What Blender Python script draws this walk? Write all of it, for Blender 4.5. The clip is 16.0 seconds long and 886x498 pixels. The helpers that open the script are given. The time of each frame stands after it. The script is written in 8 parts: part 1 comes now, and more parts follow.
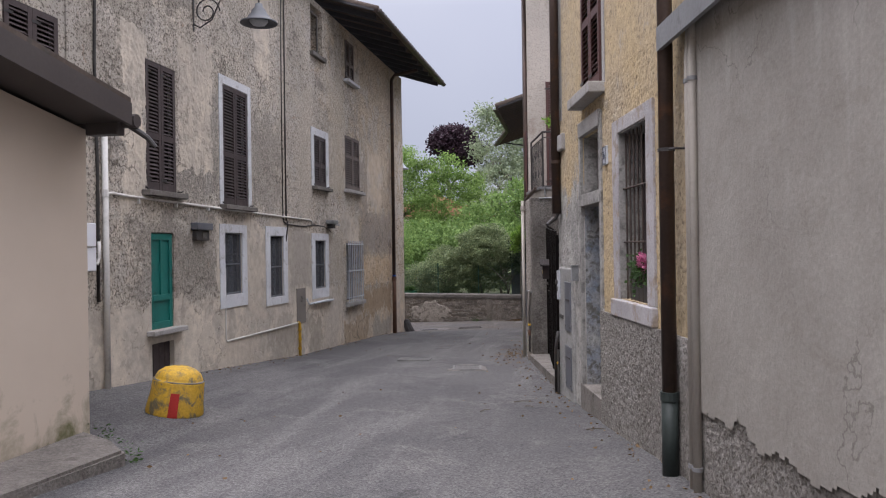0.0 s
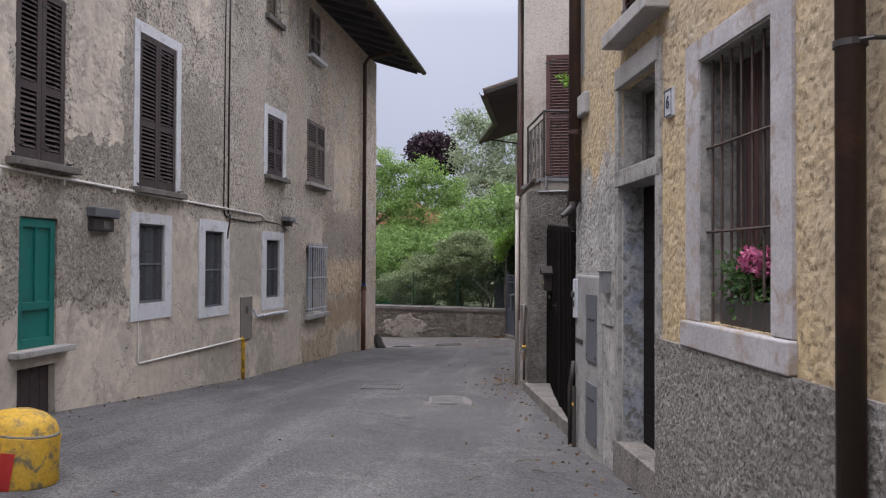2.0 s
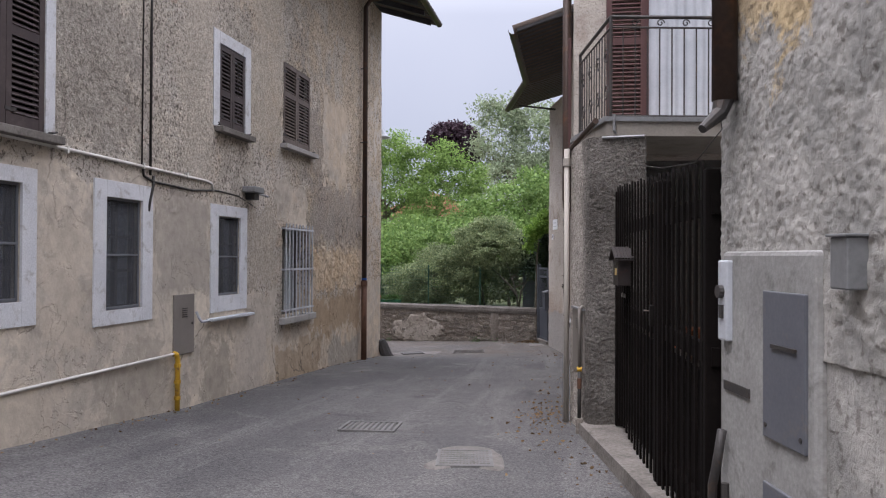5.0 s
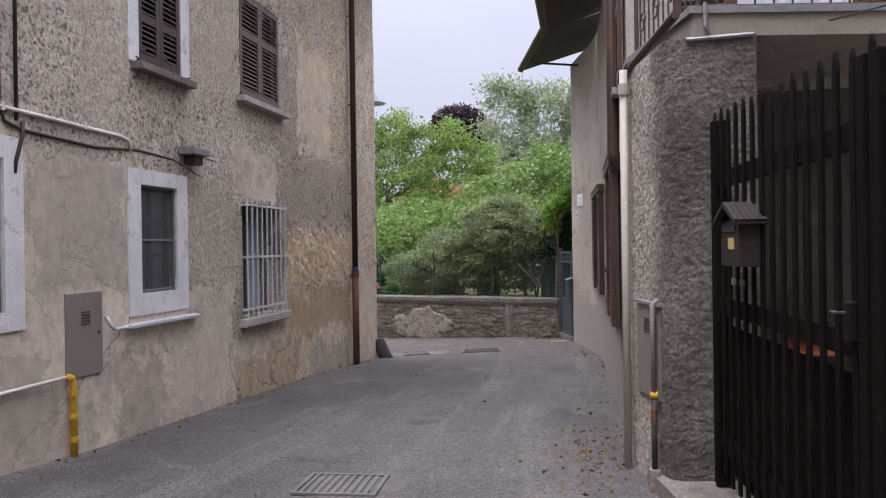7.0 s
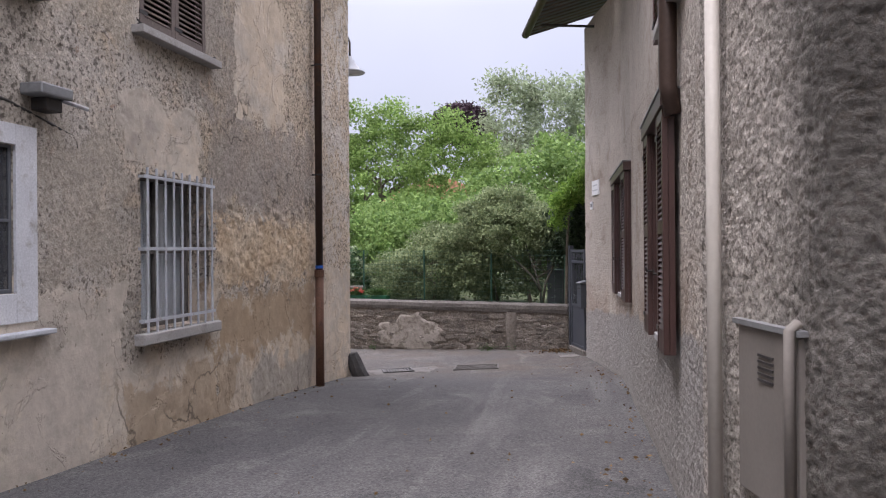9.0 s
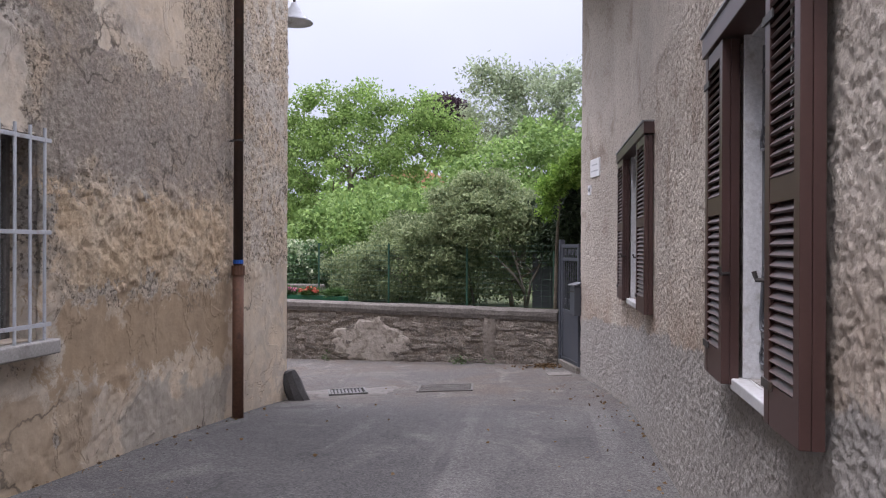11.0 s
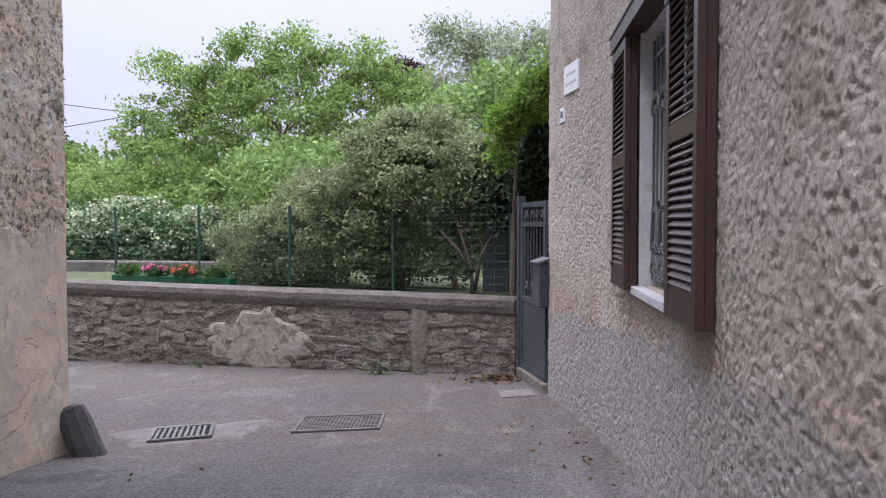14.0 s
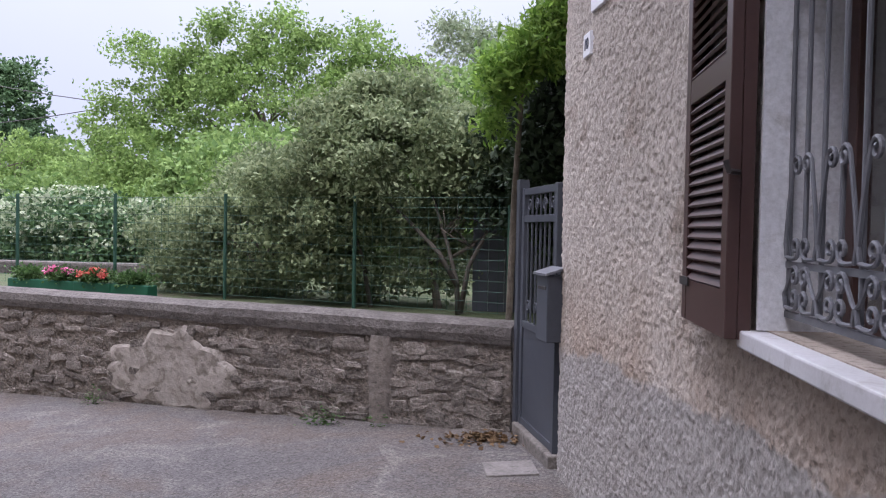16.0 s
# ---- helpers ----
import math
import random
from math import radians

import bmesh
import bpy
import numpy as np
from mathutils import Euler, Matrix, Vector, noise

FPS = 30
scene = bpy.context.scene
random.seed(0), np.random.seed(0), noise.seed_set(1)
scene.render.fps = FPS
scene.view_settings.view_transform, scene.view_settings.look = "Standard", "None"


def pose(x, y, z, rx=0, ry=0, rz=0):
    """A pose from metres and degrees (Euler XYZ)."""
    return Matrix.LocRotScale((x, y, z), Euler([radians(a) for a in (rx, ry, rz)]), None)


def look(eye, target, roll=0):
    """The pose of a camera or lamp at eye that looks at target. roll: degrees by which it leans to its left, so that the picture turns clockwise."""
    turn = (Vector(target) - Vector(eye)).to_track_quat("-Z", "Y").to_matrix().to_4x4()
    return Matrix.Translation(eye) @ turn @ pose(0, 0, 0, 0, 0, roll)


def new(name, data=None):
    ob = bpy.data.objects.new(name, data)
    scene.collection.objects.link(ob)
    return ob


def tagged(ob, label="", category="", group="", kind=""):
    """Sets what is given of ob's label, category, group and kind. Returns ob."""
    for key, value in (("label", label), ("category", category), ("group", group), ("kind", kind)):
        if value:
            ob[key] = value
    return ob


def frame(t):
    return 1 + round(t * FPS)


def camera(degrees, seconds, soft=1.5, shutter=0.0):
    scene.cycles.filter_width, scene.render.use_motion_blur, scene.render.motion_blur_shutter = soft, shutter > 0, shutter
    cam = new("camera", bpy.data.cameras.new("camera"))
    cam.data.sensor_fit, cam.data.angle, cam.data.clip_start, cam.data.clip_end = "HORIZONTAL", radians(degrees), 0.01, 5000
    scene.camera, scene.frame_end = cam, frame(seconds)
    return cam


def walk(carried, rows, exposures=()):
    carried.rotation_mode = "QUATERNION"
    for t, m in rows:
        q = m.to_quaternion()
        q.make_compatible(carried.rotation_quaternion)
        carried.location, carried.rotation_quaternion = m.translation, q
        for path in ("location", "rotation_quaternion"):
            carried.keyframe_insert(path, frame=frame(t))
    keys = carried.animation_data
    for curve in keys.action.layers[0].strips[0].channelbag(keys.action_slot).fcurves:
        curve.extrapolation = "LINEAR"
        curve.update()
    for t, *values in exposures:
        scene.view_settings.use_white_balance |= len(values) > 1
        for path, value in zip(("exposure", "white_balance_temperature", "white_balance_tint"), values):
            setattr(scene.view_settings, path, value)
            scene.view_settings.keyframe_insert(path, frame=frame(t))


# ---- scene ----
cam = camera(59.7, 16.0, soft=1.15)
METRES, EYE, TILT, LEAN, TURN = 20.0, 1.44, 0.0, 0.0, 9.9
ROWS = [
    (0.0, 0.0, 0.0, 0.0, 0.0, 0.0, 0.82),
    (0.5, -0.0005, 0.0308, -0.0023, 0.1, -0.24, -0.43),
    (1.0, 0.0001, 0.0638, -0.004, -1.11, 0.43, -0.68),
    (1.5, -0.0007, 0.0951, -0.0061, -1.21, 0.27, -0.57),
    (2.0, -0.0003, 0.1273, -0.0065, -1.75, 0.88, -0.29),
    (2.5, -0.0003, 0.156, -0.0075, -1.79, 1.01, -0.11),
    (3.0, -0.0, 0.1867, -0.0089, -1.89, 0.88, 0.23),
    (3.5, 0.0017, 0.2152, -0.0095, -1.39, 0.82, 0.24),
    (4.0, 0.0043, 0.2471, -0.0112, -0.66, 0.67, -0.73),
    (6.5, 0.0098, 0.4028, -0.0181, 0.7, 0.26, 0.57),
    (7.0, 0.0105, 0.4368, -0.0196, 0.48, -0.16, 0.82),
    (7.5, 0.0128, 0.4672, -0.0199, 0.14, -0.47, 1.17),
    (8.0, 0.0161, 0.4999, -0.0219, 0.47, 0.01, 0.8),
    (10.5, 0.0296, 0.6532, -0.0278, 0.35, 0.03, -0.07),
    (11.0, 0.0324, 0.6854, -0.0284, -0.7, -0.16, -0.2),
    (11.5, 0.0354, 0.7168, -0.0296, -2.26, -0.25, -0.82),
    (12.0, 0.0379, 0.7491, -0.0306, -3.55, -0.25, -0.35),
    (12.5, 0.0413, 0.7788, -0.0322, -3.95, -0.85, 0.2),
    (13.0, 0.0477, 0.8091, -0.0333, -4.15, -1.19, 0.44),
    (13.5, 0.0565, 0.8387, -0.036, -3.01, -2.17, 0.3),
    (14.0, 0.0664, 0.8705, -0.0362, -3.24, -2.03, 0.02),
    (14.5, 0.072, 0.9002, -0.0386, -2.75, -2.48, -0.26),
    (15.0, 0.0782, 0.9318, -0.0393, -2.89, -2.29, -0.6),
    (15.5, 0.0833, 0.9607, -0.0407, -2.37, -2.02, -0.9),
    (16.0, 0.0885, 0.9917, -0.0419, -2.6, -1.48, -1.07),
]
walk(cam, [(t, pose(0, 0, EYE, TILT, LEAN, TURN) @ pose(METRES * x, METRES * y, METRES * z, 90 + pitch, roll, yaw)) for t, x, y, z, yaw, pitch, roll in ROWS], [(0.0, 0.40, 6200, 19), (3.5, 0.47, 6100, 18), (7.0, 0.74, 6250, 21), (11.0, 0.90, 6150, 22), (12.5, 1.0, 6050, 23), (14.5, 0.97, 5950, 25), (16.0, 0.97, 5900, 25)])

# ---- world, sun, exposure ----
world = bpy.data.worlds.new("overcast_sky")
scene.world = world
world.use_nodes = True
wn, wl = world.node_tree.nodes, world.node_tree.links
wn.clear()
w_out, w_bg = wn.new("ShaderNodeOutputWorld"), wn.new("ShaderNodeBackground")
w_sky = wn.new("ShaderNodeTexSky")
w_sky.sky_type, w_sky.sun_disc = "NISHITA", False
w_sky.sun_elevation, w_sky.sun_rotation = radians(58), radians(200)
w_dim = wn.new("ShaderNodeVectorMath")
w_dim.operation = "SCALE"
w_dim.inputs["Scale"].default_value = 0.09
w_co, w_sep, w_grad = wn.new("ShaderNodeTexCoord"), wn.new("ShaderNodeSeparateXYZ"), wn.new("ShaderNodeValToRGB")
w_noise, w_mix, w_cloud = wn.new("ShaderNodeTexNoise"), wn.new("ShaderNodeMix"), wn.new("ShaderNodeMix")
w_noise.inputs["Scale"].default_value, w_noise.inputs["Detail"].default_value = 2.2, 5
# overcast: the zenith is about three times as bright as the horizon
w_grad.color_ramp.elements[0].position, w_grad.color_ramp.elements[0].color = 0.0, (0.33, 0.35, 0.39, 1)
w_grad.color_ramp.elements[1].position, w_grad.color_ramp.elements[1].color = 1.0, (3.7, 3.72, 3.78, 1)
w_mid = w_grad.color_ramp.elements.new(0.3)
w_mid.color = (0.50, 0.525, 0.575, 1)
w_cloud.data_type = w_mix.data_type = "RGBA"
w_cloud.blend_type = "MULTIPLY"
w_cloud.inputs[0].default_value = 1.0
w_tone = wn.new("ShaderNodeValToRGB")
w_tone.color_ramp.elements[0].position, w_tone.color_ramp.elements[0].color = 0.3, (0.93, 0.94, 0.97, 1)
w_tone.color_ramp.elements[1].position, w_tone.color_ramp.elements[1].color = 0.7, (1.05, 1.05, 1.04, 1)
w_mix.inputs[0].default_value = 0.9
wl.new(w_co.outputs["Generated"], w_sep.inputs[0])
wl.new(w_co.outputs["Generated"], w_noise.inputs["Vector"])
wl.new(w_sep.outputs["Z"], w_grad.inputs[0])
wl.new(w_noise.outputs[0], w_tone.inputs[0])
wl.new(w_grad.outputs[0], w_cloud.inputs[6])
wl.new(w_tone.outputs[0], w_cloud.inputs[7])
wl.new(w_sky.outputs[0], w_dim.inputs[0])
wl.new(w_dim.outputs[0], w_mix.inputs[6])
wl.new(w_cloud.outputs[2], w_mix.inputs[7])
wl.new(w_mix.outputs[2], w_bg.inputs["Color"])
w_bg.inputs["Strength"].default_value = 1.0
wl.new(w_bg.outputs[0], w_out.inputs[0])
sun = new("sun", bpy.data.lights.new("sun", "SUN"))
sun.data.energy, sun.data.angle, sun.data.color = 1.5, radians(25), (1.0, 0.97, 0.92)
sun.matrix_world = look((0, 0, 20), (4, 7, 0))

# ---- materials ----
def nodes_of(name, rough=0.9, metal=0.0, spec=0.3):
    m = bpy.data.materials.new(name)
    m.use_nodes = True
    n, l = m.node_tree.nodes, m.node_tree.links
    b = n["Principled BSDF"]
    b.inputs["Roughness"].default_value, b.inputs["Metallic"].default_value = rough, metal
    b.inputs["Specular IOR Level"].default_value = spec
    return m, n, l, b


def c4(c):
    return (c[0], c[1], c[2], 1)


def noise_node(n, l, scale, detail=4, rough=0.55, vec=None, distort=0.0):
    t = n.new("ShaderNodeTexNoise")
    t.inputs["Scale"].default_value, t.inputs["Detail"].default_value = scale, detail
    t.inputs["Roughness"].default_value, t.inputs["Distortion"].default_value = rough, distort
    l.new(vec, t.inputs["Vector"])
    return t.outputs[0]


def ramp(n, l, src, lo, hi, a=0.0, b=1.0):
    r = n.new("ShaderNodeMapRange")
    r.inputs["From Min"].default_value, r.inputs["From Max"].default_value = lo, hi
    r.inputs["To Min"].default_value, r.inputs["To Max"].default_value = a, b
    l.new(src, r.inputs["Value"])
    return r.outputs[0]


def mixc(n, l, fac, a, b, mode="MIX"):
    x = n.new("ShaderNodeMix")
    x.data_type, x.blend_type = "RGBA", mode
    for sock, v in ((x.inputs[0], fac), (x.inputs[6], a), (x.inputs[7], b)):
        if isinstance(v, (int, float)):
            sock.default_value = v
        elif isinstance(v, tuple):
            sock.default_value = c4(v)
        else:
            l.new(v, sock)
    return x.outputs[2]


def math_node(n, l, op, a, b=0.0):
    x = n.new("ShaderNodeMath")
    x.operation = op
    for sock, v in ((x.inputs[0], a), (x.inputs[1], b)):
        if isinstance(v, (int, float)):
            sock.default_value = v
        else:
            l.new(v, sock)
    return x.outputs[0]


def bump(n, l, b, height, strength, dist, under=None):
    x = n.new("ShaderNodeBump")
    x.inputs["Strength"].default_value, x.inputs["Distance"].default_value = strength, dist
    l.new(height, x.inputs["Height"])
    if under is not None:
        l.new(under, x.inputs["Normal"])
    l.new(x.outputs[0], b.inputs["Normal"])
    return x.outputs[0]


def position(n):
    return n.new("ShaderNodeNewGeometry").outputs["Position"]


def surface(name, a, b, c=None, big=0.8, fine=40, rough=0.9, relief=0.3, dist=0.01, metal=0.0, spec=0.3, fleck=0.25, cfac=(0.55, 0.7), vary=0.0):
    """A mottled surface: two colours in large patches, a third in stains, a fine grain and relief."""
    m, n, l, bs = nodes_of(name, rough, metal, spec)
    p = position(n)
    col = mixc(n, l, ramp(n, l, noise_node(n, l, big, 5, 0.6, p), 0.35, 0.65), a, b)
    if c is not None:
        col = mixc(n, l, ramp(n, l, noise_node(n, l, big * 2.7, 6, 0.65, p, 0.4), cfac[0], cfac[1]), col, c)
    g = noise_node(n, l, fine, 4, 0.6, p)
    col = mixc(n, l, 1.0, col, ramp_grey(n, l, g, 0.3, 0.7, 1 - fleck, 1 + fleck), "MULTIPLY")
    if vary:
        info = n.new("ShaderNodeObjectInfo")
        col = mixc(n, l, 1.0, col, ramp_grey(n, l, info.outputs["Random"], 0, 1, 1 - vary, 1 + vary), "MULTIPLY")
    l.new(col, bs.inputs["Base Color"])
    if relief:
        bump(n, l, bs, g, relief, dist)
    return m


def ramp_grey(n, l, src, lo, hi, a, b):
    v = ramp(n, l, src, lo, hi, a, b)
    x = n.new("ShaderNodeCombineColor")
    for i in range(3):
        l.new(v, x.inputs[i])
    return x.outputs[0]


def height_mix(n, l, fac, a, b):
    x = n.new("ShaderNodeMix")
    l.new(fac, x.inputs[0])
    for s, v in ((x.inputs[2], a), (x.inputs[3], b)):
        if isinstance(v, (int, float)):
            s.default_value = v
        else:
            l.new(v, s)
    return x.outputs[0]


def roughcast_height(n, l, p, size):
    """Lumpy grit: irregular grains with pits between them."""
    big = noise_node(n, l, size * 0.55, 3, 0.6, p, 0.5)
    grit = noise_node(n, l, size * 1.5, 6, 0.75, p, 0.2)
    return math_node(n, l, "ADD", math_node(n, l, "MULTIPLY", big, 0.45), math_node(n, l, "MULTIPLY", grit, 0.75))


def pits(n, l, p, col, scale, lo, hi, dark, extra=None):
    """Dark specks for a coarse plaster's pits: their shade, with some dirt, put into the colour."""
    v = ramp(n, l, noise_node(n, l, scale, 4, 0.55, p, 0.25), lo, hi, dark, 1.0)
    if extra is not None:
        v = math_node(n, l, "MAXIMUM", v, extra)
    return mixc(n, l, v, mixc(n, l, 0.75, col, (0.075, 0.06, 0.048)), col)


def roughcast(name, a, b, c, size=45, relief=0.9, dist=0.02, fleck=0.35, big=0.7):
    """Pebble-dash render: light and dark grit, hollows darkened in the colour for shade, and stains."""
    m, n, l, bs = nodes_of(name, 0.95)
    p = position(n)
    h = roughcast_height(n, l, p, size)
    col = mixc(n, l, ramp(n, l, noise_node(n, l, big, 5, 0.6, p), 0.35, 0.65), a, b)
    col = mixc(n, l, ramp(n, l, noise_node(n, l, big * 2.2, 7, 0.7, p, 0.5), 0.54, 0.66), col, c)
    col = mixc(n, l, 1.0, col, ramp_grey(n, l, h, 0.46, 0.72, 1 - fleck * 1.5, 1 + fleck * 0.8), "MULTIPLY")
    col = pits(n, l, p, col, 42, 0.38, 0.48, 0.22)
    l.new(col, bs.inputs["Base Color"])
    bump(n, l, bs, h, relief, dist)
    return m


def patch_mask(n, l, sep, wob, y0, y1, z0, z1, soft=0.03, rag=0.5):
    """A ragged-edged patch on a wall that runs along y."""
    dy = math_node(n, l, "SUBTRACT", math_node(n, l, "ABSOLUTE", math_node(n, l, "SUBTRACT", sep.outputs["Y"], (y0 + y1) / 2)), (y1 - y0) / 2)
    dz = math_node(n, l, "SUBTRACT", math_node(n, l, "ABSOLUTE", math_node(n, l, "SUBTRACT", sep.outputs["Z"], (z0 + z1) / 2)), (z1 - z0) / 2)
    d = math_node(n, l, "ADD", math_node(n, l, "MAXIMUM", dy, dz), ramp(n, l, wob, 0.3, 0.7, -rag, rag))
    return ramp(n, l, d, soft, -soft)


def left_facade_material():
    """Old facade: grey-beige roughcast above, smoothed cement below, ochre plaster showing towards the corner, pale repairs."""
    m, n, l, bs = nodes_of("old_roughcast_facade", 0.95)
    p = position(n)
    sep = n.new("ShaderNodeSeparateXYZ")
    l.new(p, sep.inputs[0])
    wob = noise_node(n, l, 1.7, 7, 0.65, p, 0.3)
    wob2 = noise_node(n, l, 3.4, 7, 0.7, p, 0.4)
    fine = roughcast_height(n, l, p, 26)
    soft = noise_node(n, l, 7, 7, 0.68, p)
    up = mixc(n, l, ramp(n, l, noise_node(n, l, 0.55, 5, 0.6, p), 0.42, 0.58), (0.43, 0.387, 0.325), (0.56, 0.50, 0.415))
    up = mixc(n, l, ramp(n, l, noise_node(n, l, 1.5, 7, 0.7, p, 0.6), 0.53, 0.585, 0, 0.9), up, (0.57, 0.52, 0.45))
    up = mixc(n, l, ramp(n, l, noise_node(n, l, 0.9, 6, 0.7, p, 0.4), 0.56, 0.64, 0, 0.7), up, (0.27, 0.245, 0.21))
    up = mixc(n, l, ramp(n, l, noise_node(n, l, 2.6, 7, 0.75, p, 0.8), 0.63, 0.67, 0, 0.75), up, (0.36, 0.235, 0.165))
    low = mixc(n, l, ramp(n, l, noise_node(n, l, 0.8, 6, 0.65, p), 0.42, 0.58), (0.47, 0.42, 0.35), (0.60, 0.53, 0.43))
    low = mixc(n, l, ramp(n, l, noise_node(n, l, 2.0, 7, 0.7, p, 0.5), 0.52, 0.60, 0, 0.7), low, (0.36, 0.32, 0.27))
    low = mixc(n, l, 1.0, low, ramp_grey(n, l, soft, 0.3, 0.7, 0.80, 1.16), "MULTIPLY")
    flake = ramp(n, l, noise_node(n, l, 1.35, 9, 0.62, p, 0.7), 0.535, 0.55)
    skin = ramp(n, l, noise_node(n, l, 0.75, 9, 0.66, p, 0.5), 0.55, 0.565)
    # where the wall was smoothed with cement
    marks = [(-9.0, 10.9, -2.0, 0.8), (10.8, 13.5, -2.0, 1.95), (13.2, 15.0, -2.0, 1.9), (14.8, 16.9, -2.0, 0.66), (16.7, 18.6, -2.0, 0.05), (16.9, 18.2, 1.66, 2.25), (19.0, 20.35, 2.45, 4.0), (8.4, 8.9, 2.0, 4.2), (9.7, 10.7, 2.6, 4.4), (12.2, 12.9, 4.4, 6.4), (18.4, 21.4, -2.0, 0.48), (21.2, 23.5, -2.0, 0.6), (18.0, 18.6, 0.05, 0.62)]
    is_low = None
    for i, k in enumerate(marks):
        v = patch_mask(n, l, sep, wob if i % 2 else wob2, *k, 0.015, 0.20)
        is_low = v if is_low is None else math_node(n, l, "MAXIMUM", is_low, v)
    # colour follows the relief: hollows painted darker, as if shaded
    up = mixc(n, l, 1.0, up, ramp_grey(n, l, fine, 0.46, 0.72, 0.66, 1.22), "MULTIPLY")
    # ochre plaster towards the far corner, its skin broken away in one place
    oy = math_node(n, l, "ADD", ramp(n, l, sep.outputs["Y"], 12.5, 21.0, -0.22, 0.16), math_node(n, l, "ADD", ramp(n, l, sep.outputs["Z"], 0.0, 5.5, 0.0, 0.06), wob))
    ochre = mixc(n, l, ramp(n, l, soft, 0.35, 0.65), (0.50, 0.39, 0.27), (0.60, 0.475, 0.325))
    up = mixc(n, l, ramp(n, l, oy, 0.52, 0.66, 0, 0.62), up, mixc(n, l, 1.0, ochre, ramp_grey(n, l, fine, 0.46, 0.72, 0.70, 1.22), "MULTIPLY"))
    low = mixc(n, l, ramp(n, l, oy, 0.50, 0.66, 0, 0.55), low, ochre)
    low = mixc(n, l, math_node(n, l, "MULTIPLY", flake, 0.28), low, (0.46, 0.41, 0.345))
    up = mixc(n, l, math_node(n, l, "MULTIPLY", skin, 0.6), up, (0.50, 0.46, 0.40))
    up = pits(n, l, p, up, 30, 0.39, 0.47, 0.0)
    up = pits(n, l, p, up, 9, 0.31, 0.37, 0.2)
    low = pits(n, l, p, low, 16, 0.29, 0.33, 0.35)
    bare = patch_mask(n, l, sep, wob2, 18.45, 21.3, 0.58, 1.32, 0.03, 0.34)
    crumb = noise_node(n, l, 11, 7, 0.72, p, 0.6)
    up = mixc(n, l, bare, up, mixc(n, l, 1.0, mixc(n, l, ramp(n, l, wob, 0.4, 0.6), (0.56, 0.43, 0.285), (0.64, 0.53, 0.39)), ramp_grey(n, l, crumb, 0.34, 0.52, 0.58, 1.08), "MULTIPLY"))
    # repairs and stains, each with its own colour and ragged outline
    for i, (y0, y1, z0, z1, tint, much) in enumerate((
            (15.66, 16.65, -0.55, 0.16, (0.50, 0.445, 0.375), 0.85), (14.75, 15.5, -0.9, 0.05, (0.33, 0.29, 0.235), 0.7), (19.3, 21.2, -1.0, -0.36, (0.37, 0.335, 0.285), 0.85),
            (18.5, 21.3, -0.2, 0.46, (0.355, 0.26, 0.165), 0.85), (17.0, 18.9, -1.2, -0.25, (0.375, 0.285, 0.19), 0.75), (11.9, 12.5, 0.3, 1.5, (0.52, 0.455, 0.365), 0.6),
            (13.7, 14.9, 0.75, 1.85, (0.345, 0.31, 0.265), 0.75), (12.9, 13.9, -0.6, 0.25, (0.36, 0.32, 0.265), 0.7), (11.0, 12.2, -0.7, 0.1, (0.54, 0.47, 0.375), 0.6))):
        low = mixc(n, l, math_node(n, l, "MULTIPLY", patch_mask(n, l, sep, wob2 if i % 2 else wob, y0, y1, z0, z1, 0.05, 0.32), much), low, mixc(n, l, 1.0, tint, ramp_grey(n, l, soft, 0.3, 0.7, 0.84, 1.14), "MULTIPLY"))
    for i, (y0, y1, z0, z1, tint, much) in enumerate((
            (8.6, 10.85, 0.85, 1.95, (0.27, 0.242, 0.205), 0.55), (9.7, 10.9, 2.3, 3.9, (0.28, 0.255, 0.22), 0.6), (12.0, 13.4, 2.2, 3.6, (0.31, 0.28, 0.24), 0.6), (16.0, 16.9, 0.7, 1.9, (0.43, 0.38, 0.31), 0.7),
            (18.3, 19.3, 1.5, 3.4, (0.33, 0.285, 0.235), 0.6), (18.6, 21.2, 1.4, 2.4, (0.335, 0.29, 0.25), 0.65), (14.2, 15.0, 2.1, 4.6, (0.50, 0.445, 0.365), 0.6), (16.0, 17.2, 2.7, 5.2, (0.49, 0.43, 0.34), 0.6))):
        up = mixc(n, l, math_node(n, l, "MULTIPLY", patch_mask(n, l, sep, wob2 if i % 2 else wob, y0, y1, z0, z1, 0.07, 0.42), much), up, mixc(n, l, 1.0, tint, ramp_grey(n, l, fine, 0.46, 0.72, 0.70, 1.2), "MULTIPLY"))
    # plaster peeling off at the street corner
    peel = math_node(n, l, "MULTIPLY", ramp(n, l, sep.outputs["Y"], 21.2, 22.3), ramp(n, l, noise_node(n, l, 3.6, 8, 0.7, p, 0.9), 0.52, 0.545, 0, 0.85))
    up = mixc(n, l, peel, up, (0.56, 0.51, 0.44))
    low = mixc(n, l, math_node(n, l, "MULTIPLY", peel, 0.7), low, (0.40, 0.355, 0.30))
    col = mixc(n, l, is_low, up, low)
    # thin settlement cracks
    crack = n.new("ShaderNodeTexVoronoi")
    crack.feature = "DISTANCE_TO_EDGE"
    crack.inputs["Scale"].default_value = 0.42
    warp, wn2 = n.new("ShaderNodeVectorMath"), n.new("ShaderNodeTexNoise")
    warp.operation = "ADD"
    wn2.inputs["Scale"].default_value, wn2.inputs["Detail"].default_value = 2.2, 6
    l.new(p, wn2.inputs["Vector"])
    l.new(p, warp.inputs[0])
    l.new(wn2.outputs["Color"], warp.inputs[1])
    l.new(warp.outputs[0], crack.inputs["Vector"])
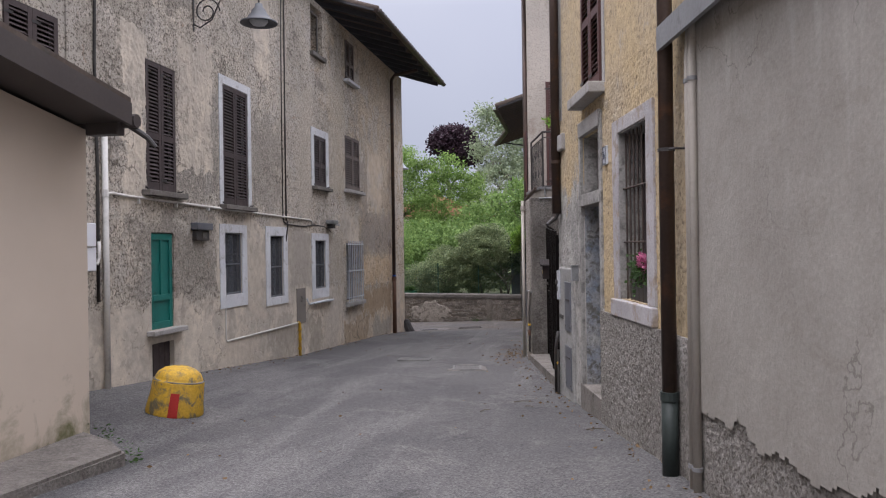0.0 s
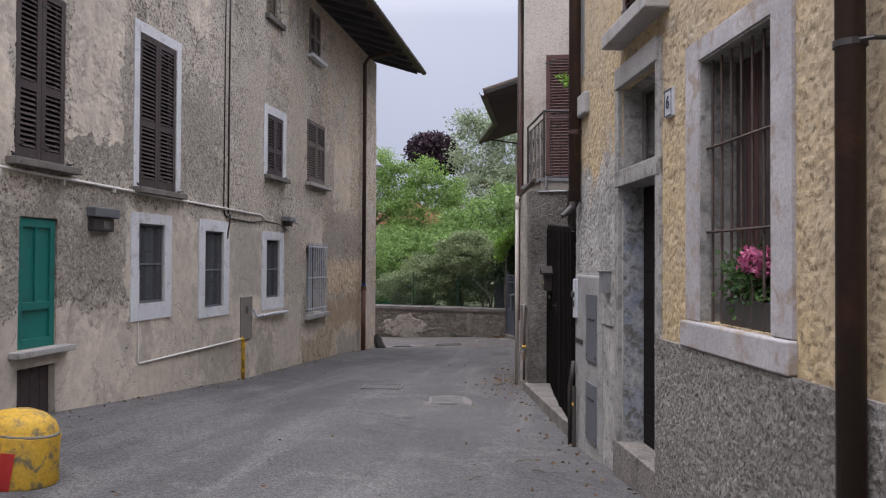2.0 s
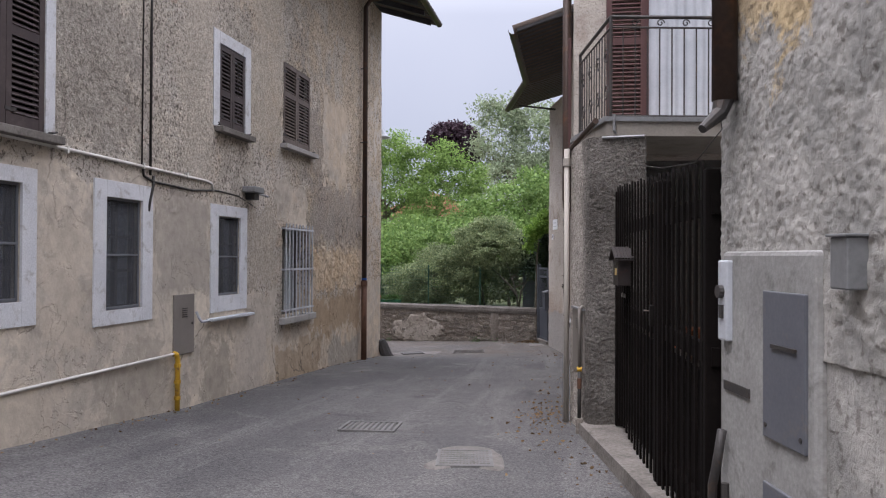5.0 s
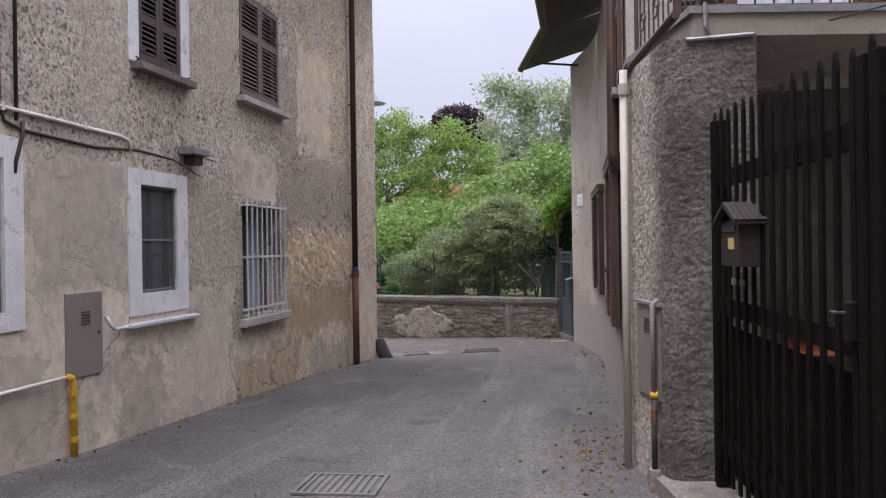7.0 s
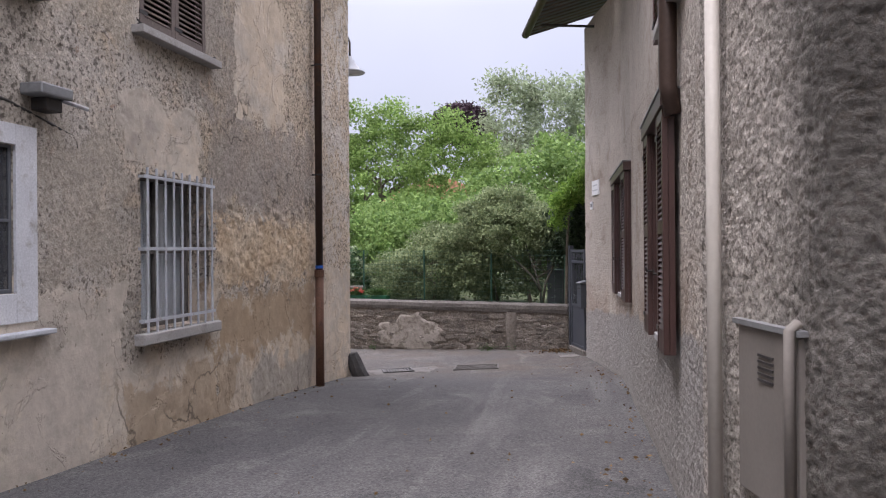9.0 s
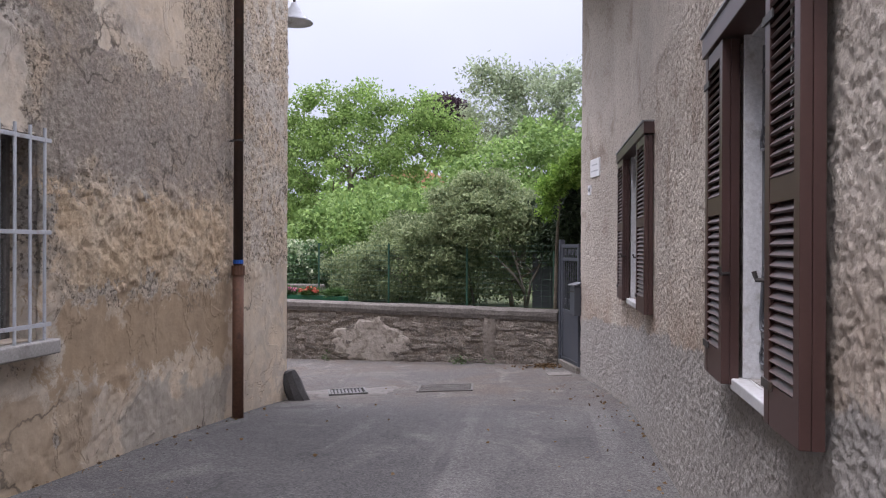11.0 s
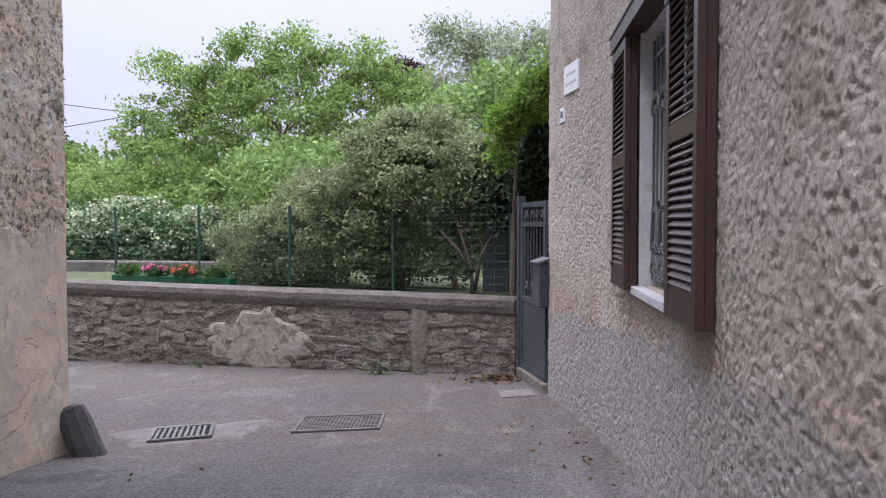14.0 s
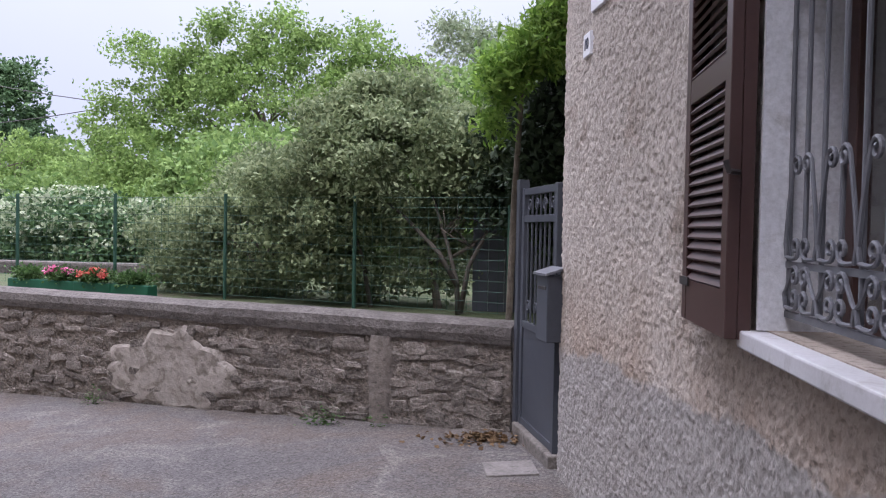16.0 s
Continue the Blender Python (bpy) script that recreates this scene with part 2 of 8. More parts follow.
    line = math_node(n, l, "MULTIPLY", ramp(n, l, crack.outputs["Distance"], 0.002, 0.009, 0.7, 0.0), ramp(n, l, noise_node(n, l, 0.8, 3, 0.5, p), 0.47, 0.56))
    col = mixc(n, l, line, col, (0.10, 0.085, 0.07))
    l.new(col, bs.inputs["Base Color"])
    h = height_mix(n, l, is_low, fine, math_node(n, l, "ADD", math_node(n, l, "MULTIPLY", flake, 0.2), math_node(n, l, "ADD", math_node(n, l, "MULTIPLY", soft, 0.4), 0.5)))
    bump(n, l, bs, h, 1.0, 0.03)
    return m


def ochre_wall_material():
    """House six: yellow lumpy plaster, grey cement at the passage end."""
    m, n, l, bs = nodes_of("yellow_lumpy_plaster", 0.95)
    p = position(n)
    sep = n.new("ShaderNodeSeparateXYZ")
    l.new(p, sep.inputs[0])
    wob = noise_node(n, l, 2.2, 6, 0.7, p, 0.4)
    lump = math_node(n, l, "ADD", noise_node(n, l, 15, 6, 0.65, p, 0.35), math_node(n, l, "MULTIPLY", noise_node(n, l, 50, 5, 0.65, p), 0.25))
    y = mixc(n, l, ramp(n, l, noise_node(n, l, 1.1, 5, 0.6, p), 0.38, 0.62), (0.49, 0.38, 0.225), (0.43, 0.35, 0.24))
    y = mixc(n, l, ramp(n, l, noise_node(n, l, 4.5, 6, 0.7, p, 0.4), 0.57, 0.66, 0, 0.8), y, (0.40, 0.35, 0.275))
    # dips between the lumps get their shade in the colour
    y = mixc(n, l, 1.0, y, ramp_grey(n, l, lump, 0.48, 0.74, 0.82, 1.08), "MULTIPLY")
    g = mixc(n, l, ramp(n, l, noise_node(n, l, 3.0, 6, 0.65, p, 0.4), 0.38, 0.62), (0.24, 0.235, 0.22), (0.40, 0.385, 0.355))
    g = mixc(n, l, 1.0, g, ramp_grey(n, l, lump, 0.42, 0.72, 0.85, 1.1), "MULTIPLY")
    y = pits(n, l, p, y, 26, 0.36, 0.44, 0.35)
    g = pits(n, l, p, g, 20, 0.36, 0.43, 0.35)
    lim = math_node(n, l, "ADD", ramp(n, l, wob, 0.25, 0.75, -0.5, 0.5), ramp(n, l, sep.outputs["Y"], 8.35, 8.5, -0.4, 2.15))
    gap = math_node(n, l, "SUBTRACT", lim, sep.outputs["Z"])
    col = mixc(n, l, ramp(n, l, gap, -0.05, 0.08), y, g)
    l.new(col, bs.inputs["Base Color"])
    bump(n, l, bs, lump, 0.7, 0.015)
    return m


def gate_building_material():
    """House ten: pinkish-grey pebble-dash with a paler grey skirt that follows the road."""
    m, n, l, bs = nodes_of("pinkish_grey_pebble_dash", 0.95)
    p = position(n)
    sep = n.new("ShaderNodeSeparateXYZ")
    l.new(p, sep.inputs[0])
    h = roughcast_height(n, l, p, 30)
    col = mixc(n, l, ramp(n, l, noise_node(n, l, 0.7, 5, 0.6, p), 0.40, 0.60), (0.43, 0.39, 0.342), (0.51, 0.463, 0.405))
    col = mixc(n, l, ramp(n, l, noise_node(n, l, 1.6, 6, 0.7, p, 0.4), 0.54, 0.68, 0, 0.75), col, (0.28, 0.225, 0.18))
    lim = math_node(n, l, "ADD", ramp(n, l, sep.outputs["Y"], 14.0, 24.6, 0.55, -0.13), ramp(n, l, noise_node(n, l, 2.0, 6, 0.7, p), 0.3, 0.7, -0.08, 0.08))
    gap = math_node(n, l, "SUBTRACT", lim, sep.outputs["Z"])
    rust = math_node(n, l, "MULTIPLY", ramp(n, l, gap, -0.65, -0.02, 0, 0.85), ramp(n, l, noise_node(n, l, 1.1, 6, 0.65, p, 0.3), 0.35, 0.6))
    col = mixc(n, l, rust, col, (0.35, 0.275, 0.215))
    col = mixc(n, l, ramp(n, l, gap, -0.01, 0.02, 0, 0.9), col, (0.335, 0.32, 0.302))
    # relief height also darkens the colour, for shade between grains
    col = mixc(n, l, 1.0, col, ramp_grey(n, l, h, 0.46, 0.70, 0.90, 1.06), "MULTIPLY")
    col = pits(n, l, p, col, 40, 0.38, 0.46, 0.55)
    l.new(col, bs.inputs["Base Color"])
    bump(n, l, bs, h, 0.8, 0.022)
    return m


def asphalt_material():
    m, n, l, bs = nodes_of("worn_grey_asphalt", 0.92)
    p = position(n)
    v = n.new("ShaderNodeTexVoronoi")
    v.inputs["Scale"].default_value = 70
    l.new(p, v.inputs["Vector"])
    grit = noise_node(n, l, 120, 3, 0.6, p)
    col = mixc(n, l, ramp(n, l, noise_node(n, l, 0.35, 5, 0.6, p, 0.3), 0.35, 0.65), (0.072, 0.070, 0.071), (0.108, 0.104, 0.102))
    col = mixc(n, l, ramp(n, l, noise_node(n, l, 1.4, 7, 0.7, p, 0.6), 0.54, 0.68, 0, 0.7), col, (0.150, 0.143, 0.137))
    col = mixc(n, l, ramp(n, l, noise_node(n, l, 0.8, 6, 0.7, p, 0.8), 0.60, 0.66, 0, 0.6), col, (0.046, 0.045, 0.046))
    sep = n.new("ShaderNodeSeparateXYZ")
    l.new(p, sep.inputs[0])
    # tracks polished along the road by wheels
    run = n.new("ShaderNodeVectorMath")
    run.operation = "MULTIPLY"
    run.inputs[1].default_value = (1.0, 0.10, 1.0)
    l.new(p, run.inputs[0])
    col = mixc(n, l, ramp(n, l, noise_node(n, l, 1.6, 6, 0.65, run.outputs[0], 0.3), 0.50, 0.64, 0, 0.65), col, (0.150, 0.144, 0.140))
    # older, dustier paving on the cross street
    dusty = math_node(n, l, "ADD", ramp(n, l, sep.outputs["Y"], 21.6, 23.2, -0.3, 0.35), noise_node(n, l, 1.1, 5, 0.6, p, 0.3))
    col = mixc(n, l, ramp(n, l, dusty, 0.5, 0.7, 0, 0.6), col, (0.098, 0.088, 0.081))
    cross = ramp(n, l, sep.outputs["Y"], 21.8, 23.4)
    col = mixc(n, l, math_node(n, l, "MULTIPLY", cross, ramp(n, l, noise_node(n, l, 0.9, 7, 0.7, p, 0.6), 0.44, 0.58, 0, 0.8)), col, (0.105, 0.085, 0.07))
    col = mixc(n, l, math_node(n, l, "MULTIPLY", cross, ramp(n, l, noise_node(n, l, 1.7, 7, 0.72, p, 0.9), 0.54, 0.66, 0, 0.65)), col, (0.17, 0.155, 0.14))
    cell = mixc(n, l, 1.0, col, ramp_grey(n, l, v.outputs["Color"], 0, 1, 0.5, 1.45), "MULTIPLY")
    cell = mixc(n, l, 1.0, cell, ramp_grey(n, l, grit, 0.3, 0.7, 0.66, 1.36), "MULTIPLY")
    crack = n.new("ShaderNodeTexVoronoi")
    crack.feature = "DISTANCE_TO_EDGE"
    crack.inputs["Scale"].default_value = 0.55
    warp = n.new("ShaderNodeVectorMath")
    warp.operation = "ADD"
    wn2 = n.new("ShaderNodeTexNoise")
    wn2.inputs["Scale"].default_value = 3.0
    l.new(p, wn2.inputs["Vector"])
    l.new(p, warp.inputs[0])
    l.new(wn2.outputs["Color"], warp.inputs[1])
    l.new(warp.outputs[0], crack.inputs["Vector"])
    line = math_node(n, l, "MULTIPLY", ramp(n, l, crack.outputs["Distance"], 0.004, 0.012, 0.55, 0.0), ramp(n, l, noise_node(n, l, 0.6, 3, 0.5, p), 0.5, 0.6))
    col = mixc(n, l, line, cell, (0.06, 0.058, 0.055))
    l.new(col, bs.inputs["Base Color"])
    bump(n, l, bs, math_node(n, l, "ADD", v.outputs["Distance"], math_node(n, l, "MULTIPLY", grit, 0.6)), 0.55, 0.008)
    return m


def leaf_material(name, dark, light, trans=0.35, rough=0.62):
    m, n, l, bs = nodes_of(name, rough, 0, 0.2)
    geo = n.new("ShaderNodeNewGeometry")
    col = mixc(n, l, geo.outputs["Random Per Island"], dark, light)
    col = mixc(n, l, 1.0, col, ramp_grey(n, l, noise_node(n, l, 0.9, 3, 0.5, geo.outputs["Position"]), 0.3, 0.7, 0.7, 1.25), "MULTIPLY")
    l.new(col, bs.inputs["Base Color"])
    tr = n.new("ShaderNodeBsdfTranslucent")
    l.new(col, tr.inputs["Color"])
    mx = n.new("ShaderNodeMixShader")
    mx.inputs[0].default_value = trans
    l.new(bs.outputs[0], mx.inputs[1])
    l.new(tr.outputs[0], mx.inputs[2])
    l.new(mx.outputs[0], n["Material Output"].inputs[0])
    return m


def glass_material():
    m, n, l, bs = nodes_of("old_window_glass", 0.06, 0, 0.5)
    bs.inputs["Base Color"].default_value = (0.9, 0.93, 0.93, 1)
    bs.inputs["Transmission Weight"].default_value = 1.0
    bs.inputs["IOR"].default_value = 1.45
    return m


def cream_material():
    """Smooth cream render, with a mossy green-grey stain at its foot by the corner."""
    m, n, l, bs = nodes_of("cream_smooth_render", 0.9)
    p = position(n)
    sep = n.new("ShaderNodeSeparateXYZ")
    l.new(p, sep.inputs[0])
    wob = noise_node(n, l, 3.0, 7, 0.65, p, 0.3)
    col = mixc(n, l, ramp(n, l, noise_node(n, l, 0.6, 5, 0.6, p), 0.35, 0.65), (0.55, 0.465, 0.375), (0.60, 0.51, 0.415))
    col = mixc(n, l, patch_mask(n, l, sep, wob, 4.9, 6.4, -1.0, 0.1, 0.15, 0.4), col, (0.36, 0.315, 0.235))
    col = mixc(n, l, patch_mask(n, l, sep, wob, 5.1, 6.4, -1.0, -0.12, 0.10, 0.35), col, (0.155, 0.15, 0.075))
    l.new(col, bs.inputs["Base Color"])
    bump(n, l, bs, noise_node(n, l, 50, 4, 0.6, p), 0.08, 0.003)
    return m


def grey_wall_material():
    """Smooth cement render with pale drip marks below the eave, faint blotches and hairline cracks."""
    m, n, l, bs = nodes_of("smooth_grey_cement_render", 0.92)
    p = position(n)
    sep = n.new("ShaderNodeSeparateXYZ")
    l.new(p, sep.inputs[0])
    col = mixc(n, l, ramp(n, l, noise_node(n, l, 0.7, 6, 0.65, p), 0.38, 0.62), (0.255, 0.235, 0.21), (0.32, 0.30, 0.27))
    col = mixc(n, l, ramp(n, l, noise_node(n, l, 2.6, 7, 0.7, p, 0.5), 0.58, 0.70, 0, 0.6), col, (0.215, 0.195, 0.17))
    st = n.new("ShaderNodeVectorMath")
    st.operation = "MULTIPLY"
    st.inputs[1].default_value = (6.0, 6.0, 0.45)
    l.new(p, st.inputs[0])
    drip = math_node(n, l, "ADD", noise_node(n, l, 1.0, 3, 0.5, st.outputs[0]), ramp(n, l, sep.outputs["Z"], 1.5, 2.9, -0.25, 0.10))
    col = mixc(n, l, ramp(n, l, drip, 0.52, 0.62, 0, 0.55), col, (0.37, 0.35, 0.32))
    col = pits(n, l, p, col, 5, 0.24, 0.27, 0.75)
    crack = n.new("ShaderNodeTexVoronoi")
    crack.feature = "DISTANCE_TO_EDGE"
    crack.inputs["Scale"].default_value = 0.7
    warp, wn2 = n.new("ShaderNodeVectorMath"), n.new("ShaderNodeTexNoise")
    warp.operation = "ADD"
    wn2.inputs["Scale"].default_value, wn2.inputs["Detail"].default_value = 2.6, 6
    l.new(p, wn2.inputs["Vector"])
    l.new(p, warp.inputs[0])
    l.new(wn2.outputs["Color"], warp.inputs[1])
    l.new(warp.outputs[0], crack.inputs["Vector"])
    line = math_node(n, l, "MULTIPLY", ramp(n, l, crack.outputs["Distance"], 0.0015, 0.006, 0.55, 0.0), ramp(n, l, noise_node(n, l, 0.9, 3, 0.5, p), 0.48, 0.56))
    col = mixc(n, l, line, col, (0.11, 0.10, 0.088))
    g = noise_node(n, l, 45, 6, 0.65, p)
    col = mixc(n, l, 1.0, col, ramp_grey(n, l, g, 0.3, 0.7, 0.88, 1.10), "MULTIPLY")
    l.new(col, bs.inputs["Base Color"])
    trowel = noise_node(n, l, 5, 4, 0.55, p, 0.8)
    bump(n, l, bs, g, 0.4, 0.007, bump(n, l, bs, trowel, 0.25, 0.02))
    return m


M_FACADE, M_OCHRE, M_TEN, M_ASPHALT, M_GLASS = left_facade_material(), ochre_wall_material(), gate_building_material(), asphalt_material(), glass_material()
M_GREYWALL = grey_wall_material()
M_PLINTH = roughcast("dark_grey_roughcast_plinth", (0.24, 0.222, 0.20), (0.32, 0.30, 0.275), (0.40, 0.38, 0.355), 30, 0.9, 0.03, 0.25)
M_CREAM = cream_material()
M_WHITE = surface("old_white_paint", (0.53, 0.54, 0.56), (0.62, 0.625, 0.635), (0.36, 0.345, 0.325), 2.6, 70, 0.85, 0.4, 0.006, fleck=0.14)
M_STONE = surface("grey_stone_trim", (0.30, 0.29, 0.275), (0.385, 0.37, 0.35), (0.235, 0.22, 0.20), 2.0, 60, 0.85, 0.3, 0.006, fleck=0.14)
M_CEMENT = surface("grey_concrete", (0.235, 0.23, 0.22), (0.32, 0.315, 0.30), (0.175, 0.17, 0.16), 2.2, 45, 0.92, 0.35, 0.006, fleck=0.16)
M_BLUEJAMB = surface("blotchy_blue_grey_plaster", (0.17, 0.20, 0.25), (0.33, 0.325, 0.31), (0.13, 0.125, 0.115), 4.5, 30, 0.9, 0.6, 0.012, fleck=0.28, cfac=(0.5, 0.6))
M_JAMB = surface("stained_cement_door_frame", (0.235, 0.225, 0.21), (0.335, 0.325, 0.305), (0.16, 0.155, 0.145), 3.4, 40, 0.92, 0.5, 0.008, fleck=0.2, cfac=(0.5, 0.62))
M_MARBLE = surface("pale_marble_sill", (0.50, 0.50, 0.51), (0.44, 0.44, 0.445), (0.36, 0.35, 0.34), 3.4, 90, 0.6, 0.05, 0.002, fleck=0.06)
M_SHUTTER = surface("weathered_brown_shutter_paint", (0.048, 0.036, 0.036), (0.066, 0.05, 0.048), (0.085, 0.068, 0.062), 2.0, 70, 0.65, 0.15, 0.003, fleck=0.12)
M_SHUTTER2 = surface("faded_brown_shutter_paint", (0.115, 0.09, 0.08), (0.15, 0.12, 0.105), (0.19, 0.165, 0.15), 2.0, 70, 0.7, 0.2, 0.003, fleck=0.15)
M_SHUTTER3 = surface("chestnut_brown_shutter_paint", (0.050, 0.025, 0.021), (0.064, 0.032, 0.027), None, 2.0, 70, 0.42, 0.05, 0.002, fleck=0.06, spec=0.5)
M_SHUTTER4 = surface("oxblood_brown_shutter_paint", (0.075, 0.035, 0.033), (0.09, 0.045, 0.04), None, 2.0, 70, 0.5, 0.05, 0.002, fleck=0.06)
M_GREEN = surface("teal_green_wood_paint", (0.008, 0.125, 0.105), (0.012, 0.15, 0.125), (0.02, 0.10, 0.085), 2.0, 60, 0.45, 0.08, 0.002, fleck=0.06, spec=0.4)
M_DARKWOOD = surface("black_brown_gate_wood", (0.006, 0.005, 0.0045), (0.009, 0.0072, 0.0066), (0.013, 0.010, 0.009), 2.0, 50, 0.8, 0.2, 0.003, fleck=0.15, spec=0.05)
M_OLDWOOD = surface("grey_brown_old_wood", (0.115, 0.105, 0.095), (0.16, 0.148, 0.135), (0.075, 0.068, 0.06), 3.0, 50, 0.8, 0.3, 0.004, fleck=0.2)
M_SOFFIT = surface("dark_stained_soffit_boards", (0.036, 0.035, 0.038), (0.052, 0.050, 0.053), None, 1.5, 40, 0.75, 0.15, 0.004, fleck=0.15)
M_RUSTBAR = surface("brown_rusty_iron_bars", (0.06, 0.046, 0.04), (0.085, 0.064, 0.054), (0.12, 0.075, 0.05), 4, 60, 0.7, 0.1, 0.002, 0.2, fleck=0.15)
M_EAVEGREY = surface("blue_grey_painted_eave_boards", (0.075, 0.078, 0.088), (0.10, 0.103, 0.112), None, 1.5, 40, 0.6, 0.1, 0.003, fleck=0.1)
# near-black: the door's own colour, and sheets that stand for unlit gaps
M_DARK = surface("dark_door_and_unlit_gaps", (0.008, 0.007, 0.0065), (0.012, 0.010, 0.009), None, 1.5, 40, 0.7, 0.1, 0.002, fleck=0.1, spec=0.12)
# the dimness of the rooms is put into this sheet colour
M_ROOM = surface("dim_room_backdrop", (0.16, 0.15, 0.14), (0.2, 0.19, 0.175), None, 1.0, 30, 0.95, 0, 0.002, fleck=0.05)
M_COPPER = surface("brown_painted_downpipe", (0.055, 0.038, 0.03), (0.075, 0.05, 0.04), (0.12, 0.06, 0.035), 1.2, 40, 0.45, 0.05, 0.002, 0.3, fleck=0.1)
M_RUSTPIPE = surface("rusty_iron_downpipe", (0.12, 0.062, 0.04), (0.15, 0.078, 0.05), (0.08, 0.045, 0.035), 2.5, 40, 0.65, 0.1, 0.002, 0.2, fleck=0.15)
M_GREENPIPE = surface("dark_green_cast_iron", (0.022, 0.030, 0.028), (0.030, 0.038, 0.035), None, 2.0, 40, 0.55, 0.1, 0.002, fleck=0.1)
M_CREAMPIPE = surface("cream_plastic_pipe", (0.38, 0.35, 0.31), (0.43, 0.398, 0.35), (0.31, 0.28, 0.24), 1.2, 40, 0.55, 0.03, 0.002, fleck=0.04)
M_WHITEPIPE = surface("dirty_white_conduit", (0.58, 0.56, 0.52), (0.66, 0.64, 0.60), (0.46, 0.44, 0.40), 2.0, 40, 0.55, 0.05, 0.002, fleck=0.06)
M_CABLE = surface("black_cable", (0.035, 0.032, 0.03), (0.05, 0.046, 0.042), None, 3, 40, 0.6, 0, 0.002, fleck=0.05)
M_IRON = surface("dark_wrought_iron", (0.05, 0.047, 0.046), (0.07, 0.065, 0.062), (0.10, 0.07, 0.05), 3, 60, 0.55, 0.1, 0.002, 0.4, fleck=0.12)
M_GREYIRON = surface("grey_painted_iron", (0.12, 0.125, 0.138), (0.155, 0.16, 0.172), None, 3, 60, 0.5, 0.06, 0.002, fleck=0.06)
M_GATEIRON = surface("slate_painted_steel", (0.052, 0.058, 0.07), (0.066, 0.073, 0.085), None, 2, 60, 0.45, 0.05, 0.002, fleck=0.06)
M_PALEIRON = surface("pale_grey_painted_bars", (0.42, 0.44, 0.47), (0.48, 0.50, 0.53), (0.33, 0.31, 0.30), 3, 60, 0.55, 0.06, 0.002, fleck=0.06)
M_BOX = surface("grey_brown_metal_door", (0.17, 0.152, 0.135), (0.20, 0.18, 0.16), None, 2.5, 60, 0.55, 0.05, 0.002, fleck=0.05)
M_METER = surface("slate_meter_doors", (0.10, 0.105, 0.12), (0.125, 0.13, 0.145), (0.15, 0.14, 0.13), 2.5, 60, 0.5, 0.06, 0.002, fleck=0.08)
M_ZINC = surface("weathered_zinc", (0.23, 0.235, 0.24), (0.29, 0.295, 0.30), (0.18, 0.18, 0.18), 2.0, 40, 0.5, 0.05, 0.002, 0.5, fleck=0.08)
M_FASCIA = surface("dark_grey_brown_fascia", (0.062, 0.052, 0.05), (0.075, 0.064, 0.06), None, 1.2, 40, 0.55, 0.04, 0.002, fleck=0.06)
M_TILE = surface("clay_roof_tiles", (0.34, 0.16, 0.095), (0.42, 0.21, 0.13), (0.22, 0.13, 0.095), 1.2, 20, 0.85, 0.2, 0.006, fleck=0.15)
M_YELLOW = surface("worn_yellow_paint", (0.60, 0.36, 0.03), (0.52, 0.32, 0.045), (0.17, 0.14, 0.085), 3.4, 40, 0.65, 0.35, 0.006, fleck=0.16, cfac=(0.50, 0.62))
M_YPIPE = surface("yellow_gas_pipe_paint", (0.60, 0.36, 0.03), (0.54, 0.33, 0.04), (0.25, 0.14, 0.06), 6, 45, 0.5, 0.05, 0.002, fleck=0.08)
M_RED = surface("red_reflector_paint", (0.36, 0.025, 0.02), (0.42, 0.035, 0.028), None, 4, 45, 0.5, 0.05, 0.002, fleck=0.08)
M_RUBBLE = surface("brown_grey_rubble_stone", (0.135, 0.118, 0.102), (0.22, 0.196, 0.17), (0.32, 0.295, 0.26), 6.0, 38, 0.95, 0.9, 0.03, fleck=0.38, vary=0.28)
M_MORTAR = surface("earthy_wall_mortar", (0.135, 0.115, 0.095), (0.235, 0.205, 0.175), (0.32, 0.29, 0.25), 4.0, 30, 0.97, 1.0, 0.05, fleck=0.42)
M_COPING = surface("weathered_cement_coping", (0.135, 0.122, 0.108), (0.205, 0.187, 0.167), (0.10, 0.088, 0.075), 2.6, 35, 0.95, 0.7, 0.02, fleck=0.28)
M_PATCH = surface("pale_plaster_patch", (0.27, 0.243, 0.212), (0.38, 0.345, 0.305), (0.19, 0.168, 0.142), 3.2, 18, 0.95, 0.6, 0.02, fleck=0.16, cfac=(0.5, 0.6))
M_WALLTOP = surface("dark_weathered_wall_coping", (0.082, 0.073, 0.066), (0.125, 0.113, 0.102), (0.062, 0.054, 0.047), 2.8, 30, 0.97, 0.9, 0.025, fleck=0.3)
M_STAINED = surface("stained_brown_cement", (0.16, 0.14, 0.12), (0.23, 0.205, 0.178), (0.115, 0.10, 0.085), 3.0, 26, 0.96, 0.8, 0.02, fleck=0.25)
M_SOIL = surface("garden_soil_and_grass", (0.04, 0.055, 0.022), (0.065, 0.08, 0.035), (0.08, 0.062, 0.045), 1.0, 25, 1.0, 0.6, 0.03, fleck=0.3)
M_BARK = surface("grey_brown_bark", (0.10, 0.085, 0.065), (0.15, 0.13, 0.10), (0.07, 0.06, 0.045), 3.0, 22, 0.95, 0.8, 0.02, fleck=0.25)
M_STEM = surface("dark_shrub_bark", (0.05, 0.043, 0.034), (0.08, 0.07, 0.056), None, 5.0, 40, 0.95, 0.5, 0.01, fleck=0.2)
M_WALNUT = leaf_material("bright_green_walnut_leaves", (0.10, 0.172, 0.042), (0.25, 0.36, 0.105), 0.45)
M_BIRCH = leaf_material("grey_green_birch_leaves", (0.19, 0.24, 0.14), (0.35, 0.41, 0.27), 0.4)
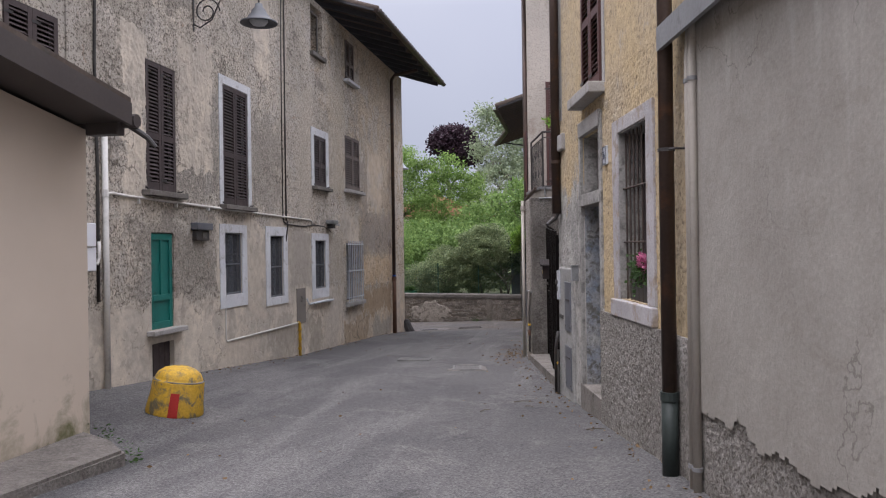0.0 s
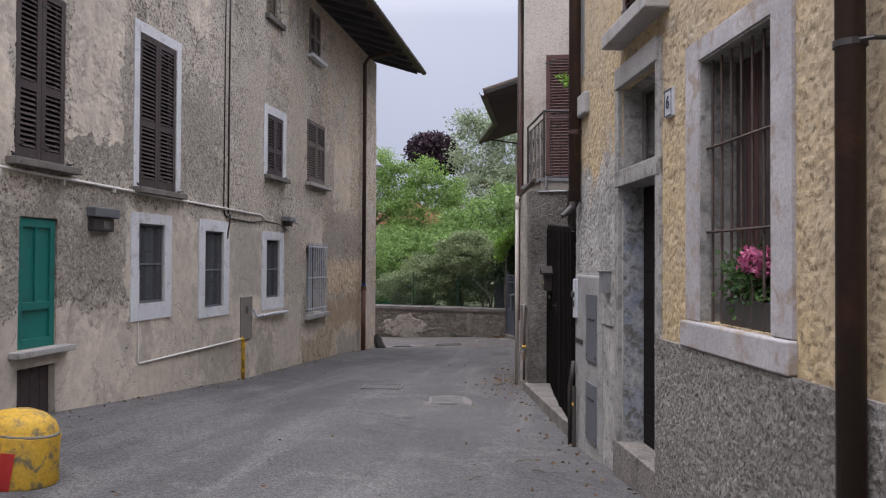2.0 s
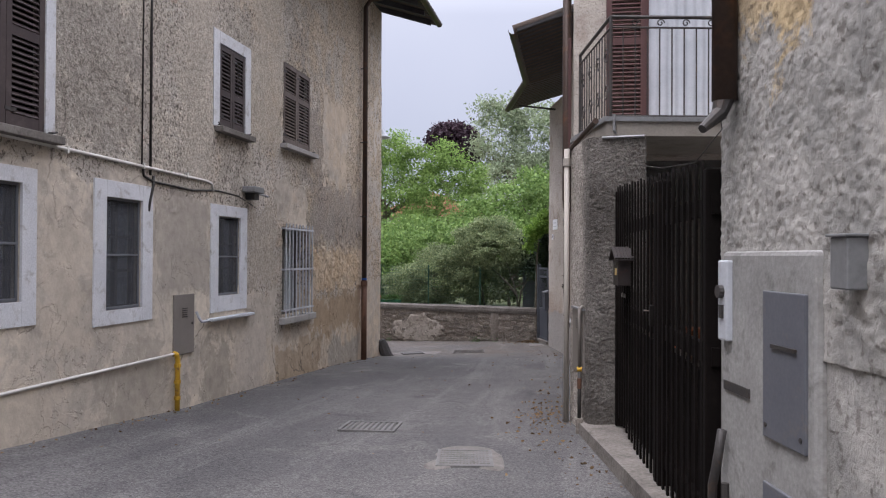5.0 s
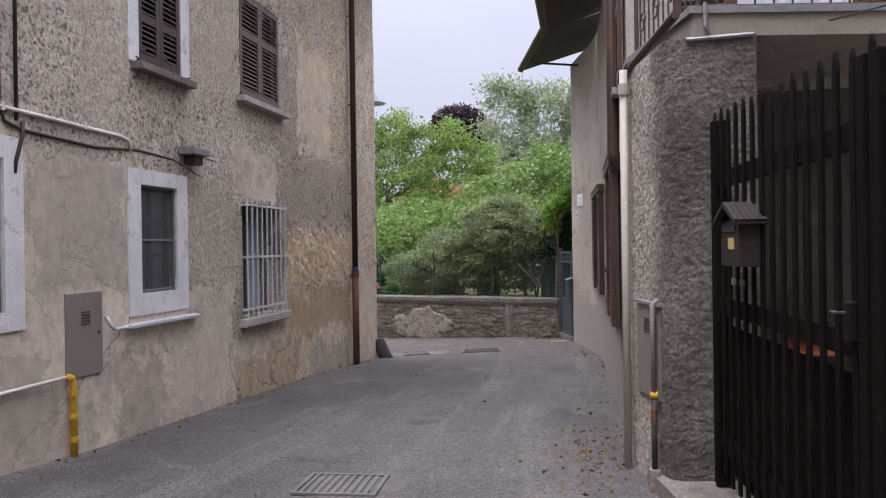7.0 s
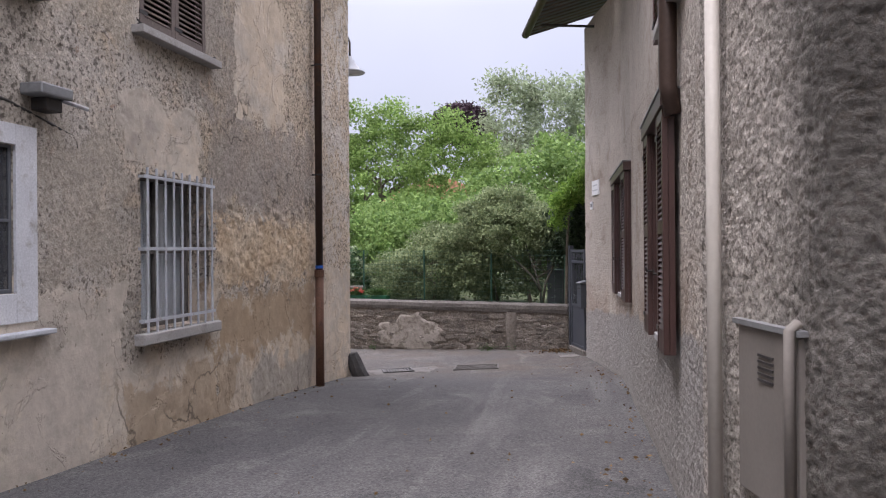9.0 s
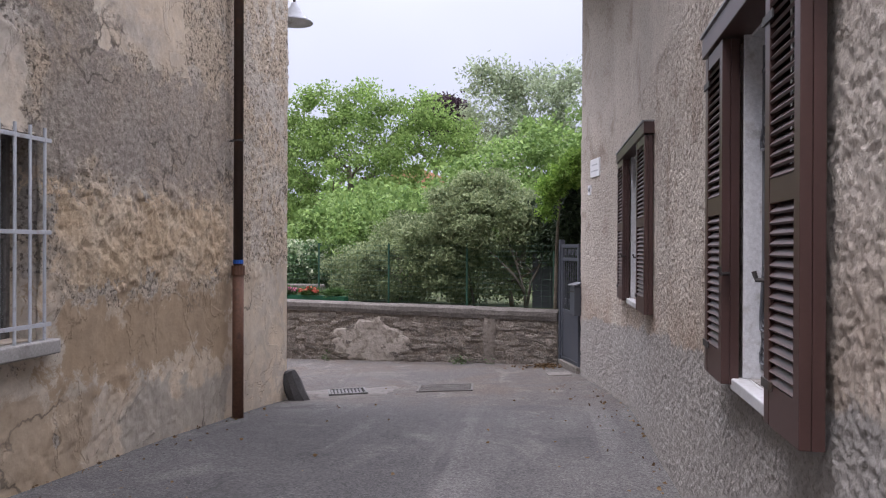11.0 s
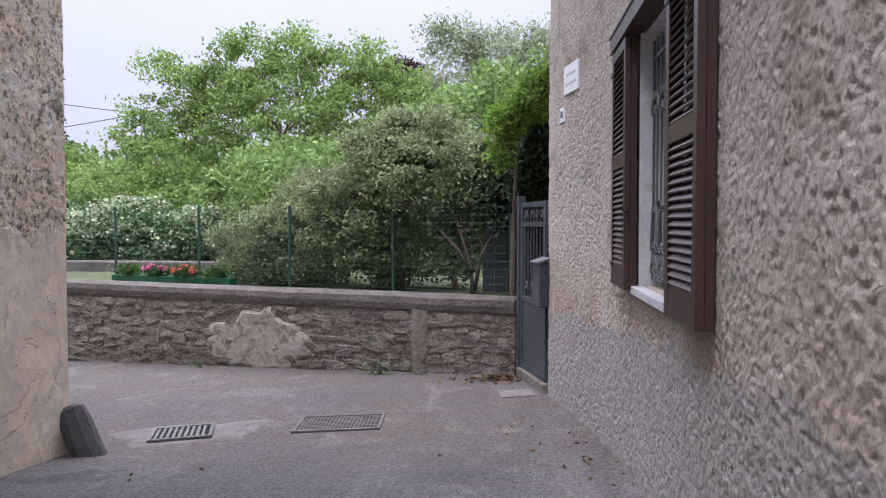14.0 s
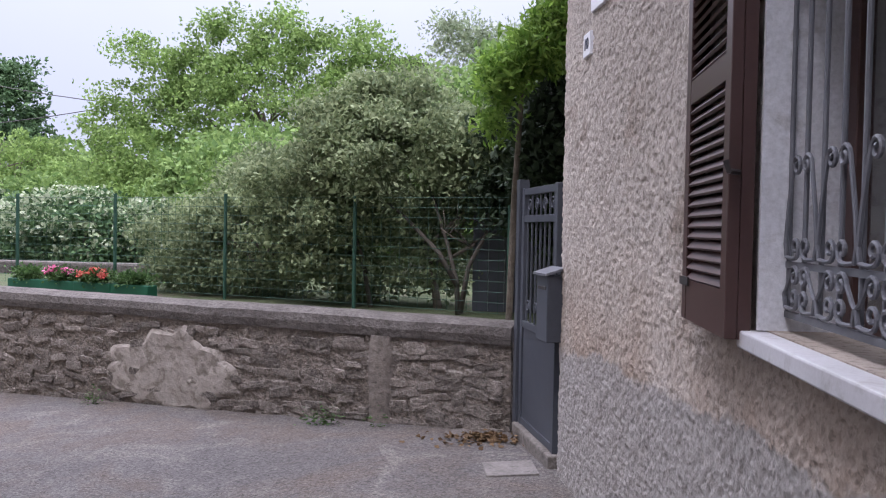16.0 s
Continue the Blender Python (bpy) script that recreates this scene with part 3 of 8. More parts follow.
M_PURPLE = leaf_material("dark_purple_beech_leaves", (0.022, 0.012, 0.018), (0.055, 0.03, 0.042), 0.2)
M_BUSH = leaf_material("olive_green_shrub_leaves", (0.10, 0.14, 0.065), (0.285, 0.335, 0.175), 0.4)
M_WISTERIA = leaf_material("fresh_green_climber_leaves", (0.09, 0.19, 0.025), (0.28, 0.44, 0.08), 0.4)
M_HEDGE = leaf_material("dark_green_hedge_leaves", (0.04, 0.085, 0.035), (0.12, 0.20, 0.085), 0.25)
M_BLOSSOM = leaf_material("cream_white_blossom", (0.22, 0.29, 0.15), (0.46, 0.50, 0.36), 0.3)
M_FARLEAF = leaf_material("mixed_far_foliage", (0.08, 0.148, 0.04), (0.215, 0.315, 0.095), 0.4)
M_PINK = leaf_material("pink_geranium_petals", (0.60, 0.12, 0.30), (0.72, 0.30, 0.44), 0.3)
M_REDPETAL = leaf_material("red_and_orange_petals", (0.45, 0.05, 0.04), (0.62, 0.22, 0.16), 0.3)
M_WHITEPETAL = leaf_material("white_petals", (0.7, 0.7, 0.6), (0.8, 0.8, 0.75), 0.3)
M_WEED = leaf_material("dull_green_weed_leaves", (0.035, 0.075, 0.025), (0.09, 0.16, 0.05), 0.25)
# near-black green: the climber's inner shade is put into the leaf colour
M_SHADELEAF = leaf_material("shade_dark_climber_leaves", (0.018, 0.032, 0.016), (0.045, 0.07, 0.032), 0.12)
M_DRYLEAF = leaf_material("dry_brown_leaves", (0.09, 0.055, 0.028), (0.22, 0.145, 0.075), 0.1, 0.8)
M_PLASTIC = surface("green_plastic_trough", (0.01, 0.075, 0.04), (0.014, 0.09, 0.05), None, 3, 40, 0.5, 0.03, 0.002, fleck=0.05)
M_MESH = surface("green_fence_wire", (0.02, 0.06, 0.04), (0.025, 0.075, 0.05), None, 3, 40, 0.6, 0, 0.002, fleck=0.05)
M_CURTAIN = surface("grey_white_curtain", (0.40, 0.42, 0.45), (0.48, 0.50, 0.53), None, 3, 60, 0.95, 0.05, 0.002, fleck=0.05)
M_PAPERWHITE = surface("enamel_white_plate", (0.72, 0.73, 0.76), (0.76, 0.77, 0.79), None, 3, 60, 0.4, 0, 0.002, fleck=0.02)
M_INK = surface("blue_black_lettering", (0.03, 0.035, 0.06), (0.035, 0.04, 0.07), None, 3, 60, 0.5, 0, 0.002, fleck=0.02)
M_ORANGE = surface("orange_red_tabletop", (0.55, 0.15, 0.07), (0.60, 0.19, 0.09), None, 2, 40, 0.6, 0.05, 0.002, fleck=0.08)
M_PALEWALL = surface("pale_house_wall", (0.52, 0.46, 0.38), (0.58, 0.52, 0.44), None, 0.5, 20, 0.95, 0.05, 0.005, fleck=0.05)
M_BROWNLID = surface("brown_mailbox_metal", (0.022, 0.018, 0.017), (0.033, 0.026, 0.024), (0.045, 0.028, 0.024), 4, 60, 0.55, 0.05, 0.002, 0.2, fleck=0.1)
M_YELLOWED = surface("yellowed_label", (0.5, 0.36, 0.14), (0.55, 0.4, 0.17), None, 4, 60, 0.6, 0, 0.002, fleck=0.05)
M_SLATSTONE = surface("dark_kerb_stone", (0.045, 0.043, 0.044), (0.075, 0.072, 0.07), None, 3, 40, 0.85, 0.5, 0.01, fleck=0.2)
M_BRACKET = surface("concrete_beam", (0.23, 0.21, 0.183), (0.29, 0.265, 0.232), (0.18, 0.16, 0.138), 1.5, 50, 0.9, 0.2, 0.005, fleck=0.1)
M_OLDTILE = surface("mossy_dark_roof_tiles", (0.085, 0.066, 0.055), (0.12, 0.092, 0.075), (0.07, 0.068, 0.06), 1.2, 20, 0.9, 0.2, 0.006, fleck=0.2)
M_WORNSILL = surface("dark_worn_stone_sill", (0.13, 0.118, 0.105), (0.185, 0.17, 0.152), (0.10, 0.088, 0.076), 3.0, 45, 0.9, 0.4, 0.008, fleck=0.2)
M_GRATE = surface("rusty_grey_iron_grate", (0.10, 0.092, 0.086), (0.14, 0.13, 0.122), (0.12, 0.085, 0.065), 4, 60, 0.75, 0.2, 0.003, 0.2, fleck=0.18)


def pillar_material():
    """Pebble-dash; dirt and the balcony's shade are coloured into the yard side, paler along the road."""
    m, n, l, bs = nodes_of("dirty_shaded_pebble_dash", 0.95)
    p = position(n)
    sep = n.new("ShaderNodeSeparateXYZ")
    l.new(p, sep.inputs[0])
    h = roughcast_height(n, l, p, 30)
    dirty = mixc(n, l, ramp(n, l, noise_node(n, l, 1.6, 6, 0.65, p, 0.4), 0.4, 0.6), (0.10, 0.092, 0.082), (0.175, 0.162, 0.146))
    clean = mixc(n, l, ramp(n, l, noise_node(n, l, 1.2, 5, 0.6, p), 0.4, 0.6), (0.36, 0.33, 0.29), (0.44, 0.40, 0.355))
    # darkens towards the yard, painting in the shade under the balcony
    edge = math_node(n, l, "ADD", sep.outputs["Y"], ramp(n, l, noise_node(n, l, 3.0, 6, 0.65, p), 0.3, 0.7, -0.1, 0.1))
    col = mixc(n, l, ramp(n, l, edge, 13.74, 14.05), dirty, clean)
    col = mixc(n, l, 1.0, col, ramp_grey(n, l, h, 0.46, 0.72, 0.62, 1.30), "MULTIPLY")
    col = pits(n, l, p, col, 42, 0.38, 0.48, 0.3)
    l.new(col, bs.inputs["Base Color"])
    bump(n, l, bs, h, 0.9, 0.025)
    return m


M_PILLAR = pillar_material()
M_LILAC = surface("lilac_grey_painted_band", (0.33, 0.315, 0.32), (0.43, 0.41, 0.415), (0.30, 0.255, 0.215), 2.4, 50, 0.85, 0.4, 0.006, fleck=0.14, cfac=(0.50, 0.60))
M_LAMPGREY = surface("dark_grey_enamel", (0.075, 0.08, 0.088), (0.10, 0.105, 0.115), None, 3, 40, 0.5, 0.04, 0.002, fleck=0.08)


def fly_screen_material():
    """Fine dark net that lets about half the light through."""
    m, n, l, bs = nodes_of("dark_fly_screen_net", 0.9)
    bs.inputs["Base Color"].default_value = (0.075, 0.08, 0.09, 1)
    tr = n.new("ShaderNodeBsdfTransparent")
    mx = n.new("ShaderNodeMixShader")
    mx.inputs[0].default_value = 0.45
    l.new(tr.outputs[0], mx.inputs[1])
    l.new(bs.outputs[0], mx.inputs[2])
    l.new(mx.outputs[0], n["Material Output"].inputs[0])
    return m


M_NET = fly_screen_material()
M_NETFRAME = surface("grey_fly_screen_frame", (0.11, 0.115, 0.125), (0.14, 0.145, 0.155), None, 3, 60, 0.5, 0.05, 0.002, fleck=0.05)

# ---- building blocks ----
def finish(bm, smooth=False):
    bmesh.ops.recalc_face_normals(bm, faces=bm.faces)
    me = bpy.data.meshes.new("mesh")
    bm.to_mesh(me)
    bm.free()
    if smooth:
        me.polygons.foreach_set("use_smooth", [True] * len(me.polygons))
    return me


def part(name, bm, material, parent, label="", m=None, smooth=False):
    """One mesh under a thing or under a part."""
    me = bm if isinstance(bm, bpy.types.Mesh) else finish(bm, smooth)
    if not me.materials:
        me.materials.append(material)
    ob = new(name, me)
    ob.parent = parent
    if m is not None:
        ob.matrix_local = m
    return tagged(ob, label)


def thing(name, m, label, category, group="", kind=""):
    ob = new(name)
    ob.matrix_world = m
    ob.empty_display_size = 0.1
    return tagged(ob, label, category, group, kind)


def solid(name, bm, material, label, category, kind="", m=None, smooth=False, group=""):
    me = bm if isinstance(bm, bpy.types.Mesh) else finish(bm, smooth)
    me.materials.append(material)
    ob = new(name, me)
    if m is not None:
        ob.matrix_world = m
    return tagged(ob, label, category, group, kind)


def box(bm, x0, x1, y0, y1, z0, z1, bevel=0.0):
    v = [bm.verts.new((x, y, z)) for x in (x0, x1) for y in (y0, y1) for z in (z0, z1)]
    f = [bm.faces.new([v[i] for i in q]) for q in ((0, 1, 3, 2), (4, 6, 7, 5), (0, 4, 5, 1), (2, 3, 7, 6), (0, 2, 6, 4), (1, 5, 7, 3))]
    if bevel:
        bmesh.ops.bevel(bm, geom=list({e for q in f for e in q.edges}), offset=bevel, segments=2, affect="EDGES", profile=0.5)
    return bm


def one_box(x0, x1, y0, y1, z0, z1, bevel=0.0):
    return box(bmesh.new(), x0, x1, y0, y1, z0, z1, bevel)


def tube(bm, pts, r, n=10, r2=None):
    """A round bar along the points, capped."""
    pts = [Vector(p) for p in pts]
    rings = []
    side = None
    for i, p in enumerate(pts):
        d = (pts[min(i + 1, len(pts) - 1)] - pts[max(i - 1, 0)]).normalized()
        if side is None:
            side = d.cross(Vector((0, 0, 1)) if abs(d.z) < 0.9 else Vector((1, 0, 0))).normalized()
        side = (side - d * side.dot(d)).normalized()
        up = d.cross(side)
        rr = r if r2 is None else r + (r2 - r) * i / (len(pts) - 1)
        rings.append([bm.verts.new(p + (side * math.cos(a) + up * math.sin(a)) * rr) for a in [2 * math.pi * k / n for k in range(n)]])
    for a, b in zip(rings, rings[1:]):
        for k in range(n):
            bm.faces.new((a[k], a[(k + 1) % n], b[(k + 1) % n], b[k]))
    bm.faces.new(rings[0][::-1])
    bm.faces.new(rings[-1])
    return bm


def one_tube(pts, r, n=10, r2=None):
    return tube(bmesh.new(), pts, r, n, r2)


def lathe(bm, profile, n=24, cap=True):
    rings = [[bm.verts.new((r * math.cos(a), r * math.sin(a), z)) for a in [2 * math.pi * k / n for k in range(n)]] for r, z in profile]
    for a, b in zip(rings, rings[1:]):
        for k in range(n):
            bm.faces.new((a[k], a[(k + 1) % n], b[(k + 1) % n], b[k]))
    if cap:
        bm.faces.new(rings[0][::-1])
        bm.faces.new(rings[-1])
    return bm


def ground_z(x, y):
    """The road falls away from the start, rises a little to its edges and drops towards the cross street."""
    z = float(np.interp(y, (-30, 0, 5, 7.5, 13, 21, 23.2, 26, 40), (0.9, 0.0, -0.18, -0.285, -0.525, -0.87, -0.985, -1.0, -1.05)))
    if y > 20:
        z += float(np.interp(y, (20, 24), (0, 1))) * 0.045 * (max(min(x, 0), -14) + 2.6)
    left = max(0.0, min(1.0, (-3.6 - x) / 1.7))
    z += left * 0.20 * max(0.0, min(1.2, (14.5 - y) / 6))
    right = max(0.0, min(1.0, (x + 0.6) / 1.2))
    z += right * 0.08 * max(0.0, min(1.0, (9 - y) / 3))
    return z


def on_ground(x, y, rz=0.0, up=0.0):
    e = 0.15
    nx, ny = (ground_z(x + e, y) - ground_z(x - e, y)) / (2 * e), (ground_z(x, y + e) - ground_z(x, y - e)) / (2 * e)
    q = Vector((0, 0, 1)).rotation_difference(Vector((-nx, -ny, 1)).normalized())
    swell = 0.010 * noise.noise((x * 0.9, y * 0.9, 0.3)) + 0.004 * noise.noise((x * 3, y * 3, 1.3))
    return Matrix.Translation((x, y, ground_z(x, y) + swell + up)) @ q.to_matrix().to_4x4() @ pose(0, 0, 0, 0, 0, rz)


class Line:
    """A wall's plan: points from left to right as seen from the street."""
    def __init__(self, *pts):
        self.p = [Vector((x, y)) for x, y in pts]
        self.s = [0.0]
        for a, b in zip(self.p, self.p[1:]):
            self.s.append(self.s[-1] + (b - a).length)

    def at(self, s):
        i = max(0, min(len(self.p) - 2, sum(1 for v in self.s[1:-1] if v <= s)))
        d = (self.p[i + 1] - self.p[i]).normalized()
        return self.p[i] + d * (s - self.s[i]), d

    def s_of(self, y):
        ys = [p.y for p in self.p]
        return float(np.interp(y, ys, self.s)) if ys[-1] > ys[0] else float(np.interp(-y, [-v for v in ys], self.s))

    def m(self, y, z=0.0, out=0.0):
        """At the wall's face: x along it to the right, y into it, z up."""
        q, d = self.at(self.s_of(y))
        q = q + Vector((d.y, -d.x)) * out
        return Matrix.Translation((q.x, q.y, z)) @ pose(0, 0, 0, 0, 0, math.degrees(math.atan2(d.y, d.x)))

    def offset(self, i, depth):
        """A corner of the plan, moved into the wall."""
        d0 = (self.p[max(i, 1)] - self.p[max(i, 1) - 1]).normalized()
        d1 = (self.p[min(i + 1, len(self.p) - 1)] - self.p[min(i, len(self.p) - 2)]).normalized()
        n = Vector((-d0.y - d1.y, d0.x + d1.x)).normalized()
        return self.p[i] + n * depth / max(0.5, n.dot(Vector((-d0.y, d0.x))))


def wall(name, line, z0, z1, thick, openings, material, label, category="wall"):
    """A wall with thickness; openings (y0, y1, z0, z1) go through it."""
    ops = [(*sorted((line.s_of(a), line.s_of(b))), c, d) for a, b, c, d in openings]
    ss = sorted(set([round(v, 4) for v in line.s] + [round(v, 4) for o in ops for v in o[:2]]))
    zs = sorted(set([z0, z1] + [v for o in ops for v in o[2:]]))
    corner = {round(v, 4): i for i, v in enumerate(line.s)}

    def spot(s, back):
        if s in corner:
            return line.offset(corner[s], thick if back else 0)
        q, d = line.at(s)
        return q + Vector((-d.y, d.x)) * (thick if back else 0)

    bm, made = bmesh.new(), {}

    def vert(i, j, back):
        k = (i, j, back)
        if k not in made:
            q = spot(ss[i], back)
            made[k] = bm.verts.new((q.x, q.y, zs[j]))
        return made[k]

    def full(i, j):
        if not (0 <= i < len(ss) - 1 and 0 <= j < len(zs) - 1):
            return False
        s, z = (ss[i] + ss[i + 1]) / 2, (zs[j] + zs[j + 1]) / 2
        return not any(o[0] < s < o[1] and o[2] < z < o[3] for o in ops)

    for i in range(len(ss) - 1):
        for j in range(len(zs) - 1):
            if not full(i, j):
                continue
            for b in (False, True):
                bm.faces.new([vert(i, j, b), vert(i + 1, j, b), vert(i + 1, j + 1, b), vert(i, j + 1, b)])
            for (di, dj), (p, q) in (((-1, 0), ((i, j), (i, j + 1))), ((1, 0), ((i + 1, j), (i + 1, j + 1))), ((0, -1), ((i, j), (i + 1, j))), ((0, 1), ((i, j + 1), (i + 1, j + 1)))):
                if not full(i + di, j + dj):
                    bm.faces.new([vert(*p, False), vert(*q, False), vert(*q, True), vert(*p, True)])
    return solid(name, bm, material, label, category, "structure")


def lattice(rows, cols, step, rg):
    """Smooth random values on a grid, with one random value every few cells."""
    a = rg.random((int(rows / step) + 3, int(cols / step) + 3))
    i, j = np.arange(rows) / step, np.arange(cols) / step
    i0, j0 = i.astype(int), j.astype(int)
    fi, fj = (i - i0)[:, None], (j - j0)[None, :]
    fi, fj = fi * fi * (3 - 2 * fi), fj * fj * (3 - 2 * fj)
    q = lambda di, dj: a[np.ix_(i0 + di, j0 + dj)]
    return (q(0, 0) * (1 - fi) + q(1, 0) * fi) * (1 - fj) + (q(0, 1) * (1 - fi) + q(1, 1) * fi) * fj


def lumpy_coat(name, line, y0, y1, z0, z1, holes, cell, depth, grain, seed, material, parent, base=0.002, smooth=(), eroded=(), ragged=0.0, label="lumpy thrown plaster coat"):
    """The thrown plaster coat of a wall as real relief: grains and pits, open at the wall's openings."""
    rg = np.random.default_rng(seed)
    s0, s1 = sorted((line.s_of(y0), line.s_of(y1)))
    ss = np.linspace(s0, s1, max(2, int((s1 - s0) / cell)) + 1)
    zs = np.linspace(z0, z1, max(2, int((z1 - z0) / cell)) + 1)
    g = grain / cell
    shape = (len(ss), len(zs))
    ridge = 1 - np.abs(2 * lattice(*shape, g, rg) - 1)
    small = 1 - np.abs(2 * lattice(*shape, max(1.4, g * 0.55), rg) - 1)
    h = 0.42 * ridge + 0.32 * small + 0.20 * rg.random(shape) + 0.2 * lattice(*shape, g * 3, rg)
    h = np.clip((h - 0.15) / 0.75, 0, 1) * depth
    yy = np.array([line.at(s)[0].y for s in ss])[:, None]
    rag = (lattice(len(ss), len(zs), 0.35 / cell, rg) - 0.5) * 0.5 + (lattice(len(ss), len(zs), 0.1 / cell, rg) - 0.5) * 0.2
    for a, b, lo, hi in smooth:
        d = np.maximum(np.abs(yy - (a + b) / 2) - (b - a) / 2, np.abs(zs[None, :] - (lo + hi) / 2) - (hi - lo) / 2) + rag
        k = np.clip(d / 0.06 + 0.5, 0, 1)
        h = h * k + (1 - k) * (0.35 * depth + h * 0.12)
    for a, b, lo, hi, deep in eroded:
        d = np.maximum(np.abs(yy - (a + b) / 2) - (b - a) / 2, np.abs(zs[None, :] - (lo + hi) / 2) - (hi - lo) / 2) + rag
        crumb = 0.5 * lattice(len(ss), len(zs), 0.09 / cell, rg) + 0.3 * lattice(len(ss), len(zs), 0.04 / cell, rg) + 0.2 * rg.random(shape)
        h = h + np.clip(0.5 - d / 0.1, 0, 1) * deep * np.clip((crumb - 0.28) / 0.3, 0, 1) ** 0.7
    h = h + base
    pd = [line.at(s) for s in ss]
    px, py = np.array([q.x for q, _ in pd]), np.array([q.y for q, _ in pd])
    nx, ny = np.array([d.y for _, d in pd]), np.array([-d.x for _, d in pd])
    v = np.stack([px[:, None] + nx[:, None] * h, py[:, None] + ny[:, None] * h, np.broadcast_to(zs, h.shape)], -1).reshape(-1, 3)
    keep = np.ones((len(ss) - 1, len(zs) - 1), bool)
    sm, zm = (ss[1:] + ss[:-1]) / 2, (zs[1:] + zs[:-1]) / 2
    for a, b, c, d in holes:
        a, b = sorted((line.s_of(a), line.s_of(b)))
        keep &= ~(((sm > a) & (sm < b))[:, None] & ((zm > c) & (zm < d))[None, :])
    if ragged:
        low = z0 + ragged * (lattice(len(ss), 3, 0.22 / cell, rg)[:-1, 0] + 0.45 * lattice(len(ss), 3, 0.06 / cell, rg)[:-1, 0])
        keep &= zm[None, :] > low[:, None]
    i, j = np.nonzero(keep)
    w = len(zs)
    f = np.stack([i * w + j, (i + 1) * w + j, (i + 1) * w + j + 1, i * w + j + 1], 1).astype(np.int32)
    me = bpy.data.meshes.new("coat")
    me.vertices.add(len(v))
    me.vertices.foreach_set("co", v.astype(np.float32).ravel())
    me.loops.add(4 * len(f))
    me.loops.foreach_set("vertex_index", f.ravel())
    me.polygons.add(len(f))
    me.polygons.foreach_set("loop_start", np.arange(0, 4 * len(f), 4, dtype=np.int32))
    me.polygons.foreach_set("use_smooth", np.ones(len(f), bool))
    me.update(calc_edges=True)
    me.materials.append(material)
    ob = new(name, me)
    ob.parent = parent
    return tagged(ob, label)


# ---- plan ----
LEFT = Line((-5.38, -8), (-5.34, 8), (-5.32, 14), (-5.2, 22.85))
LEFT_END = Line((-5.2, 22.85), (-15.0, 25.6))
SIX = Line((-0.228, 9.92), (0.772, 5.15))
GREY = Line((0.772, 5.15), (3.1, -6.0))
SIX_END = Line((4.0, 10.8), (-0.228, 9.92))
TEN = Line((-1.53, 24.80), (-1.38, 24.1), (-1.17, 23.3), (-1.03, 22.4), (-0.99, 21.2), (-0.985, 20.2), (-0.95, 18.5))
TEN_TALL = Line((-0.95, 18.5), (-0.93, 15.1))
TEN_SOUTH = Line((-0.89, 15.1), (4.0, 15.1))
TEN_END = Line((5.0, 25.9), (-1.45, 24.815))
CREAM = Line((-4.2, -8.0), (-4.2, 6.08))
CREAM_END = Line((-4.24, 6.08), (-5.3, 6.08))
STONE = Line((-16.0, 29.85), (-5.78, 26.92), (-2.9, 26.08), (-1.88, 25.82))

# openings: y0, y1, z0, z1
LEFT_SHUTTERED = [(6.5, 7.28, 2.24, 3.92), (8.92, 9.64, 2.24, 3.90), (11.03, 11.93, 2.17, 4.02), (15.10, 15.84, 2.77, 3.82), (17.18, 18.32, 2.86, 4.12), (17.30, 17.97, 5.42, 6.36)]
LEFT_WINDOWS = [(11.05, 11.67, 0.78, 1.74), (12.80, 13.42, 0.63, 1.72), (15.10, 15.72, 0.66, 1.66), (17.18, 18.32, 0.24, 1.62)]
LEFT_OTHER = [(15.05, 15.75, 5.52, 6.50), (9.0, 9.55, 0.46, 1.70), (9.0, 9.55, -0.30, 0.28), (14.06, 14.50, 0.04, 0.72)]
SIX_WINDOW, SIX_DOOR, SIX_TRANSOM, SIX_UPPER = (6.18, 6.99, 0.98, 2.44), (7.70, 8.50, -0.06, 1.88), (7.70, 8.50, 2.0, 2.62), (7.58, 8.38, 3.02, 4.5)
TEN_A, TEN_B = (16.40, 17.12, 0.31, 1.79), (20.95, 22.15, 0.33, 1.84)

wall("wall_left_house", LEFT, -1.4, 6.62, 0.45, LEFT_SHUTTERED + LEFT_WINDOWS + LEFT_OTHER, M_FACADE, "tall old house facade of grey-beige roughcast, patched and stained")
wall("wall_left_house_end", LEFT_END, -1.6, 6.62, 0.45, [], M_FACADE, "end wall of the old roughcast house")
wall("wall_house_six", SIX, -0.8, 7.4, 0.45, [SIX_WINDOW, SIX_DOOR, SIX_TRANSOM, SIX_UPPER], M_OCHRE, "yellow lumpy plaster wall with grey cement repairs")
wall("wall_house_six_end", SIX_END, -0.8, 7.4, 0.3, [], M_CEMENT, "grey cement end wall beside the yard")
wall("wall_grey_house", GREY, -0.6, 2.95, 0.4, [], M_GREYWALL, "smooth grey-beige cement wall with damp stains")
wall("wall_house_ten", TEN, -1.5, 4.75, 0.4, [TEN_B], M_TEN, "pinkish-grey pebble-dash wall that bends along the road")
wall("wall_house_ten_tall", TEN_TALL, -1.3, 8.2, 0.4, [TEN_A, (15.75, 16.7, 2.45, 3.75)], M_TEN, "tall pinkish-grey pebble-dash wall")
wall("wall_house_ten_south", TEN_SOUTH, 2.3, 8.2, 0.35, [], M_TEN, "upper pebble-dash wall above the balcony")
wall("wall_house_ten_end", TEN_END, -1.5, 4.75, 0.4, [], M_TEN, "pebble-dash end wall by the garden gate")
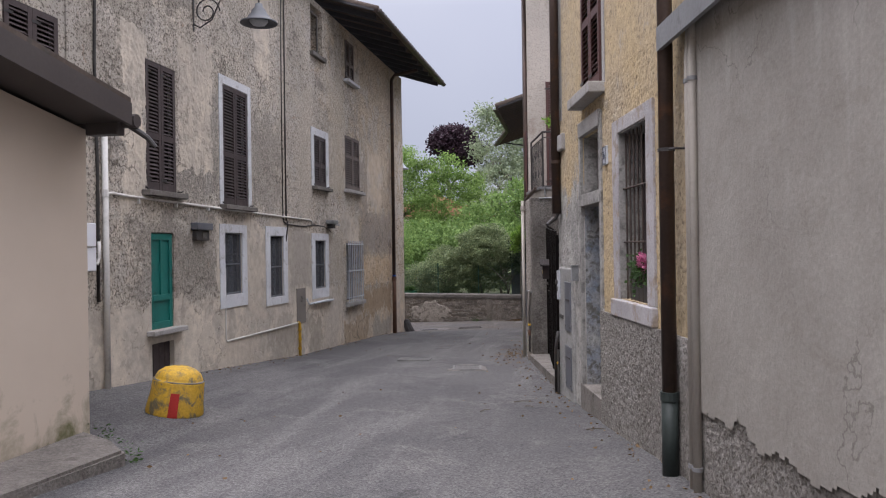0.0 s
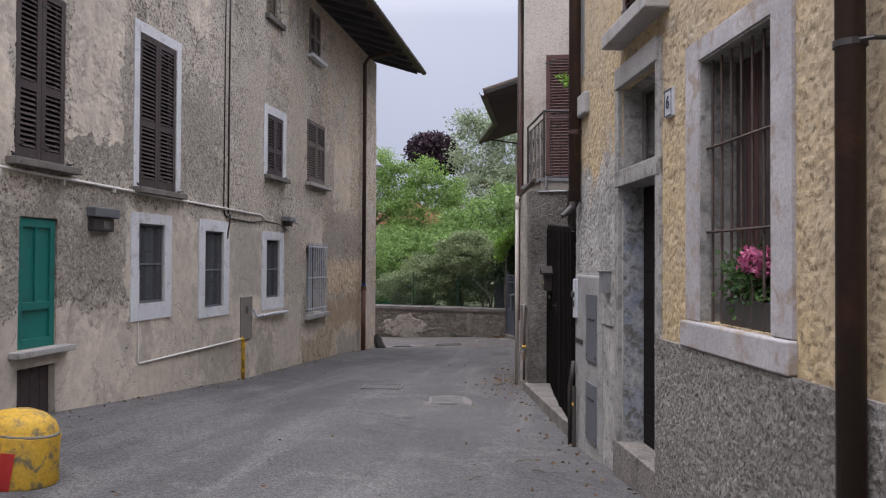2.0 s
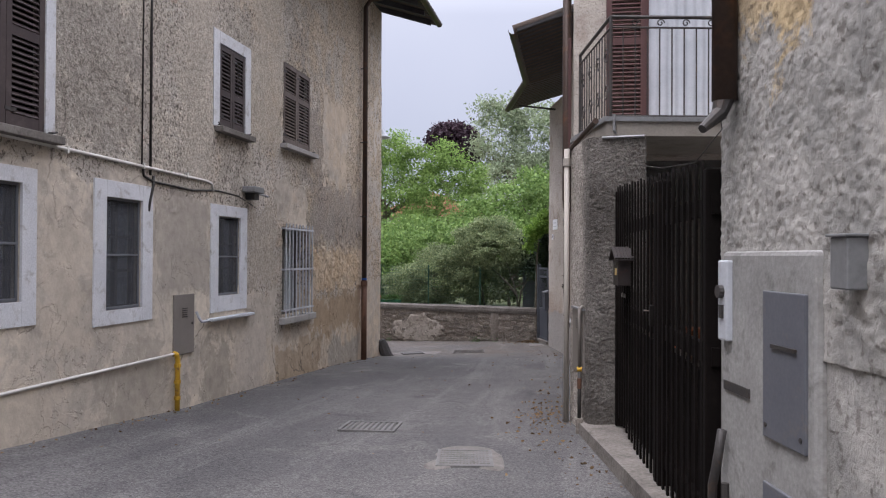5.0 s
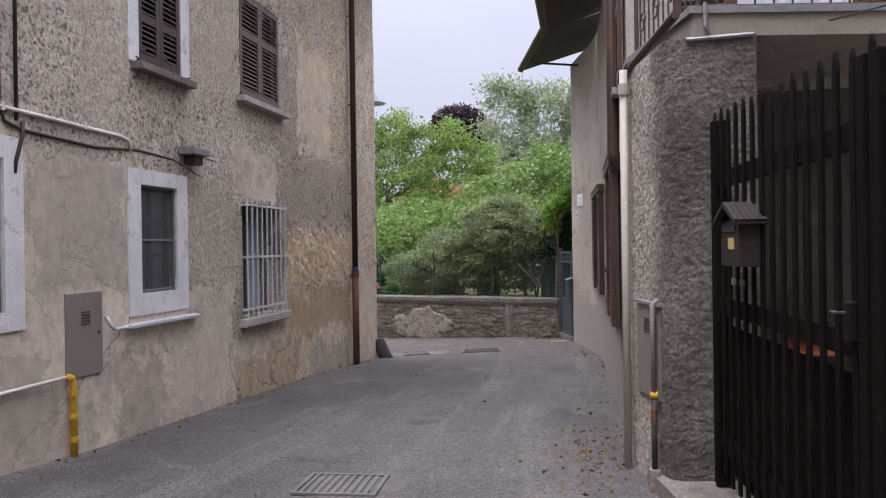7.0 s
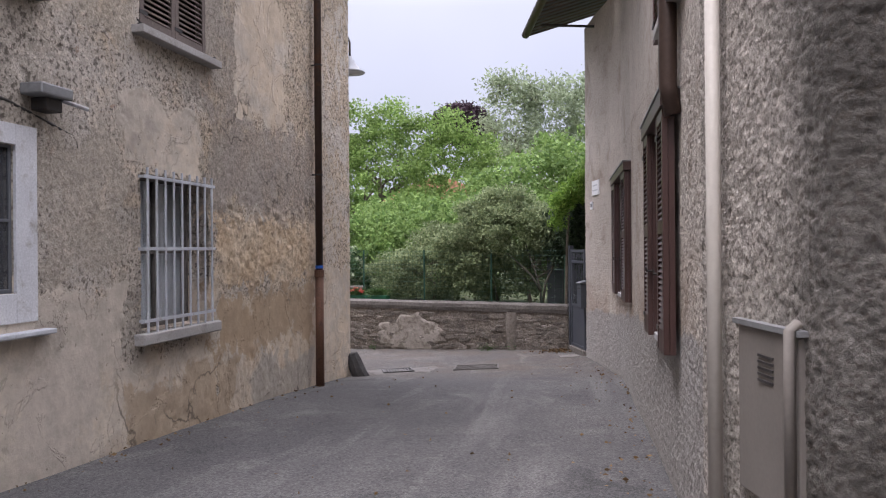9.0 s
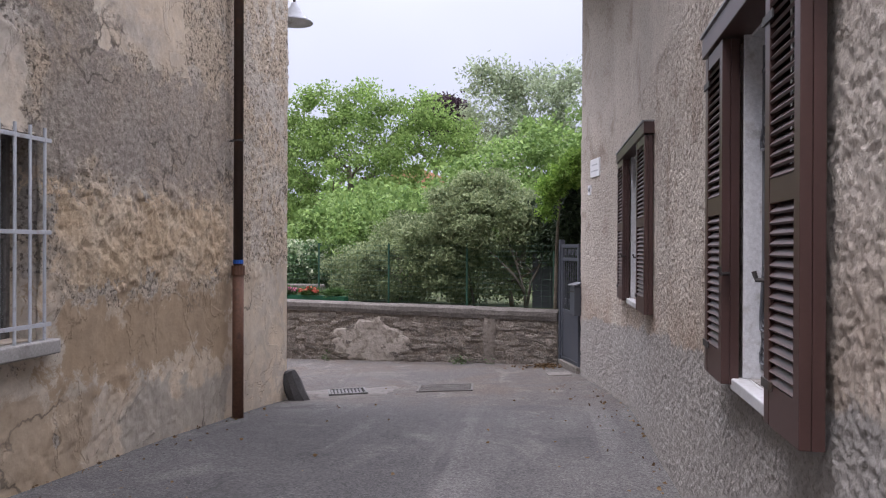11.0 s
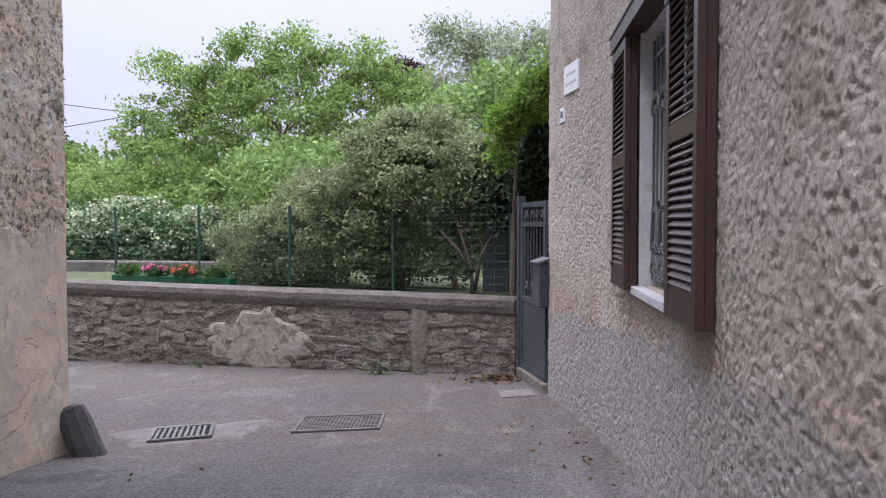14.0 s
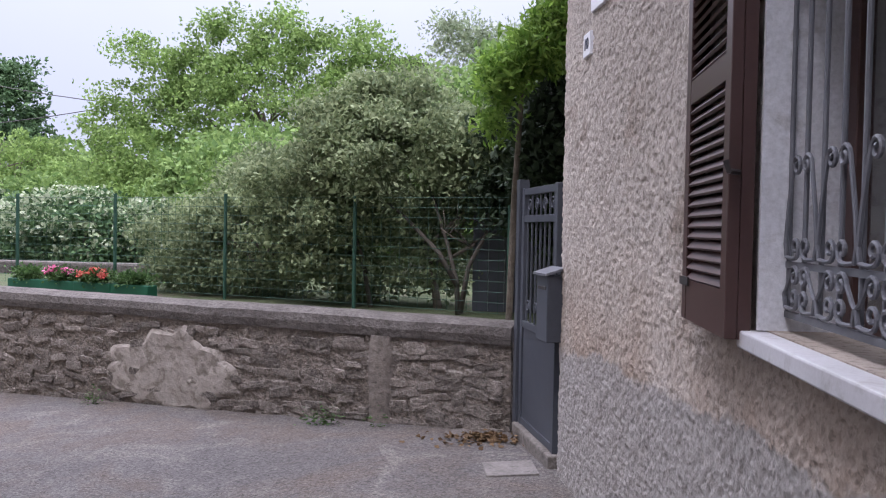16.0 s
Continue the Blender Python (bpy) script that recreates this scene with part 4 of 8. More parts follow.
def annex_wall():
    bm = bmesh.new()
    side = [(-8.0, -0.8), (6.08, -0.8), (6.08, 2.52), (-8.0, 4.63)]
    a, b = [bm.verts.new((-4.2, y, z)) for y, z in side], [bm.verts.new((-4.5, y, z)) for y, z in side]
    bm.faces.new(a)
    bm.faces.new(b[::-1])
    for i in range(4):
        bm.faces.new((a[i], a[(i + 1) % 4], b[(i + 1) % 4], b[i]))
    return bm


solid("wall_cream_annex", annex_wall(), M_CREAM, "smooth cream-painted annex wall under a sloping verge", "wall", "structure")
wall("wall_cream_annex_end", CREAM_END, -0.8, 2.50, 0.3, [], M_CREAM, "smooth cream-painted annex end wall")
TEN_ALL = Line(*[tuple(q) for q in TEN.p], (-0.93, 15.1))
lumpy_coat("plaster_coat", TEN_ALL, 24.78, 15.1, -1.12, 2.4, [TEN_B, TEN_A], 0.0095, 0.016, 0.032, 51, M_TEN, bpy.data.objects["wall_house_ten"])
lumpy_coat("plaster_coat", SIX, 9.9, 5.16, 0.80, 3.0, [SIX_WINDOW, SIX_DOOR, SIX_TRANSOM], 0.0115, 0.012, 0.034, 53, M_OCHRE, bpy.data.objects["wall_house_six"])
SMOOTHED = [(-9.0, 10.9, -2.0, 0.8), (10.8, 13.5, -2.0, 1.95), (13.2, 15.0, -2.0, 1.9), (14.8, 16.9, -2.0, 0.66), (16.7, 18.6, -2.0, 0.05), (16.9, 18.2, 1.66, 2.25), (19.0, 20.35, 2.45, 4.0), (18.4, 21.4, -2.0, 0.48), (21.2, 23.5, -2.0, 0.6)]
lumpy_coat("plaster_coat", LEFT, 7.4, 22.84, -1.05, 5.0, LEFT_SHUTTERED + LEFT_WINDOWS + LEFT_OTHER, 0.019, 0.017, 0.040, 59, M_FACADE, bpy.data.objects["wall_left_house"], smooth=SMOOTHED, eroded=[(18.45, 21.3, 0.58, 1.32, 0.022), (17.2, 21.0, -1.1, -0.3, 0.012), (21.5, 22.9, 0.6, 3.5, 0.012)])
lumpy_coat("plaster_skin", GREY, 5.1, -1.5, 0.34, 2.9, [], 0.02, 0.004, 0.17, 61, M_GREYWALL, bpy.data.objects["wall_grey_house"], base=0.056, ragged=0.12, label="trowelled cement skin with a torn lower edge")
# plain walls that close the houses and the street behind
for nm, ln, top in (("wall_left_house_back", Line((-15, 25.5), (-15, -8)), 6.6), ("wall_street_end", Line((4.5, -8.2), (-16, -8.2)), 6.0), ("wall_yard_back", Line((3.9, 15.0), (3.9, 10.8)), 7.0)):
    wall(nm, ln, -1.6, top, 0.3, [], M_PALEWALL, "plain pale plaster wall")

# ground
def ground_sheet():
    xs = sorted(set([-400, -200, -100, -60, -40, -30, -22, -18, -15, -13, -11, -9.5, -8, -7] + list(np.linspace(-6, 2, 41).round(3)) + [3, 5, 8, 12, 20, 40, 80, 200, 400]))
    ys = sorted(set([-400, -200, -100, -50, -30, -20, -14, -10, -7, -5] + list(np.linspace(-4, 30, 137).round(3)) + [32, 36, 40, 50, 70, 100, 200, 400]))
    bm = bmesh.new()
    g = [[bm.verts.new((x, y, ground_z(x, y) + 0.010 * noise.noise((x * 0.9, y * 0.9, 0.3)) + 0.004 * noise.noise((x * 3, y * 3, 1.3)))) for y in ys] for x in xs]
    for i in range(len(xs) - 1):
        for j in range(len(ys) - 1):
            bm.faces.new((g[i][j], g[i + 1][j], g[i + 1][j + 1], g[i][j + 1]))
    return bm


solid("road", ground_sheet(), M_ASPHALT, "worn grey asphalt lane with patches, falling towards the garden wall", "road", "structure", smooth=True)


def prism(poly, z0, z1):
    bm = bmesh.new()
    lo, hi = [bm.verts.new((x, y, z0)) for x, y in poly], [bm.verts.new((x, y, z1)) for x, y in poly]
    bm.faces.new(lo[::-1])
    bm.faces.new(hi)
    for i in range(len(poly)):
        j = (i + 1) % len(poly)
        bm.faces.new((lo[i], lo[j], hi[j], hi[i]))
    return bm


solid("garden_ground", prism([(-60, 43), (-16, 30.2), (-5.7, 27.3), (-2.8, 26.5), (-1.7, 26.2), (6, 27.4), (60, 40), (60, 120), (-60, 120)], -1.3, -0.22), M_SOIL, "garden soil and rough grass behind the stone wall", "ground", "structure")

# ---- roofs and eaves ----
def slab(pts_low, pts_high, thick):
    """A sloping roof plane between two edges."""
    bm = bmesh.new()
    top = [bm.verts.new(p) for p in (*pts_low, *reversed(pts_high))]
    bot = [bm.verts.new((p[0], p[1], p[2] - thick)) for p in (*pts_low, *reversed(pts_high))]
    bm.faces.new(top)
    bm.faces.new(bot[::-1])
    for i in range(4):
        j = (i + 1) % 4
        bm.faces.new((bot[i], bot[j], top[j], top[i]))
    return bm


def eave(name, edge_a, edge_b, back, rise, label, rafters, drop=0.10, gutter=True, tiles=True, soffit=None):
    """A roof with its soffit boards, rafters, gutter and tile rows; back: the vector from the eave's edge to the ridge."""
    a, b, bk = Vector(edge_a), Vector(edge_b), Vector((back[0], back[1], rise))
    t = thing(name, Matrix.Translation(a), label, "roof", kind="structure")
    o = Vector()
    e = b - a
    part("roof_deck", slab([o, e], [o + bk, e + bk], 0.05), soffit or M_SOFFIT, t, "dark boarded soffit")
    n = max(2, int(e.length / 0.7)) if rafters else 0
    raf = None
    d = e.normalized()
    for i in range(n):
        if raf is None:
            bm = bmesh.new()
            u = bk.normalized()
            side = d * 0.045
            ends = [o + u * 0.06, o + u * 1.6]
            vs = [bm.verts.new(q + s + Vector((0, 0, z))) for q in ends for s in (-side, side) for z in (-0.16, -0.052)]
            for q in ((0, 1, 3, 2), (4, 6, 7, 5), (0, 4, 5, 1), (2, 3, 7, 6), (0, 2, 6, 4), (1, 5, 7, 3)):
                bm.faces.new([vs[k] for k in q])
            raf = finish(bm)
        part("rafter", raf, M_SOFFIT, t, m=Matrix.Translation(e * ((i + 0.5) / n)))
    if tiles:
        up = bk.normalized()
        rows = int(e.length / 0.22)
        nrm = e.cross(bk).normalized()
        nrm = nrm if nrm.z > 0 else -nrm
        bm = one_tube([o - up * 0.06 + nrm * 0.02, o + up * min(bk.length, 3.0) + nrm * 0.02], 0.085, 8)
        me = finish(bm, True)
        for i in range(rows):
            part("tile_row", me, M_OLDTILE, t, m=Matrix.Translation(e * ((i + 0.5) / rows)))
    if gutter:
        out = -Vector((back[0], back[1], 0)).normalized()
        bm = bmesh.new()
        prof = [(math.cos(w) * 0.075, math.sin(w) * 0.075) for w in np.linspace(math.pi, 2 * math.pi, 9)]
        prof += [(x * 0.9, z * 0.9) for x, z in reversed(prof)]
        rings = [[bm.verts.new(q + out * (x + 0.07) + Vector((0, 0, z - 0.02))) for x, z in prof] for q in (o, e)]
        for k in range(len(prof)):
            j = (k + 1) % len(prof)
            bm.faces.new((rings[0][k], rings[0][j], rings[1][j], rings[1][k]))
        bm.faces.new(rings[0])
        bm.faces.new(rings[1][::-1])
        part("gutter", bm, M_COPPER, t, "brown half-round gutter", smooth=False)
    return t


eave("left_house_roof", (-4.22, 16.0, 6.60), (-4.12, 23.75, 6.60), (-6.0, 0.1), 1.9, "dark overhanging eave with rafters, gutter and clay tiles", True)
eave("left_house_upper_roof", (-4.9, -8, 6.95), (-4.9, 16.0, 6.95), (-6.0, 0), 2.0, "upper tiled roof of the old house", False, tiles=False, gutter=False)
eave("house_ten_roof", (-1.86, 22.3, 4.86), (-1.85, 18.55, 4.86), (5.5, 0.0), 1.7, "dark boarded eave with brown gutter", False)
eave("house_ten_far_roof", (-2.52, 25.35, 4.88), (-1.87, 22.3, 4.88), (5.3, 1.12), 1.7, "dark boarded eave that follows the bend of the wall", False, soffit=M_EAVEGREY)
solid("eave_brace", one_tube([(-1.25, 24.0, 4.55), (-2.25, 24.6, 4.80)], 0.022, 8), M_IRON, "thin iron brace under the eave", "brace", "structure")
eave("house_ten_tall_roof", (-1.7, 18.7, 8.1), (-1.7, 14.4, 8.1), (6.0, 0), 1.7, "tiled roof of the tall house", False, tiles=False)
eave("house_six_roof", (-0.6, 10.3, 7.2), (0.5, 4.9, 7.2), (5.0, 1.0), 1.5, "tiled roof of the yellow house", False, tiles=False)
eave("grey_house_roof", (0.56, 5.42, 2.90), (2.75, -6.0, 2.90), (4.0, 0.8), 1.3, "low eave with a flat grey sheet-metal edge", False, tiles=False, gutter=False, soffit=M_ZINC)
def verge(x0, x1, lift, thick):
    """A board that follows the annex roof, which falls along the lane."""
    bm = bmesh.new()
    side = [(6.02, 2.53 + lift), (-8.0, 4.63 + lift), (-8.0, 4.63 + lift + thick), (6.02, 2.53 + lift + thick)]
    a, b = [bm.verts.new((x0, y, z)) for y, z in side], [bm.verts.new((x1, y, z)) for y, z in side]
    bm.faces.new(a)
    bm.faces.new(b[::-1])
    for i in range(4):
        bm.faces.new((a[i], a[(i + 1) % 4], b[(i + 1) % 4], b[i]))
    return bm


ar = thing("annex_roof", pose(0, 0, 0), "sloping annex roof with a broad dark fascia and a small spout", "roof", kind="structure")
part("fascia", verge(-3.76, -3.72, 0.0, 0.19), M_FASCIA, ar, "broad dark grey-brown fascia board")
part("soffit", verge(-5.3, -3.762, 0.03, 0.03), M_FASCIA, ar)
part("deck", verge(-5.3, -3.73, 0.195, 0.04), M_OLDTILE, ar)
part("gutter", one_tube([(-5.2, 6.10, 2.60), (-3.72, 6.10, 2.58)], 0.06, 10), M_FASCIA, ar)
part("spout", one_tube([(-3.80, 6.10, 2.55), (-3.66, 6.16, 2.44), (-3.60, 6.18, 2.36)], 0.028, 8, 0.02), M_IRON, ar, "bent dark iron spout")
solid("eave_bracket", one_box(-4.15, -3.85, 6.0, 6.12, 2.46, 2.62, 0.01), M_FASCIA, "small dark box bracket under the annex eave", "bracket")
g = thing("zinc_fascia", Matrix.Translation((0, 0, 0)), "flat grey zinc fascia along the low eave", "fascia", kind="structure")
bm = prism([(0.545, 5.42), (0.575, 5.42), (2.765, -6), (2.735, -6)], 2.76, 2.92)
part("fascia", bm, M_ZINC, g)


# ---- shutters and windows ----
SLATS = {}


def slat_mesh(w, material):
    k = (round(w, 3), material.name)
    if k not in SLATS:
        bm = one_box(-w / 2, w / 2, -0.021, 0.021, -0.005, 0.005)
        bmesh.ops.rotate(bm, verts=bm.verts, cent=(0, 0, 0), matrix=Matrix.Rotation(radians(48), 3, "X"))
        SLATS[k] = finish(bm)
        SLATS[k].materials.append(material)
    return SLATS[k]


def shutter_leaf(parent, m, w, h, material, rails=(0.47,), pitch=0.046, foot=0.1):
    """A louvred leaf: stiles, rails and slats. Its lower left back corner is at the origin, the face towards -y."""
    bm = bmesh.new()
    st, t = 0.062, 0.036
    box(bm, 0, st, -t, 0, 0, h, 0.003)
    box(bm, w - st, w, -t, 0, 0, h, 0.003)
    cuts = [(0, foot)] + [(h * r - 0.04, h * r + 0.04) for r in rails] + [(h - 0.065, h)]
    for a, b in cuts:
        box(bm, st, w - st, -t + 0.002, -0.002, a, b)
    leaf = part("shutter", bm, material, parent, m=m)
    me = slat_mesh(w - 2 * st, material)
    for (_, a), (b, _) in zip(cuts, cuts[1:]):
        n = max(1, int((b - a) / pitch))
        for i in range(n):
            part("slat", me, material, leaf, m=pose(w / 2, -t / 2, a + (i + 0.5) * (b - a) / n))
    for z in (0.12, h - 0.15):
        part("hinge", one_box(-0.015, 0.11, -t - 0.006, -t, z, z + 0.03), M_IRON, leaf)
    return leaf


def surround(w, h, side, top, bottom, proud=0.026):
    """A painted band round an opening, with slightly uneven edges."""
    bm = bmesh.new()
    box(bm, -w / 2 - side, -w / 2, -proud, 0.0, -bottom, h + top, 0.003)
    box(bm, w / 2, w / 2 + side, -proud, 0.0, -bottom, h + top, 0.003)
    box(bm, -w / 2, w / 2, -proud, 0.0, h, h + top, 0.003)
    if bottom:
        box(bm, -w / 2, w / 2, -proud, 0.0, -bottom, 0, 0.003)
    return bm


def window_at(name, line, o, label):
    y0, y1, z0, z1 = o
    t = thing(name, line.m((y0 + y1) / 2, z0), label, "window", kind="structure")
    return t, abs(line.s_of(y1) - line.s_of(y0)), z1 - z0


def closed_shutters(name, line, o, material, label, sill_mat=None, band=None, rails=(0.42,)):
    t, w, h = window_at(name, line, o, label)
    shutter_leaf(t, pose(-w / 2 + 0.006, 0.02, 0.01), w / 2 - 0.008, h - 0.02, material, rails)
    shutter_leaf(t, pose(0.002, 0.02, 0.01), w / 2 - 0.008, h - 0.02, material, rails)
    # black sheet in place of the dark behind the slats
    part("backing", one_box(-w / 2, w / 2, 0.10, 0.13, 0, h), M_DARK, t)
    if sill_mat:
        part("window_sill", one_box(-w / 2 - 0.12, w / 2 + 0.12, -0.13, 0.02, -0.075, -0.005, 0.008), sill_mat, t)
    if band:
        part("painted_surround", surround(w, h, band[0], band[1], 0.0), M_WHITE, t, "white painted band")
    for sx in (-1, 1):
        part("shutter_stay", one_tube([(sx * (w / 2 + 0.03), 0, 0.02), (sx * (w / 2 + 0.05), -0.06, 0.02), (sx * (w / 2 + 0.10), -0.06, 0.035)], 0.009, 6), M_IRON, t)
    return t


def casement(name, line, o, label, depth=0.14, frame_mat=None, band=None, sill=True, curtain=True, bars=2, screen=False):
    """A glazed window set back in its opening, with glazing bars, panes and a net curtain."""
    t, w, h = window_at(name, line, o, label)
    fm = frame_mat or M_OLDWOOD
    bm = bmesh.new()
    f = 0.036
    for x0, x1, z0, z1 in ((-w / 2, -w / 2 + f, 0, h), (w / 2 - f, w / 2, 0, h), (-w / 2 + f, w / 2 - f, 0, f), (-w / 2 + f, w / 2 - f, h - f, h), (-0.022, 0.022, f, h - f)):
        box(bm, x0, x1, depth, depth + 0.05, z0, z1, 0.004)
    for i in range(bars):
        z = f + (h - 2 * f) * (i + 1) / (bars + 1)
        box(bm, -w / 2 + f, -0.022, depth + 0.008, depth + 0.042, z - 0.012, z + 0.012)
        box(bm, 0.022, w / 2 - f, depth + 0.008, depth + 0.042, z - 0.012, z + 0.012)
    part("window_frame", bm, fm, t)
    for x0, x1 in ((-w / 2 + f, -0.022), (0.022, w / 2 - f)):
        for i in range(bars + 1):
            za, zb = f + (h - 2 * f) * i / (bars + 1) + 0.012, f + (h - 2 * f) * (i + 1) / (bars + 1) - 0.012
            p = part("pane", one_box(x0, x1, depth + 0.022, depth + 0.027, za, zb), M_GLASS, t)
            p.visible_shadow = False
    if curtain:
        bm = bmesh.new()
        n = 40
        lo, hi = [], []
        for i in range(n + 1):
            x = -w / 2 + 0.02 + (w - 0.04) * i / n
            yy = depth + 0.065 + 0.008 * math.sin(i * 1.9)
            lo.append(bm.verts.new((x, yy, 0.02)))
            hi.append(bm.verts.new((x, yy, h - 0.02)))
        for i in range(n):
            bm.faces.new((lo[i], lo[i + 1], hi[i + 1], hi[i]))
        part("curtain", bm, M_CURTAIN, t, "thin grey-white net curtain", smooth=True)
    if screen:
        bm = bmesh.new()
        for x0, x1, z0, z1 in ((-w / 2, -w / 2 + 0.022, 0, h), (w / 2 - 0.022, w / 2, 0, h), (-w / 2 + 0.022, w / 2 - 0.022, 0, 0.03), (-w / 2 + 0.022, w / 2 - 0.022, h - 0.022, h), (-w / 2 + 0.022, w / 2 - 0.022, h * 0.48, h * 0.48 + 0.02)):
            box(bm, x0, x1, 0.012, 0.032, z0, z1, 0.003)
        fs = part("fly_screen", bm, M_NETFRAME, t, "grey frame of a fly screen")
        part("net", one_box(-w / 2 + 0.02, w / 2 - 0.02, 0.021, 0.023, 0.028, h - 0.02), M_NET, fs, "fine dark net")
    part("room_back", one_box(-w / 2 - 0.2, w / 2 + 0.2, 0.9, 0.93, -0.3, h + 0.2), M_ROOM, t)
    if band:
        part("painted_surround", surround(w, h, *band), M_WHITE, t, "chipped white painted band")
        bm = one_box(-w / 2, w / 2, -0.02, depth, -0.03, 0.0, 0.004)
        part("window_sill", bm, M_WHITE, t)
    return t


def scroll(cx, cz, r, turns=1.4, start=0.0, flip=1, y=0.0, n=22):
    return [(cx + flip * math.cos(start + a) * r * (1 - 0.75 * a / (turns * 2 * math.pi)), y, cz + math.sin(start + a) * r * (1 - 0.75 * a / (turns * 2 * math.pi))) for a in np.linspace(0, turns * 2 * math.pi, n)]


closed_shutters("window_1", LEFT, LEFT_SHUTTERED[0], M_SHUTTER, "window with closed dark brown louvred shutters, flaking surround", M_STONE)
closed_shutters("window_2", LEFT, LEFT_SHUTTERED[1], M_SHUTTER, "tall window with closed dark brown louvred shutters", M_WORNSILL)
closed_shutters("window_3", LEFT, LEFT_SHUTTERED[2], M_SHUTTER, "tall window with closed brown louvred shutters in a white painted band", M_WORNSILL, (0.12, 0.13))
closed_shutters("window_4", LEFT, LEFT_SHUTTERED[3], M_SHUTTER, "small window with closed brown shutters in a white painted band", M_WORNSILL, (0.16, 0.15))
closed_shutters("window_5", LEFT, LEFT_SHUTTERED[4], M_SHUTTER2, "window with closed faded brown louvred shutters and pale sill", M_STONE, None, (0.62,))
closed_shutters("window_6", LEFT, LEFT_SHUTTERED[5], M_SHUTTER2, "small attic window with faded brown shutters and worn sill", M_WHITE)
casement("window_7", LEFT, LEFT_WINDOWS[0], "ground-floor window with net curtain in a white painted band", depth=0.075, band=(0.17, 0.13, 0.2), screen=True)
casement("window_8", LEFT, LEFT_WINDOWS[1], "ground-floor window with net curtain in a broad white band", depth=0.075, band=(0.19, 0.16, 0.14), screen=True)
casement("window_9", LEFT, LEFT_WINDOWS[2], "ground-floor window in a chipped white band with lead sill", depth=0.075, band=(0.2, 0.14, 0.2), screen=True)
casement("window_10", LEFT, LEFT_WINDOWS[3], "barred ground-floor window with a worn stone sill", 0.2, curtain=True, bars=1)
t, w, h = window_at("window_11", LEFT, LEFT_OTHER[0], "open attic window hole with a worn brown wooden edge")
part("window_frame", surround(w - 0.1, h - 0.1, 0.05, 0.05, 0.0, 0.0 + 0.03), M_OLDWOOD, t, m=pose(0, 0.12, 0.0))
part("window_sill", one_box(-w / 2 - 0.05, w / 2 + 0.05, -0.08, 0.2, -0.09, -0.002, 0.01), M_OLDWOOD, t)
part("room_back", one_box(-w / 2, w / 2, 0.42, 0.44, 0, h), M_ROOM, t)

# projecting bars before the last ground-floor window
gr = thing("window_grille", LEFT.m(17.75, 0.24), "pale grey painted iron grille before a ground-floor window", "grille")
for i in range(9):
    part("bar", one_tube([(-0.56 + i * 0.14, -0.07, -0.02), (-0.56 + i * 0.14, -0.07, 1.42)], 0.011, 8), M_PALEIRON, gr)
for z in (0.10, 0.72, 1.34):
    part("crossbar", one_box(-0.62, 0.62, -0.078, -0.062, z - 0.014, z + 0.014, 0.002), M_PALEIRON, gr)
    for sx in (-0.60, 0.60):
        part("wall_fixing", one_box(sx - 0.012, sx + 0.012, -0.065, 0.0, z - 0.012, z + 0.012), M_PALEIRON, gr)
solid("stone_sill", one_box(-0.68, 0.68, -0.11, 0.05, -0.10, 0.0, 0.012), M_STONE, "worn pale stone window sill", "sill", "structure", LEFT.m(17.75, 0.235))
solid("lead_sill", one_box(-0.6, 0.6, -0.10, 0.0, -0.035, 0.0, 0.008), M_PALEIRON, "grey painted sill shelf under a window", "sill", "structure", LEFT.m(15.42, 0.40))

# green shutter door with its sill and hatch below
gd = thing("green_shutter", LEFT.m(9.275, 0.46), "closed teal-green panelled wooden shutter above a small sill", "shutter")
part("board", one_box(-0.27, 0.27, 0.03, 0.055, 0.0, 1.235), M_GREEN, gd)
for x0, x1, z0, z1 in ((-0.27, -0.20, 0, 1.235), (0.20, 0.27, 0, 1.235), (-0.2, 0.2, 0, 0.09), (-0.2, 0.2, 0.36, 0.44), (-0.2, 0.2, 1.15, 1.235), (-0.02, 0.02, 0.44, 1.15)):
    part("rail", one_box(x0, x1, 0.008, 0.03, z0, z1, 0.004), M_GREEN, gd)
solid("green_sill", one_box(-0.42, 0.42, -0.12, 0.03, -0.06, 0.0, 0.008), M_STONE, "stone sill stained green at the edge", "sill", "structure", LEFT.m(9.3, 0.455))
hd = thing("cellar_hatch", LEFT.m(9.275, -0.30), "dark brown wooden cellar hatch", "hatch")
for i in range(4):
    part("board", one_box(-0.272 + i * 0.136, -0.272 + i * 0.136 + 0.132, 0.06, 0.085, 0.0, 0.575, 0.003), M_SHUTTER, hd)

# ---- pipes, cables and fixtures of the old house ----
def clamp_ring(parent, z, r, x=0.0, y=0.0, mat=None):
    part("clamp", lathe(bmesh.new(), [(r, z - 0.012), (r + 0.006, z - 0.012), (r + 0.006, z + 0.012), (r, z + 0.012)], 14, False), mat or M_IRON, parent, m=pose(x, y, 0))


